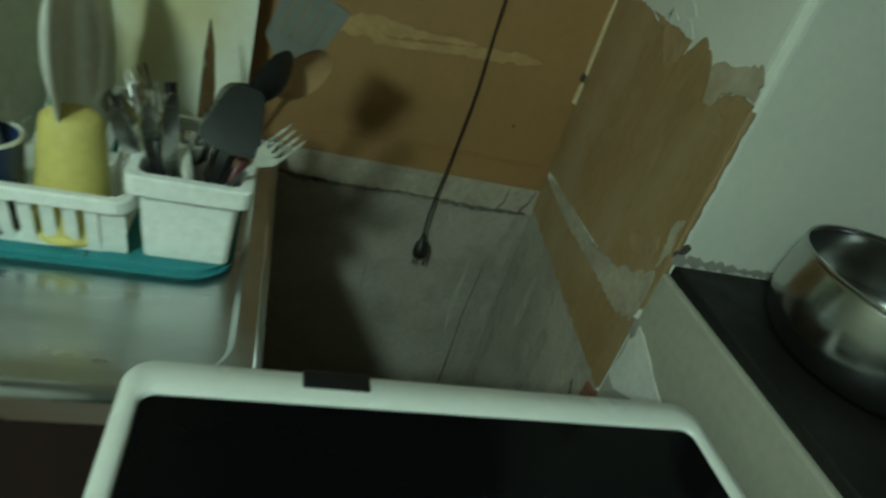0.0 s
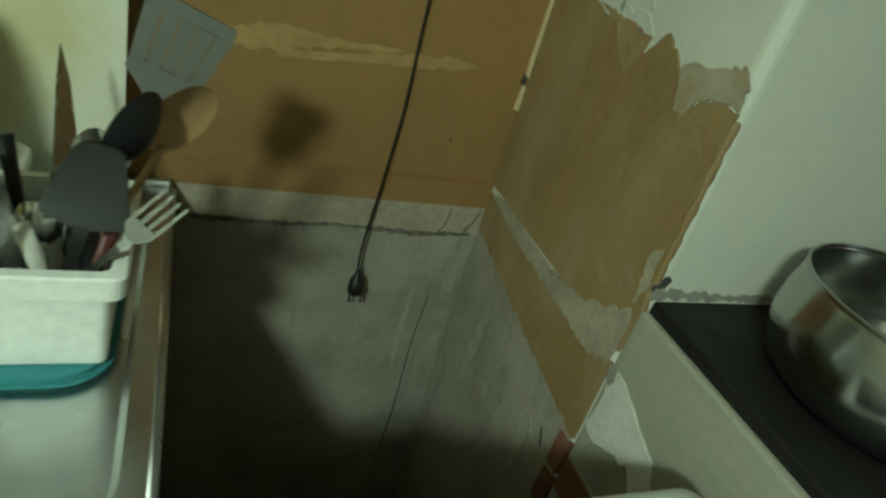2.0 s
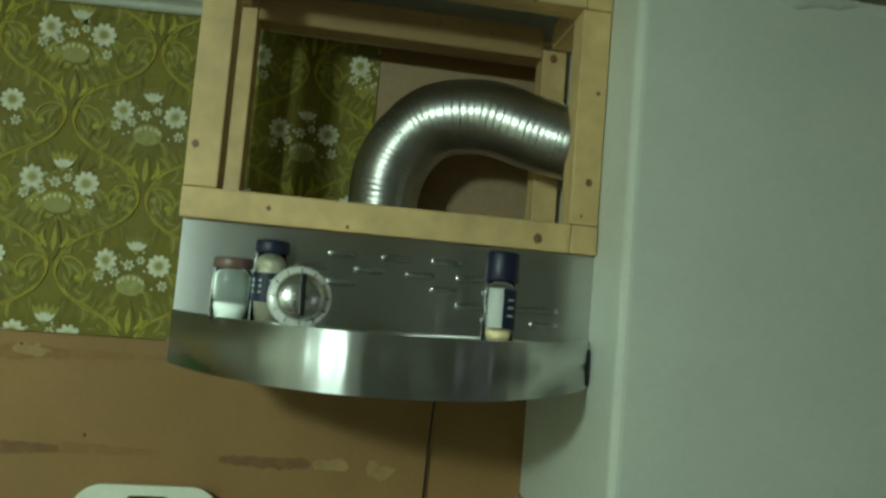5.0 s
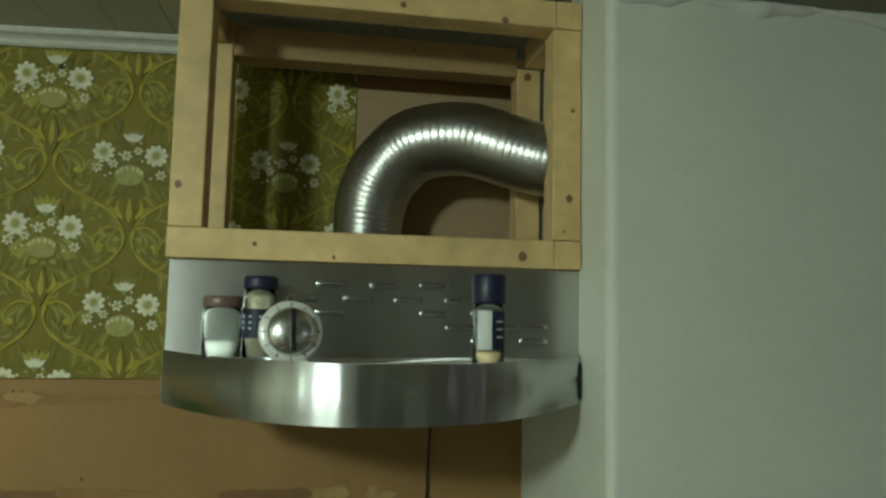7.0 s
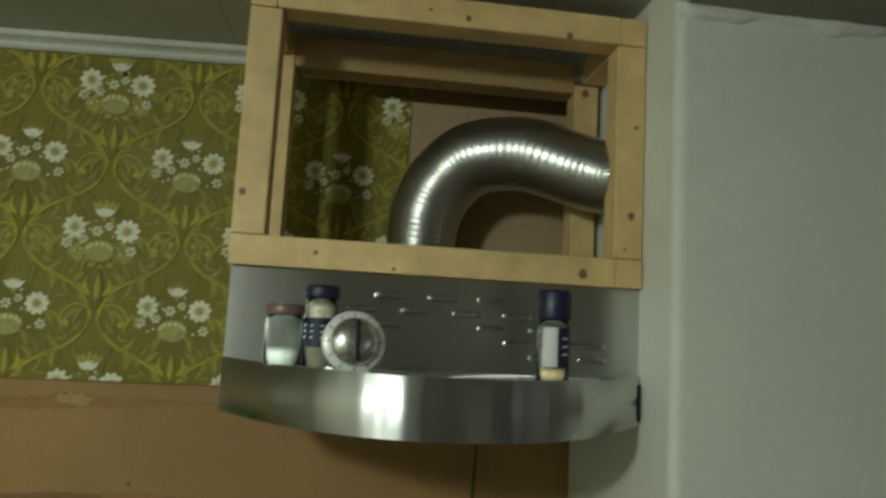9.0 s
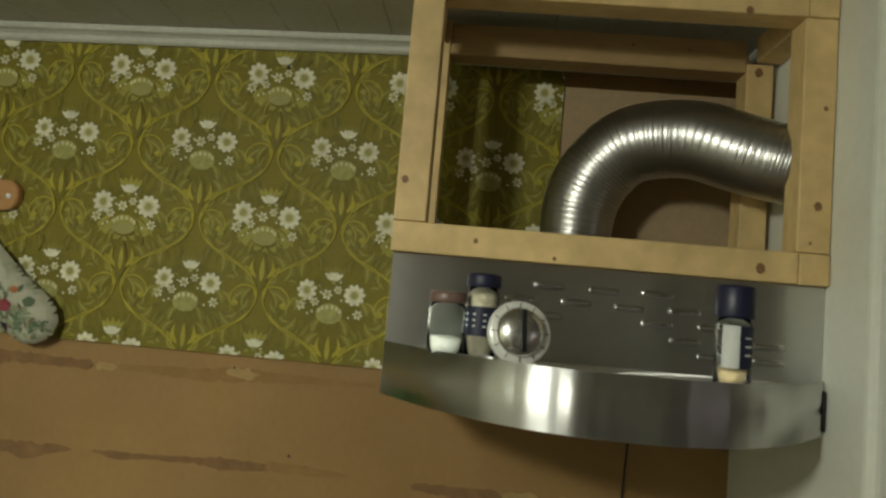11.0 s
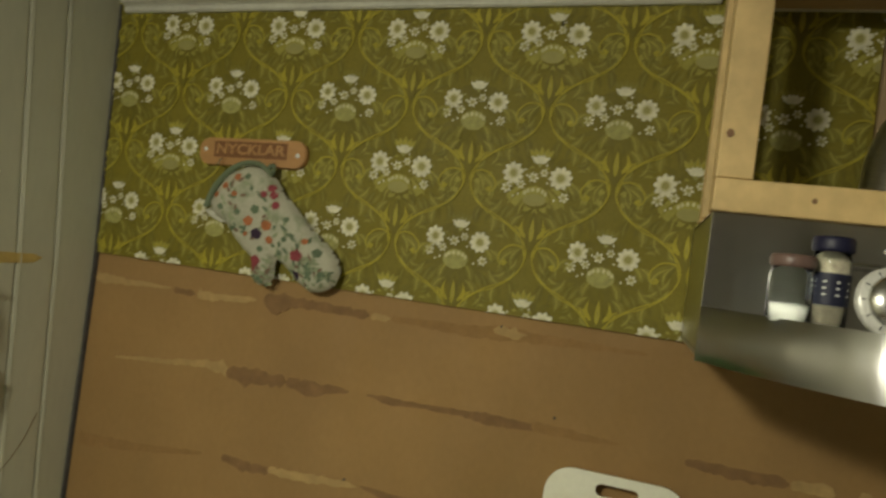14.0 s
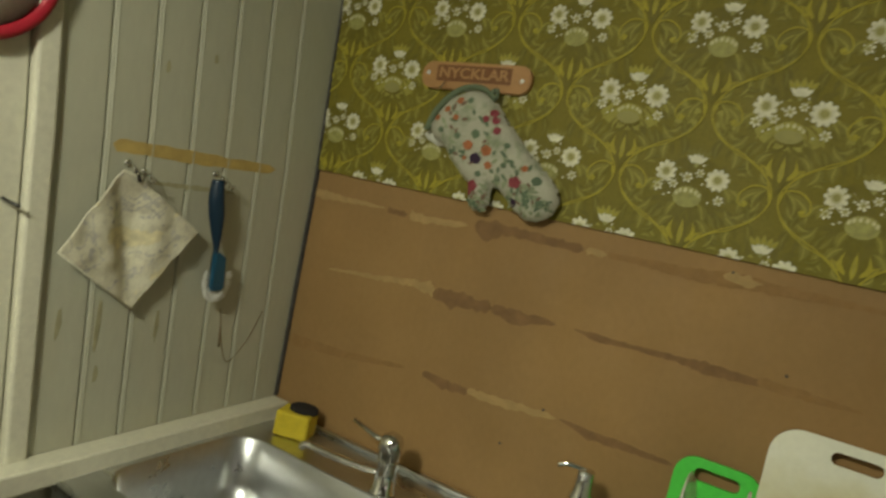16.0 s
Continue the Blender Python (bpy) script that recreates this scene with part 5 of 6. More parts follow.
# the holes' dark insides, put in as dark discs on the tub
for a in range(6):
    for c in range(4):
        y, z = 0.645 + 0.017 * a + 0.0085 * (c % 2), 0.935 + 0.017 * c
        x = -0.0885 - 0.0078 * (z - MZ) / (BT - MZ)
        bm = bmesh.new()
        bm.faces.new([bm.verts.new((x - 0.0008, y + 0.0055 * math.cos(2 * math.pi * k / 8), z + 0.0065 * math.sin(2 * math.pi * k / 8))) for k in range(8)])
        part("dark_hole_disc", bm, MORTAR_DARK, basket)

WHITE_CERAMIC = mat("white_glazed_ceramic", (0.74, 0.74, 0.66), 0.2, var=0.03, bump=0.01, coat=0.4)


def plate(x, y, z, r, lean, turn=0):
    p = thing("dinner_plate", (x, y, z - r), "white ceramic plate standing on edge in the dish rack", "plate", "plates in the rack")
    m_ = Matrix.Translation((x, y, z)) @ Matrix.Rotation(radians(turn), 4, "Z") @ Matrix.Rotation(radians(90 + lean), 4, "Y")
    part("dish", lathe([(0, 0), (r * 0.55, 0.0), (r * 0.64, 0.006), (r * 0.72, 0.011), (r * 0.98, 0.018), (r, 0.0195), (r * 0.985, 0.021), (r * 0.72, 0.0145), (r * 0.62, 0.0095), (r * 0.54, 0.004), (0, 0.004)], m_, 64), WHITE_CERAMIC, p)
    part("foot_ring", lathe([(r * 0.52, 0.0), (r * 0.53, -0.003), (r * 0.56, -0.003), (r * 0.57, 0.001)], m_, 48), WHITE_CERAMIC, p)


plate(-0.192, 0.750, 1.080, 0.118, -6)
plate(-0.262, 0.750, 1.079, 0.118, -6)
plate(-0.335, 0.755, 1.076, 0.116, -8)

YELLOW = mat("yellow_plastic_cup", (0.66, 0.58, 0.17), 0.6, var=0.05, bump=0.02)
cup = thing("plastic_cup", (-0.146, 0.632, MZ + 0.005), "yellow plastic cup standing upside down in the rack", "cup")
part("beaker", lathe([(0.0385, 0.0), (0.0300, 0.120), (0.0280, 0.129), (0.0235, 0.1335), (0.014, 0.135), (0, 0.1352)], Matrix.Translation((-0.163, 0.664, MZ + 0.005)), 40), YELLOW, cup)
part("rim", lathe([(0.0382, 0.0), (0.0402, 0.001), (0.0406, 0.004), (0.0398, 0.007), (0.0378, 0.008)], Matrix.Translation((-0.163, 0.664, MZ + 0.005)), 40), YELLOW, cup, "thicker yellow rim")
BLUE = mat("dark_blue_glaze", (0.018, 0.035, 0.11), 0.25, bump=0.01, coat=0.3)
mug = thing("mug", (-0.215, 0.655, MZ + 0.005), "dark blue glazed mug in the rack", "mug")
part("vessel", lathe([(0, 0), (0.030, 0.0), (0.034, 0.004), (0.036, 0.10), (0.035, 0.102), (0.033, 0.10), (0.031, 0.006), (0, 0.005)], Matrix.Translation((-0.240, 0.655, MZ + 0.005)), 36), BLUE, mug)
part("lip", lathe([(0.0362, 0.099), (0.0355, 0.1026), (0.033, 0.1026), (0.0328, 0.099)], Matrix.Translation((-0.240, 0.655, MZ + 0.005)), 36), WHITE_CERAMIC, mug)
ORANGE = mat("orange_plastic", (0.62, 0.20, 0.02), 0.4, bump=0)
tagged(part("orange_spoon", tube(curve_pts([(-0.185, 0.70, MZ + 0.06), (-0.185, 0.69, 1.02), (-0.188, 0.68, 1.035)], 5), lambda t: 0.006 + 0.006 * t, 8, flat=0.5), ORANGE), "orange plastic measuring spoon among the dishes", "spoon")
PURPLE = mat("dark_purple_bowl", (0.04, 0.02, 0.07), 0.3, bump=0)
tagged(part("small_bowl", lathe([(0, 0), (0.03, 0), (0.045, 0.02), (0.05, 0.05), (0.048, 0.05), (0.043, 0.02), (0, 0.004)], Matrix.Translation((-0.225, 0.675, MZ + 0.006)) @ Matrix.Translation((-0.075, 0, 0)), 32), PURPLE), "small dark purple bowl in the dish rack", "bowl")

# chopping boards leaning on the wall
def worn_centre(m, col):
    """Yellowed, knife-worn middle of a board."""
    n, ln = m.node_tree.nodes, m.node_tree.links
    b = n["Principled BSDF"]
    src = b.inputs["Base Color"].links[0].from_socket
    tc, nz, d, r, mx = n.new("ShaderNodeTexCoord"), n.new("ShaderNodeTexNoise"), n.new("ShaderNodeVectorMath"), n.new("ShaderNodeMapRange"), n.new("ShaderNodeMix")
    add = n.new("ShaderNodeMath")
    d.operation, mx.data_type = "DISTANCE", "RGBA"
    d.inputs[1].default_value = (0.40, 0.5, 0.52)
    nz.inputs["Scale"].default_value, nz.inputs["Detail"].default_value = 3.0, 5.0
    ln.new(tc.outputs["Generated"], d.inputs[0])
    ln.new(tc.outputs["Generated"], nz.inputs["Vector"])
    ln.new(d.outputs["Value"], add.inputs[0])
    ln.new(nz.outputs["Fac"], add.inputs[1])
    r.inputs["From Min"].default_value, r.inputs["From Max"].default_value = 1.05, 0.65
    r.inputs["To Min"].default_value, r.inputs["To Max"].default_value = 0.0, 0.75
    ln.new(add.outputs[0], r.inputs["Value"])
    ln.new(r.outputs[0], mx.inputs[0])
    ln.new(src, mx.inputs[6])
    mx.inputs[7].default_value = (*col, 1)
    ln.new(mx.outputs[2], b.inputs["Base Color"])


CUT_WHITE = mat("stained_white_board", (0.80, 0.80, 0.66), 0.5, var=0.05, scale=4, fine=0.04, bump=0.1, bscale=200, stain=(0.70, 0.67, 0.42), stain_scale=6, stain_amt=0.5)
worn_centre(CUT_WHITE, (0.60, 0.55, 0.25))
CUT_GREEN = mat("bright_green_plastic", (0.06, 0.62, 0.07), 0.4, var=0.03, bump=0.03)


def board(name, x0, x1, h, r, hx0, hx1, hz0, hz1, m_, material, label):
    b = thing(name, m_.translation, label, "chopping board", "chopping boards")
    bm = bmesh.new()
    outer = rounded(x0, 0, x1, h, r, 10)
    inner = rounded(hx0, hz0, hx1, hz1, min(0.010, (hz1 - hz0) * 0.49), 10)
    t = 0.009
    for y in (0, t):
        a = [bm.verts.new((x, y, z)) for x, z in outer]
        c = [bm.verts.new((x, y, z)) for x, z in inner]
        for k in range(len(a)):
            bm.faces.new((a[k], a[(k + 1) % len(a)], c[(k + 1) % len(c)], c[k]))
        if y == 0:
            a0, c0 = a, c
    for p, q in ((a0, a), (c0, c)):
        for k in range(len(p)):
            bm.faces.new((p[k], p[(k + 1) % len(p)], q[(k + 1) % len(q)], q[k])).smooth = True
    bmesh.ops.transform(bm, matrix=m_, verts=bm.verts)
    part("board", bm, material, b)


board("chopping_board", -0.120, 0.113, 0.351, 0.046, -0.036, 0.034, 0.315, 0.335, Matrix.Translation((-0.124, 0.9185, 0.9075)) @ Matrix.Rotation(radians(-8.5), 4, "X"), CUT_WHITE, "worn white plastic chopping board leaning on the wall")
board("chopping_board", -0.070, 0.070, 0.249, 0.036, -0.038, 0.034, 0.211, 0.233, Matrix.Translation((-0.303, 0.945, 0.9075)) @ Matrix.Rotation(radians(-7), 4, "X"), CUT_GREEN, "bright green plastic chopping board leaning on the wall")

# ---- cutlery and cooking tools in the basket ----
WOOD_SPOON = mat("worn_beech", (0.46, 0.30, 0.14), 0.6, var=0.12, scale=20, bump=0.1, stretch=(1, 1, 0.3))
GREY_PL = mat("grey_nylon", (0.018, 0.019, 0.017), 0.4, var=0.05, bump=0.02)
SILVER_TURN = mat("dull_grey_turner", (0.19, 0.195, 0.175), 0.45, 0.2, var=0.05, bump=0.02)
BLADE = mat("knife_blade_steel", (0.46, 0.465, 0.45), 0.26, 1.0, bump=0)


def frame_of(p, q, face):
    """Matrix whose z runs from p to q and whose y looks along face."""
    p, q = Vector(p), Vector(q)
    z = (q - p).normalized()
    y = Vector(face)
    y = (y - z * y.dot(z)).normalized()
    x = y.cross(z)
    return Matrix.Translation(p) @ Matrix((x, y, z)).transposed().to_4x4(), (q - p).length


def blade_slab(outline, depth, m_, bow_=0.0):
    bm = slab(outline, -depth / 2, depth, "y")
    if bow_:
        bmesh.ops.subdivide_edges(bm, edges=[e for e in bm.edges if e.calc_length() > 0.02], cuts=3)
        top = max(v.co.z for v in bm.verts)
        for v in bm.verts:
            v.co.y += bow_ * math.sin(math.pi * min(1, max(0, v.co.z / top)))
    bmesh.ops.transform(bm, matrix=m_, verts=bm.verts)
    return bm


def fork(p, q, face, label="steel table fork in the basket"):
    f = thing("fork", p, label, "fork", "cutlery in the basket")
    m_, l = frame_of(p, q, face)
    part("handle", blade_slab([(-0.0045, 0), (0.0045, 0), (0.003, l * 0.5), (0.003, l * 0.66), (-0.003, l * 0.66), (-0.003, l * 0.5)], 0.002, m_), CUTLERY, f)
    part("neck", blade_slab([(-0.003, l * 0.655), (0.003, l * 0.655), (0.0115, l * 0.74), (0.0118, l * 0.79), (-0.0118, l * 0.79), (-0.0115, l * 0.74)], 0.0022, m_), CUTLERY, f)
    for k in range(4):
        x = -0.0100 + 0.00667 * k
        part("tine", blade_slab([(x - 0.0018, l * 0.785), (x + 0.0018, l * 0.785), (x + 0.0012, l * 0.98), (x, l), (x - 0.0012, l * 0.98)], 0.0020, m_), CUTLERY, f)


def table_knife(p, q, face, dark=False):
    f = thing("table_knife", p, "steel table knife standing in the basket", "knife", "cutlery in the basket")
    m_, l = frame_of(p, q, face)
    part("handle", blade_slab(rounded(-0.006, 0, 0.006, l * 0.45, 0.005, 3), 0.005, m_), BLACK_PL if dark else CUTLERY, f)
    part("blade", blade_slab([(-0.005, l * 0.445), (0.005, l * 0.445), (0.0095, l * 0.6), (0.0095, l * 0.85), (0.006, l * 0.96), (0.0, l), (-0.006, l * 0.97), (-0.007, l * 0.8)], 0.0018, m_), BLADE, f)


def spoon(p, q, face, material, r, label, cat="spoon", handle_r=0.0035, dish=0.35, group="cutlery in the basket"):
    f = thing("spoon", p, label, cat, group)
    m_, l = frame_of(p, q, face)
    hl = l - 2.6 * r
    bm = tube([(0, 0, 0), (0, 0, hl * 0.5), (0, 0, hl + r * 0.25)], lambda t: handle_r * (1.2 - 0.4 * t), 8, flat=0.6)
    bmesh.ops.transform(bm, matrix=m_, verts=bm.verts)
    part("handle", bm, material, f)
    bm = bmesh.new()
    n, rings = 24, 6
    for s, th in ((1, 0.0), (1, 0.0022)):
        prev = None
        for k in range(rings + 1):
            t = k / rings
            ring = [bm.verts.new((r * t * math.cos(2 * math.pi * a / n), dish * r * (t * t - 1) + th * (1 - t * 0.6) * -1, hl + 1.3 * r + 1.3 * r * t * math.sin(2 * math.pi * a / n))) for a in range(n)] if k else [bm.verts.new((0, -dish * r - th, hl + 1.3 * r))]
            if prev:
                for a in range(n):
                    quad = list(dict.fromkeys([prev[a % len(prev)], prev[(a + 1) % len(prev)], ring[(a + 1) % n], ring[a]]))
                    bm.faces.new(quad)
            prev = ring
    smooth(bm)
    bmesh.ops.transform(bm, matrix=m_, verts=bm.verts)
    part("bowl", bm, material, f)


FACING = (0.1, -1, 0.55)
fork((-0.050, 0.665, 0.945), (0.050, 0.590, 1.103), (0.25, -1, 0.75), "bright steel fork leaning out of the basket")
fork((-0.070, 0.69, 0.925), (-0.095, 0.640, 1.105), FACING)
fork((-0.060, 0.70, 0.925), (-0.108, 0.655, 1.112), (0.5, -1, 0.4))
table_knife((-0.062, 0.66, 0.925), (-0.064, 0.590, 1.118), (0.6, -1, 0.3))
table_knife((-0.055, 0.69, 0.925), (-0.095, 0.70, 1.075), (0.2, -1, 0.3))
table_knife((-0.045, 0.665, 0.925), (-0.068, 0.635, 1.055), (0.2, -1, 0.3), True)
table_knife((-0.068, 0.66, 0.925), (-0.088, 0.615, 1.095), (0.8, -1, 0.2))
table_knife((-0.035, 0.69, 0.925), (-0.035, 0.650, 1.085), (0.7, -1, 0.2))
fork((-0.055, 0.67, 0.925), (-0.078, 0.632, 1.10), (-0.5, -1, 0.4))
spoon((-0.048, 0.69, 0.925), (-0.020, 0.640, 1.095), (0.4, 1, 0.1), CUTLERY, 0.018, "steel table spoon standing in the basket")
spoon((-0.050, 0.665, 0.925), (-0.088, 0.640, 1.075), (0.3, 1, 0.2), CUTLERY, 0.017, "steel table spoon standing in the basket")
spoon((-0.062, 0.70, 0.925), (-0.112, 0.69, 1.080), (0.2, -1, 0.3), CUTLERY, 0.018, "steel table spoon standing in the basket")
spoon((-0.030, 0.70, 0.925), (-0.018, 0.735, 1.085), (-0.5, 1, 0.2), CUTLERY, 0.020, "steel serving spoon standing in the basket")
spoon((-0.040, 0.67, 0.925), (-0.052, 0.655, 1.055), (0.3, 1, -0.2), CUTLERY, 0.016, "steel dessert spoon standing in the basket")
table_knife((-0.066, 0.668, 0.925), (-0.122, 0.640, 1.072), (0.4, -1, 0.4), True)
spoon((-0.068, 0.69, 0.925), (-0.128, 0.668, 1.078), (0.3, -1, 0.3), CUTLERY, 0.017, "steel table spoon standing in the basket")
table_knife((-0.060, 0.700, 0.925), (-0.104, 0.668, 1.090), (0.7, -1, 0.3), True)
WHITE_HANDLE = mat("white_plastic_handle", (0.68, 0.68, 0.6), 0.4, bump=0)
for p, q, mm in (((-0.035, 0.66, 0.93), (-0.056, 0.632, 1.046), WHITE_HANDLE), ((-0.02, 0.66, 0.93), (-0.012, 0.632, 1.050), BLACK_PL), ((-0.03, 0.655, 0.93), (0.003, 0.638, 1.040), mat("dark_red_handle", (0.10, 0.03, 0.03), 0.4, bump=0)), ((-0.04, 0.67, 0.93), (-0.040, 0.665, 1.055), WHITE_HANDLE), ((-0.06, 0.66, 0.93), (-0.078, 0.632, 1.050), BLACK_PL), ((-0.015, 0.68, 0.93), (-0.005, 0.675, 1.060), BLACK_PL), ((-0.03, 0.70, 0.93), (-0.028, 0.70, 1.075), BLACK_PL), ((-0.02, 0.71, 0.93), (0.0, 0.715, 1.06), WHITE_HANDLE), ((-0.07, 0.72, 0.93), (-0.085, 0.735, 1.07), BLACK_PL)):
    u = thing("utensil", p, "small kitchen tool with its handle upwards in the basket", "utensil", "cutlery in the basket")
    part("handle", tube([p, ((Vector(p) + Vector(q)) / 2), q], lambda t: 0.0055 + 0.002 * t, 10, flat=0.6), mm, u)
spoon((-0.045, 0.70, 0.925), (0.062, 0.636, 1.170), (0.70, -0.85, 0.40), WOOD_SPOON, 0.027, "wooden cooking spoon leaning out of the basket", handle_r=0.006, dish=0.25, group="cooking tools")
spoon((-0.055, 0.66, 0.925), (0.027, 0.618, 1.168), (-0.50, 0.45, 1.0), BLACK_PL, 0.026, "black nylon ladle leaning out of the basket", "ladle", 0.005, 0.5, group="cooking tools")


def turner(p, q, face, w, hl, material, label, slots):
    f = thing("turner", p, label, "turner", "cooking tools")
    m_, l = frame_of(p, q, face)
    part("handle", blade_slab([(-0.006, 0), (0.006, 0), (0.005, l * hl), (-0.005, l * hl)], 0.004, m_), material, f)
    z0, z1 = l * hl, l
    if slots:
        part("neck", blade_slab([(-0.005, z0 - 0.002), (0.005, z0 - 0.002), (w * 0.85, z0 + 0.018), (w * 0.85, z0 + 0.028), (-w * 0.85, z0 + 0.028), (-w * 0.85, z0 + 0.018)], 0.003, m_), material, f)
        part("edge", blade_slab([(-w, z1 - 0.012), (w, z1 - 0.012), (w, z1 - 0.002), (w - 0.003, z1), (-w + 0.003, z1), (-w, z1 - 0.002)], 0.003, m_), material, f)
        n = slots + 1
        for k in range(n):
            a0, a1 = -0.85 + 1.7 * k / n, -0.85 + 1.7 * (k + 0.90) / n + (0.0 if k < n - 1 else 1.7 * 0.10 / n)
            part("bar", blade_slab([(a0 * w, z0 + 0.027), (a1 * w, z0 + 0.027), (a1 * w / 0.85, z1 - 0.011), (a0 * w / 0.85, z1 - 0.011)], 0.003, m_), material, f)
    else:
        part("blade", blade_slab([(-0.005, z0 - 0.002), (0.005, z0 - 0.002), (w * 1.05, z0 + 0.006), (w * 1.12, z0 + 0.014), (w * 0.72, z1 - 0.014), (w * 0.5, z1 - 0.003), (w * 0.25, z1), (-w * 0.3, z1), (-w * 0.5, z1 - 0.004), (-w * 1.12, z0 + 0.016), (-w * 1.05, z0 + 0.006)], 0.003, m_), material, f)


turner((-0.045, 0.72, 0.925), (0.055, 0.705, 1.206), (0.15, -1, 0.45), 0.034, 0.72, SILVER_TURN, "grey slotted turner leaning out of the basket", 4)
turner((-0.045, 0.66, 0.925), (0.003, 0.602, 1.133), (0.1, -1, 0.5), 0.027, 0.62, GREY_PL, "dark grey nylon turner standing in the basket", 0)
chef = thing("kitchen_knife", (-0.04, 0.73, 0.925), "kitchen knife with its blade upwards in the basket", "knife", "cooking tools")
m_, l = frame_of((-0.050, 0.735, 0.925), (-0.056, 0.860, 1.110), (0.75, -0.6, 0.0))
part("handle", blade_slab(rounded(-0.010, 0, 0.010, l * 0.36, 0.006, 3), 0.012, m_), BLACK_PL, chef)
part("blade", blade_slab([(-0.018, l * 0.355), (0.012, l * 0.355), (0.012, l * 0.8), (0.009, l), (-0.004, l * 0.86), (-0.014, l * 0.65)], 0.0018, m_), BLADE, chef)

# ---- things on the walls ----
PLAQUE = mat("varnished_pine_plaque", (0.44, 0.23, 0.085), 0.45, var=0.12, scale=10, fine=0.08, bump=0.08, stretch=(0.3, 1, 1))
CARVED = mat("burnt_carving", (0.20, 0.085, 0.03), 0.7, var=0.15, bump=0.1)
sign = thing("key_rack", (-0.913, 0.98, 1.705), "wooden key rack with the carved word NYCKLAR", "key rack")
SL = Matrix.Translation((-0.913, 0, 1.741)) @ Matrix.Rotation(radians(-2.0), 4, "Y") @ Matrix.Translation((0.913, 0, -1.741))
bm = slab(rounded(-1.040, 1.714, -0.790, 1.770, 0.025, 8), 0.976, 0.0165, "y", bevel=0.002)
bmesh.ops.transform(bm, matrix=SL, verts=bm.verts)
part("plaque", bm, PLAQUE, sign)
bm = slab([(-1.003, 1.730), (-0.832, 1.730), (-0.832, 1.763), (-1.003, 1.763)], 0.9752, 0.0012, "y")
bmesh.ops.transform(bm, matrix=SL, verts=bm.verts)
part("carved_field", bm, CARVED, sign, "dark burnt lettering field")
txt = bpy.data.curves.new("lettering", "FONT")
txt.body, txt.size, txt.extrude, txt.align_x, txt.align_y = "NYCKLAR", 0.0345, 0.0008, "CENTER", "CENTER"
txt.offset = 0.0008
tmp = bpy.data.objects.new("lettering", txt)
scene.collection.objects.link(tmp)
bpy.context.view_layer.update()
tm = bpy.data.meshes.new_from_object(tmp.evaluated_get(bpy.context.evaluated_depsgraph_get()))
bpy.data.objects.remove(tmp)
bm = bmesh.new()
bm.from_mesh(tm)
w = max(v.co.x for v in bm.verts) - min(v.co.x for v in bm.verts)
bmesh.ops.transform(bm, matrix=SL @ Matrix.Translation((-0.9175, 0.9748, 1.7465)) @ Matrix.Rotation(radians(90), 4, "X") @ Matrix.Diagonal((0.160 / w, 0.84, 1, 1)), verts=bm.verts)
part("lettering", bm, PLAQUE, sign, "raised letters NYCKLAR")
for x, z in ((-1.024, 1.7415), (-0.808, 1.7435)):
    part("screw", lathe([(0.0048, 0), (0.0042, 0.0016), (0, 0.0022)], Matrix.Translation((x, 0.9758, z)) @ Matrix.Rotation(radians(90), 4, "X"), 16), DIAL, sign)
for x in (-0.975, -0.915, -0.855):
    part("hook", tube(curve_pts([(x, 0.977, 1.724), (x, 0.966, 1.723), (x, 0.960, 1.716), (x, 0.957, 1.709), (x, 0.952, 1.711)], 5), 0.0016, 8), CHROME, sign)

# oven mitt
MITT = mat("cream_printed_cotton", (0.44, 0.43, 0.33), 0.85, var=0.06, scale=20, fine=0.08, fscale=300, bump=0.35, bscale=180, stain=(0.20, 0.25, 0.14), stain_scale=30, stain_amt=0.9)
MITT_EDGE = mat("grey_green_binding", (0.13, 0.17, 0.10), 0.8, var=0.1, bump=0.3, bscale=300)
BERRY = mat("red_print", (0.25, 0.045, 0.055), 0.85, var=0.2, scale=80, bump=0.2)
ORNG = mat("rust_print", (0.38, 0.13, 0.05), 0.85, var=0.2, scale=80, bump=0.2)
PLUM = mat("dark_plum_print", (0.03, 0.012, 0.035), 0.85, var=0.2, bump=0.2)
LEAFP = mat("grey_leaf_print", (0.12, 0.17, 0.10), 0.85, var=0.2, bump=0.2)
TAUPE = mat("brown_leaf_print", (0.19, 0.13, 0.085), 0.85, var=0.2, bump=0.2)
SAGE = mat("pale_sage_print", (0.27, 0.31, 0.19), 0.85, var=0.2, bump=0.2)
mitt = thing("oven_mitt", (-0.85, 0.975, 1.48), "cream floral oven mitt with green binding hanging from the key rack", "oven mitt")


def on_mitt(u, v):
    return -1.024 + (u - 300 + 0.15 * (v - 130)) * 0.00055, 1.7415 - (v - 130) * 0.00046 + (u - 300) * 0.000027


MITT_OUTLINE = [(330, 372), (372, 300), (420, 240), (500, 200), (560, 205), (610, 255), (650, 320), (700, 390), (748, 455), (800, 510), (848, 570), (856, 630), (830, 690), (780, 722), (730, 722), (690, 690), (655, 645), (625, 610), (600, 600),
        (592, 640), (590, 680), (560, 712), (525, 715), (503, 690), (505, 640), (500, 600), (470, 570), (438, 530), (415, 490), (395, 455), (350, 430)]


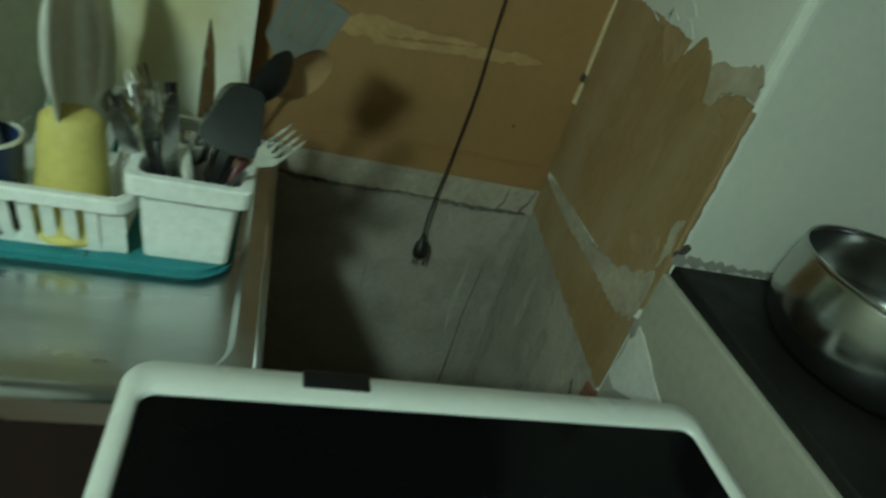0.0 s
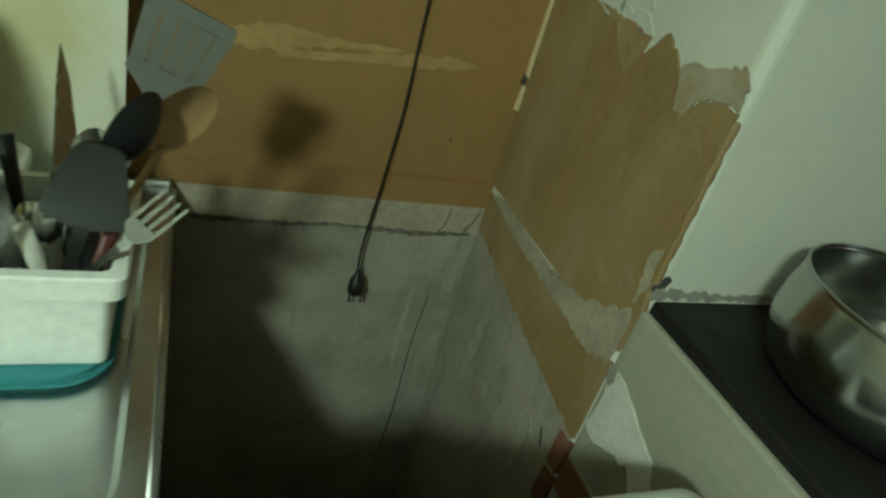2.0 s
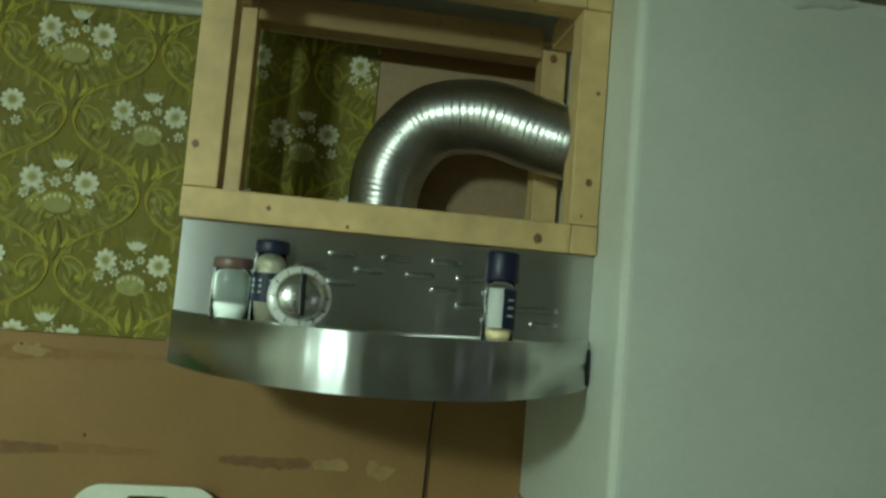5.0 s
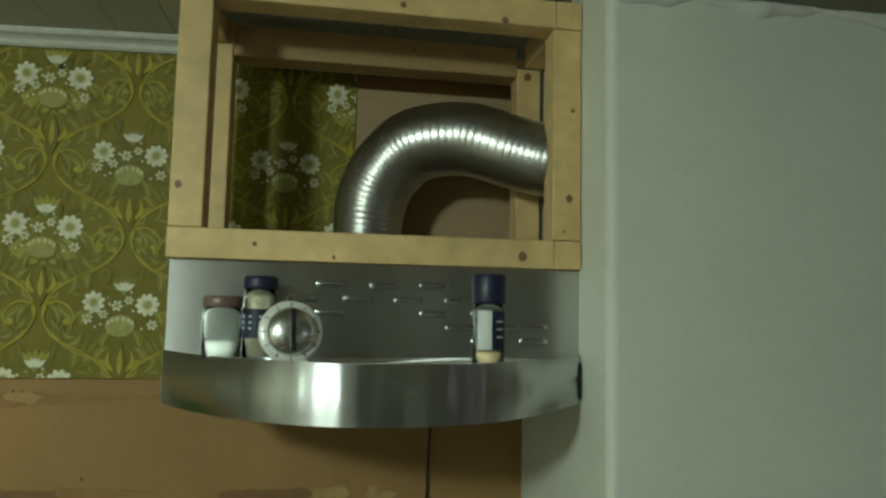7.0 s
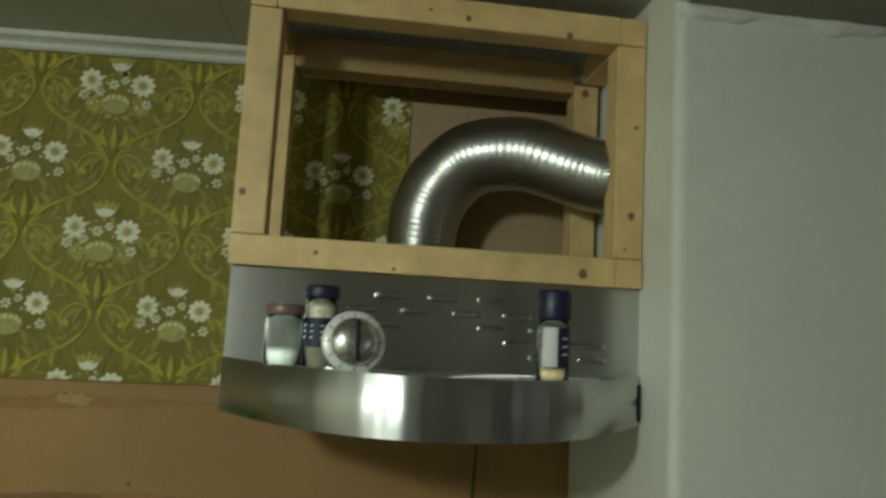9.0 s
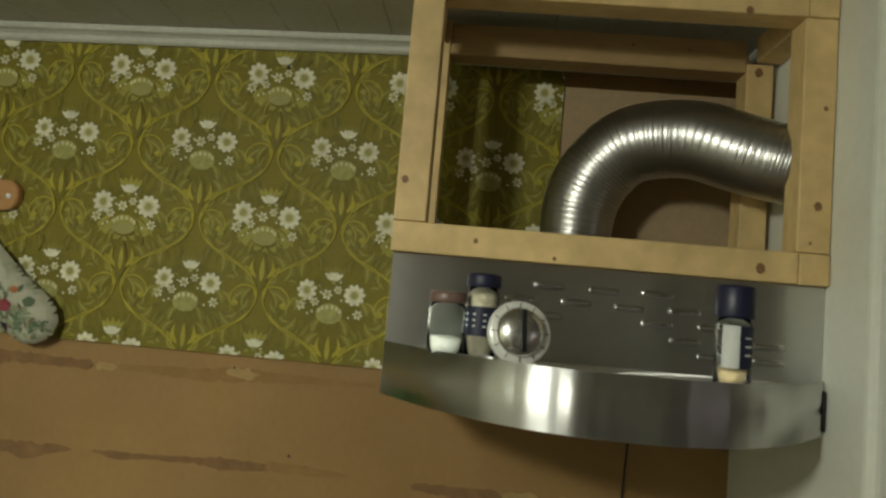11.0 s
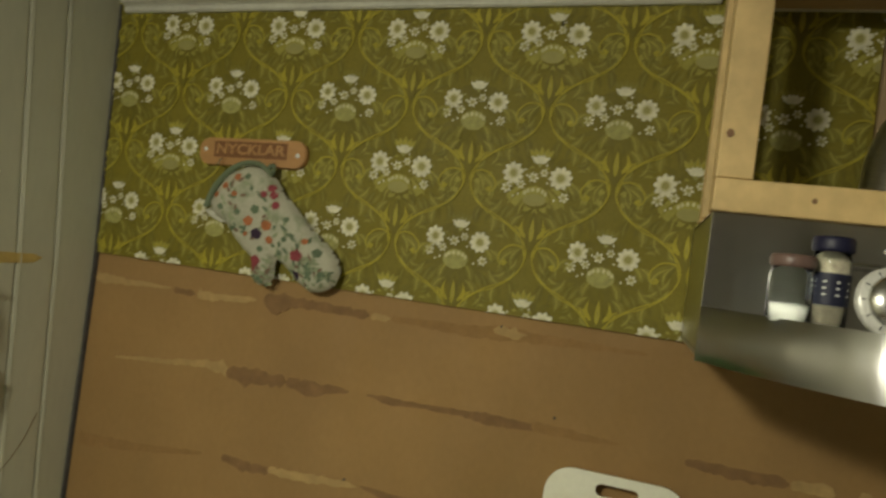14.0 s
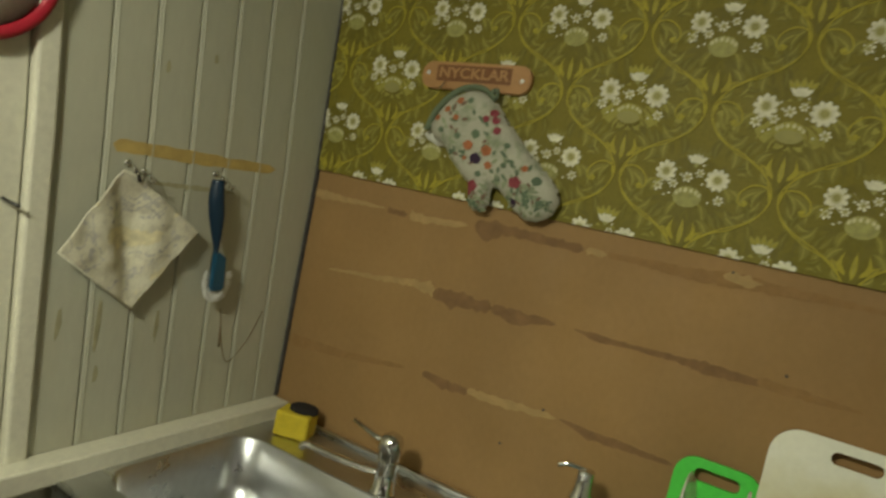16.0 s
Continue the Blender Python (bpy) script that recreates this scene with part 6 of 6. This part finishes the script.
def puffy(outline, y0, depth, mm, name, parent, label="", n=46):
    """A stuffed cloth shape: a grid inside the outline, bulging with the distance from its edge."""
    pts = [Vector((a, b)) for a, b in outline]
    x0, x1 = min(p.x for p in pts), max(p.x for p in pts)
    z0, z1 = min(p.y for p in pts), max(p.y for p in pts)
    step = max(x1 - x0, z1 - z0) / n

    def inside(q):
        r = False
        for i, p in enumerate(pts):
            o = pts[i - 1]
            if (p.y > q.y) != (o.y > q.y) and q.x < (o.x - p.x) * (q.y - p.y) / (o.y - p.y) + p.x:
                r = not r
        return r

    def dist(q):
        best, spot = 9.0, None
        for i, p in enumerate(pts):
            o = pts[i - 1]
            e = p - o
            t = max(0, min(1, (q - o).dot(e) / max(e.length_squared, 1e-12)))
            d = (o + e * t - q).length
            if d < best:
                best, spot = d, o + e * t
        return best, spot

    bm = bmesh.new()
    grid = {}
    nx, nz = int((x1 - x0) / step) + 3, int((z1 - z0) / step) + 3
    for i in range(nx):
        for j in range(nz):
            q = Vector((x0 + (i - 1) * step, z0 + (j - 1) * step))
            ins = inside(q)
            d, spot = dist(q)
            if not ins and d > step * 0.75:
                continue
            if not ins or d < step * 0.3:
                q, d = spot, 0.0
            k = min(1.0, d / 0.035)
            h = depth * math.sqrt(max(0, 1 - (1 - k) ** 2)) + 0.003 * noise.noise((q.x * 40, q.y * 40, 3)) * k + 0.002 * noise.noise((q.x * 110, q.y * 110, 7)) * k
            grid[i, j] = (bm.verts.new((q.x, y0 - h - 0.001, q.y)), bm.verts.new((q.x, y0 + 0.15 * h * 0, q.y)))
    for i, j in list(grid):
        if all((i + a, j + b) in grid for a, b in ((1, 0), (1, 1), (0, 1))):
            c = [grid[i, j], grid[i + 1, j], grid[i + 1, j + 1], grid[i, j + 1]]
            for s in (0, 1):
                bm.faces.new([v[s] for v in (c if s == 0 else c[::-1])]).smooth = True
    rim = [e for e in bm.edges if len(e.link_faces) == 1]
    bmesh.ops.remove_doubles(bm, verts=bm.verts, dist=0.0009)
    front = [v.co.copy() for v in bm.verts]
    ob = part(name, bm, mm, parent, label)

    def at(a, b):
        near = min((v for v in front), key=lambda v: (v.x - a) ** 2 + (v.z - b) ** 2 + (0.0 if v.y < y0 - 0.0005 else 1e-4))
        return near.y
    return ob, at


cloth, lie = puffy([on_mitt(u, v) for u, v in MITT_OUTLINE], 0.970, 0.024, MITT, "glove", mitt)
edge_pts = [on_mitt(u, v) for u, v in ((325, 395), (352, 330), (385, 280), (440, 225), (500, 196), (560, 200), (606, 240))]
part("binding", tube(curve_pts([(a, 0.955, b) for a, b in edge_pts], 6), 0.0068, 10, flat=0.6), MITT_EDGE, mitt, "grey-green cloth binding")
part("loop", tube(curve_pts([(on_mitt(606, 240)[0], 0.960, on_mitt(606, 240)[1]), (on_mitt(612, 200)[0], 0.958, on_mitt(612, 200)[1]), (-0.855, 0.9565, 1.712), (on_mitt(600, 200)[0], 0.954, on_mitt(600, 200)[1]), (on_mitt(590, 235)[0], 0.957, on_mitt(590, 235)[1])], 5), 0.0035, 8), MITT_EDGE, mitt)
inner_o = [(330, 372), (360, 300), (385, 235), (412, 205), (425, 225), (400, 290), (370, 360), (400, 450), (350, 455), (300, 430), (285, 405)]
puffy([on_mitt(u, v) for u, v in inner_o], 0.984, 0.010, mat("white_lining", (0.62, 0.62, 0.54), 0.9, var=0.05, bump=0.3, bscale=200), "lining", mitt, "white quilted lining", 30)
for u, v, r, mm in ((610, 300, 17, BERRY), (583, 328, 15, BERRY), (620, 330, 17, BERRY), (627, 373, 17, BERRY), (515, 445, 22, ORNG), (590, 460, 23, ORNG), (598, 520, 17, ORNG), (502, 500, 11, ORNG), (547, 498, 25, PLUM),
                    (422, 298, 15, ORNG), (380, 338, 14, ORNG), (460, 332, 14, ORNG), (475, 258, 16, ORNG), (705, 575, 26, BERRY), (535, 612, 26, BERRY), (520, 640, 18, BERRY), (660, 512, 13, LEAFP), (635, 570, 12, LEAFP),
                    (470, 410, 15, LEAFP), (400, 390, 14, LEAFP), (545, 395, 20, LEAFP), (520, 255, 14, LEAFP), (750, 640, 18, LEAFP), (785, 560, 20, LEAFP), (690, 660, 22, PLUM), (540, 690, 22, LEAFP), (800, 650, 18, LEAFP), (740, 515, 14, ORNG), (670, 430, 13, LEAFP), (440, 480, 14, LEAFP), (560, 560, 14, LEAFP)):
    a, b = on_mitt(u, v)
    bm = bmesh.new()
    rr = r * 0.00049
    n = 16
    ring = []
    for k in range(n):
        f = 1 + 0.10 * math.sin(k * 1.9 + u)
        pa, pb = a + rr * f * math.cos(2 * math.pi * k / n), b + 0.9 * rr * f * math.sin(2 * math.pi * k / n)
        ring.append(bm.verts.new((pa, lie(pa, pb) - 0.0016, pb)))
    mid_ = bm.verts.new((a, lie(a, b) - 0.0018, b))
    for k in range(n):
        bm.faces.new((ring[k], ring[(k + 1) % n], mid_)).smooth = True
    part("printed_spot", bm, mm, mitt)

lr = random.Random(11)
for k in range(150):
    u, v = lr.choice(((700, 640), (770, 650), (790, 660), (720, 680), (760, 690), (535, 690), (550, 670), (800, 620), (740, 600), (535, 670), (430, 380), (480, 300), (560, 330), (520, 400), (600, 400), (660, 480), (560, 500), (620, 560), (700, 620), (760, 620), (720, 540), (480, 460), (540, 640)))
    u, v, ang, ln_ = u + lr.uniform(-45, 45), v + lr.uniform(-40, 40), lr.uniform(0, 6.28), lr.uniform(0.010, 0.024)
    a, b = on_mitt(u, v)
    y_ = lie(a, b)
    if y_ > 0.962:
        continue
    bm = bmesh.new()
    up_, dn_ = [], []
    for t in (0, 0.25, 0.5, 0.75, 1.0):
        ca, cb, w_ = a + ln_ * (t - 0.5) * math.cos(ang), b + ln_ * (t - 0.5) * math.sin(ang), 0.0036 * math.sin(math.pi * t)
        for lst, s in ((up_, 1), (dn_, -1)):
            pa, pb = ca - s * w_ * math.sin(ang), cb + s * w_ * math.cos(ang)
            lst.append(bm.verts.new((pa, lie(pa, pb) - 0.0013, pb)))
    for q in range(4):
        bm.faces.new((up_[q], up_[q + 1], dn_[q + 1], dn_[q])).smooth = True
    part("printed_leaf", bm, (SAGE, LEAFP, SAGE, TAUPE, LEAFP, SAGE)[k % 6], mitt)

# tea towel, brush and hooks on the boarded wall
TOWEL = mat("beige_linen_potholder", (0.66, 0.63, 0.48), 0.9, var=0.08, scale=14, fine=0.12, fscale=260, bump=0.4, bscale=240, stain=(0.33, 0.30, 0.24), stain_scale=28, stain_amt=0.6)


def wall_hook(y, z):
    h = thing("wall_hook", (LEFT_X, y, z), "small chrome screw hook on the boarded wall", "hook", "hooks on the boards")
    part("stem", tube(curve_pts([(LEFT_X - 0.001, y, z), (LEFT_X + 0.014, y, z), (LEFT_X + 0.022, y, z - 0.006), (LEFT_X + 0.022, y, z - 0.014), (LEFT_X + 0.030, y, z - 0.016), (LEFT_X + 0.034, y, z - 0.008)], 5), 0.0018, 8), CHROME, h)
    part("rosette", lathe([(0.0065, 0), (0.005, 0.003), (0, 0.004)], Matrix.Translation((LEFT_X, y, z)) @ Matrix.Rotation(radians(90), 4, "Y"), 14), CHROME, h)


for y, z in ((0.512, 1.442), (0.545, 1.430), (0.702, 1.445), (0.722, 1.436)):
    wall_hook(y, z)
towel = thing("cloth_potholder", (LEFT_X + 0.02, 0.55, 1.19), "beige patterned cloth hanging by two corners from hooks", "cloth")
bm = bmesh.new()
n = 72
A, B, C, D = Vector((0.494, 1.432)), Vector((0.400, 1.288)), Vector((0.548, 1.184)), Vector((0.660, 1.332))
A2 = Vector((0.528, 1.420))
rows_ = []
for i in range(n + 1):
    row = []
    for j in range(n + 1):
        u, v = i / n, j / n
        # two cloth edges fall from the hooks to the side corners, and meet in the low corner
        p = (1 - u) * (1 - v) * (A * (1 - 0.0) if u >= v else A2) + u * (1 - v) * B + u * v * C + (1 - u) * v * D
        if u < v:
            p = (1 - u) * (1 - v) * A2 + u * (1 - v) * B + u * v * C + (1 - u) * v * D
        s = (u - v)
        drop = (u + v) / 2
        fold = 0.016 * math.exp(-(s * 5) ** 2) * math.sin(math.pi * min(1, drop * 1.05)) * 1.2
        fold += 0.0025 * math.cos(s * 11) * (1 - drop) * min(1, drop * 6) + 0.003 * noise.noise((u * 6, v * 6, 2))
        row.append(bm.verts.new((LEFT_X + 0.018 - fold + 0.014 * abs(s) * drop, p.x, p.y)))
    rows_.append(row)
for i in range(n):
    for j in range(n):
        bm.faces.new((rows_[i][j], rows_[i + 1][j], rows_[i + 1][j + 1], rows_[i][j + 1])).smooth = True
cl = part("cloth", bm, TOWEL, towel)
cl.data.materials.append(mat("grey_cloth_print", (0.47, 0.45, 0.39), 0.9, var=0.25, scale=60, fine=0.1, bump=0.4, bscale=240))
cl.data.materials.append(mat("ochre_cloth_print", (0.66, 0.60, 0.38), 0.9, var=0.25, scale=60, fine=0.1, bump=0.4, bscale=240))
for f in cl.data.polygons:
    u, v = (f.index // n) / n, (f.index % n) / n
    g = noise.noise((u * 4.5 + 3, v * 4.5, 1.5)) + 0.3 * noise.noise((u * 18, v * 18, 4))
    if abs(g - 0.22) < 0.05 or g > 0.62:
        f.material_index = 1
    elif g < -0.48:
        f.material_index = 2
md = cl.modifiers.new("thick", "SOLIDIFY")
md.thickness = 0.0028
part("hem", tube([(LEFT_X + 0.026, B.x, B.y), (LEFT_X + 0.024, (B.x + C.x) / 2, (B.y + C.y) / 2), (LEFT_X + 0.022, C.x, C.y)], 0.0022, 6), TOWEL, towel)
part("ring", tube(curve_pts([(LEFT_X + 0.02, 0.515, 1.432), (LEFT_X + 0.024, 0.519, 1.424), (LEFT_X + 0.022, 0.524, 1.414)], 4), 0.003, 6), BLACK_PL, towel)
tagged(part("cloth_behind", slab(ragged([(0.505, 1.235, 0.004), (0.525, 1.215, 0.014), (0.548, 1.205, 0.006)], rng, 0.006, 0.3), LEFT_X + 0.004, 0.004, "x"), mat("dull_teal_cloth", (0.10, 0.17, 0.15), 0.9, bump=0.3)), "corner of a dull teal cloth under the potholder", "cloth")

TEAL_BLUE = mat("petrol_blue_plastic", (0.006, 0.026, 0.050), 0.3, var=0.05, bump=0.02)
BRISTLE = mat("white_bristles", (0.86, 0.86, 0.80), 0.7, bump=0)
brush = thing("dish_brush", (LEFT_X + 0.02, 0.74, 1.19), "petrol blue dish brush with white bristles hung on a hook", "brush")
bx = LEFT_X + 0.026
part("handle", tube(curve_pts([(bx, 0.6880, 1.436), (bx + 0.002, 0.6900, 1.40), (bx + 0.004, 0.6970, 1.36), (bx + 0.004, 0.7060, 1.315), (bx + 0.002, 0.7130, 1.285)], 8), lambda t: 0.0115 + 0.0040 * math.sin(math.pi * min(1, t * 1.3)) - 0.0075 * max(0, t - 0.45) / 0.55, 12, flat=0.6), TEAL_BLUE, brush)
part("head", slab([(0.7075, 1.292), (0.7190, 1.293), (0.7370, 1.282), (0.7430, 1.222), (0.7370, 1.214), (0.7170, 1.213), (0.7110, 1.219)], bx - 0.004, 0.012, "x", bevel=0.002), mat("blue_brush_head", (0.012, 0.085, 0.15), 0.3, var=0.05, bump=0.02), brush, "blue brush head")
bm = bmesh.new()
rb_ = random.Random(3)
for k in range(25):
    # tufts fan out along both flanks and round the toe of the head
    f = k / 24
    a = radians(158 + 224 * f)
    y0, z0 = 0.7265 + 0.0145 * math.cos(a), 1.236 + 0.024 * math.sin(a)
    l = 0.0205 + 0.003 * math.sin(math.pi * f)
    for j in range(4):
        aa = a + radians(rb_.uniform(-3.0, 3.0))
        dx = rb_.uniform(0.002, 0.008)
        c, q = math.cos(aa), math.sin(aa)
        tube([(bx - 0.002, y0, z0), (bx - 0.002 + dx, y0 + c * l, z0 + q * l * 0.95)], 0.0014, 5, bm)
part("bristles", bm, BRISTLE, brush, "white nylon bristles")

clock = thing("wall_clock", (LEFT_X, 0.24, 1.66), "round white wall clock with a red rim", "clock")
RED = mat("red_plastic", (0.36, 0.015, 0.03), 0.35, bump=0)
cm = Matrix.Translation((LEFT_X - 0.0065, 0.242, 1.690)) @ Matrix.Rotation(radians(90), 4, "Y")
part("rim", lathe([(0.094, 0.0), (0.112, 0.0), (0.114, 0.012), (0.110, 0.026), (0.100, 0.028), (0.094, 0.020)], cm, 64), RED, clock, "red plastic rim")
part("face", lathe([(0, 0.010), (0.0945, 0.010), (0.0945, 0.002), (0, 0.002)], cm, 48), mat("white_clock_face", (0.70, 0.70, 0.64), 0.5, bump=0), clock)
tagged(part("nail", rod((LEFT_X - 0.004, 0.322, 1.363), (LEFT_X + 0.03, 0.330, 1.357), 0.0028), BLACK_PL), "dark nail in the boarded wall", "nail")
tagged(part("paper_nail", rod((-0.318, 0.9945, 2.036), (-0.318, 0.988, 2.022), 0.0016), BLACK_PL), "small dark nail in the wallpaper", "nail")

# ---- tap, sponge and soap at the sink ----
tap = thing("mixer_tap", (-0.872, 0.895, CZ), "chrome single-lever mixer tap", "tap")
tx, ty = -0.868, 0.868
m_ = Matrix.Translation((tx, ty, CZ))
part("body", lathe([(0, 0), (0.027, 0), (0.027, 0.006), (0.022, 0.010), (0.0195, 0.062), (0.0205, 0.070), (0.0240, 0.090), (0.0245, 0.104), (0.021, 0.116), (0.012, 0.1225), (0, 0.124)], m_, 36), CHROME, tap)
part("collar", lathe([(0.0200, 0.064), (0.0222, 0.067), (0.0206, 0.071)], m_, 36), CHROME, tap)
part("spout", tube(curve_pts([(tx - 0.012, ty - 0.006, CZ + 0.040), (tx - 0.06, ty - 0.02, CZ + 0.040), (tx - 0.12, ty - 0.035, CZ + 0.044), (tx - 0.165, ty - 0.045, CZ + 0.048), (tx - 0.178, ty - 0.049, CZ + 0.040)], 8), lambda t: 0.0068 + 0.001 * t, 14), CHROME, tap)
part("lever", tube([(tx, ty, CZ + 0.100), (tx - 0.05, ty + 0.010, CZ + 0.100), (tx - 0.112, ty + 0.025, CZ + 0.106)], lambda t: 0.007 - 0.003 * t, 10, flat=0.6), CHROME, tap)
sponge = thing("sponge_holder", (-1.15, 0.92, CZ), "yellow sponge holder with a black scrubber", "sponge holder")
YEL = mat("yellow_foam", (0.62, 0.48, 0.03), 0.8, var=0.08, scale=60, bump=0.4, bscale=200)
SM = Matrix.Translation((-1.152, 0.922, CZ)) @ Matrix.Rotation(radians(18), 4, "Z")
part("block", box(-0.040, -0.030, 0.001, 0.040, 0.030, 0.058, 0.006, m=SM), YEL, sponge)
part("scrubber", lathe([(0.030, 0), (0.030, 0.010), (0.026, 0.014), (0, 0.015)], SM @ Matrix.Translation((0.012, 0.004, 0.056)) @ Matrix.Diagonal((1.1, 0.8, 1, 1)), 28), mat("black_scouring_pad", (0.015, 0.012, 0.010), 0.9, bump=0.6, bscale=300), sponge)
soap = thing("soap_dispenser", (-0.50, 0.91, CZ), "clear soap bottle with a chrome pump", "soap dispenser")
m_ = Matrix.Translation((-0.498, 0.895, CZ - 0.0065))
sb = part("bottle", lathe([(0, 0), (0.030, 0), (0.033, 0.004), (0.033, 0.105), (0.028, 0.122), (0.014, 0.130), (0.014, 0.137), (0, 0.137)], m_, 32), glass_mat("pale_green_soap", (0.72, 0.86, 0.74), 0.05), soap)
part("pump", lathe([(0.0225, 0.132), (0.0215, 0.150), (0.0165, 0.160), (0.0145, 0.186), (0.0150, 0.190), (0.0140, 0.196), (0, 0.198)], m_, 28), CHROME, soap, "chrome pump")
part("nozzle", tube(curve_pts([(-0.498, 0.895, CZ + 0.190), (-0.528, 0.888, CZ + 0.192), (-0.545, 0.884, CZ + 0.186)], 5), 0.0042, 10), CHROME, soap)
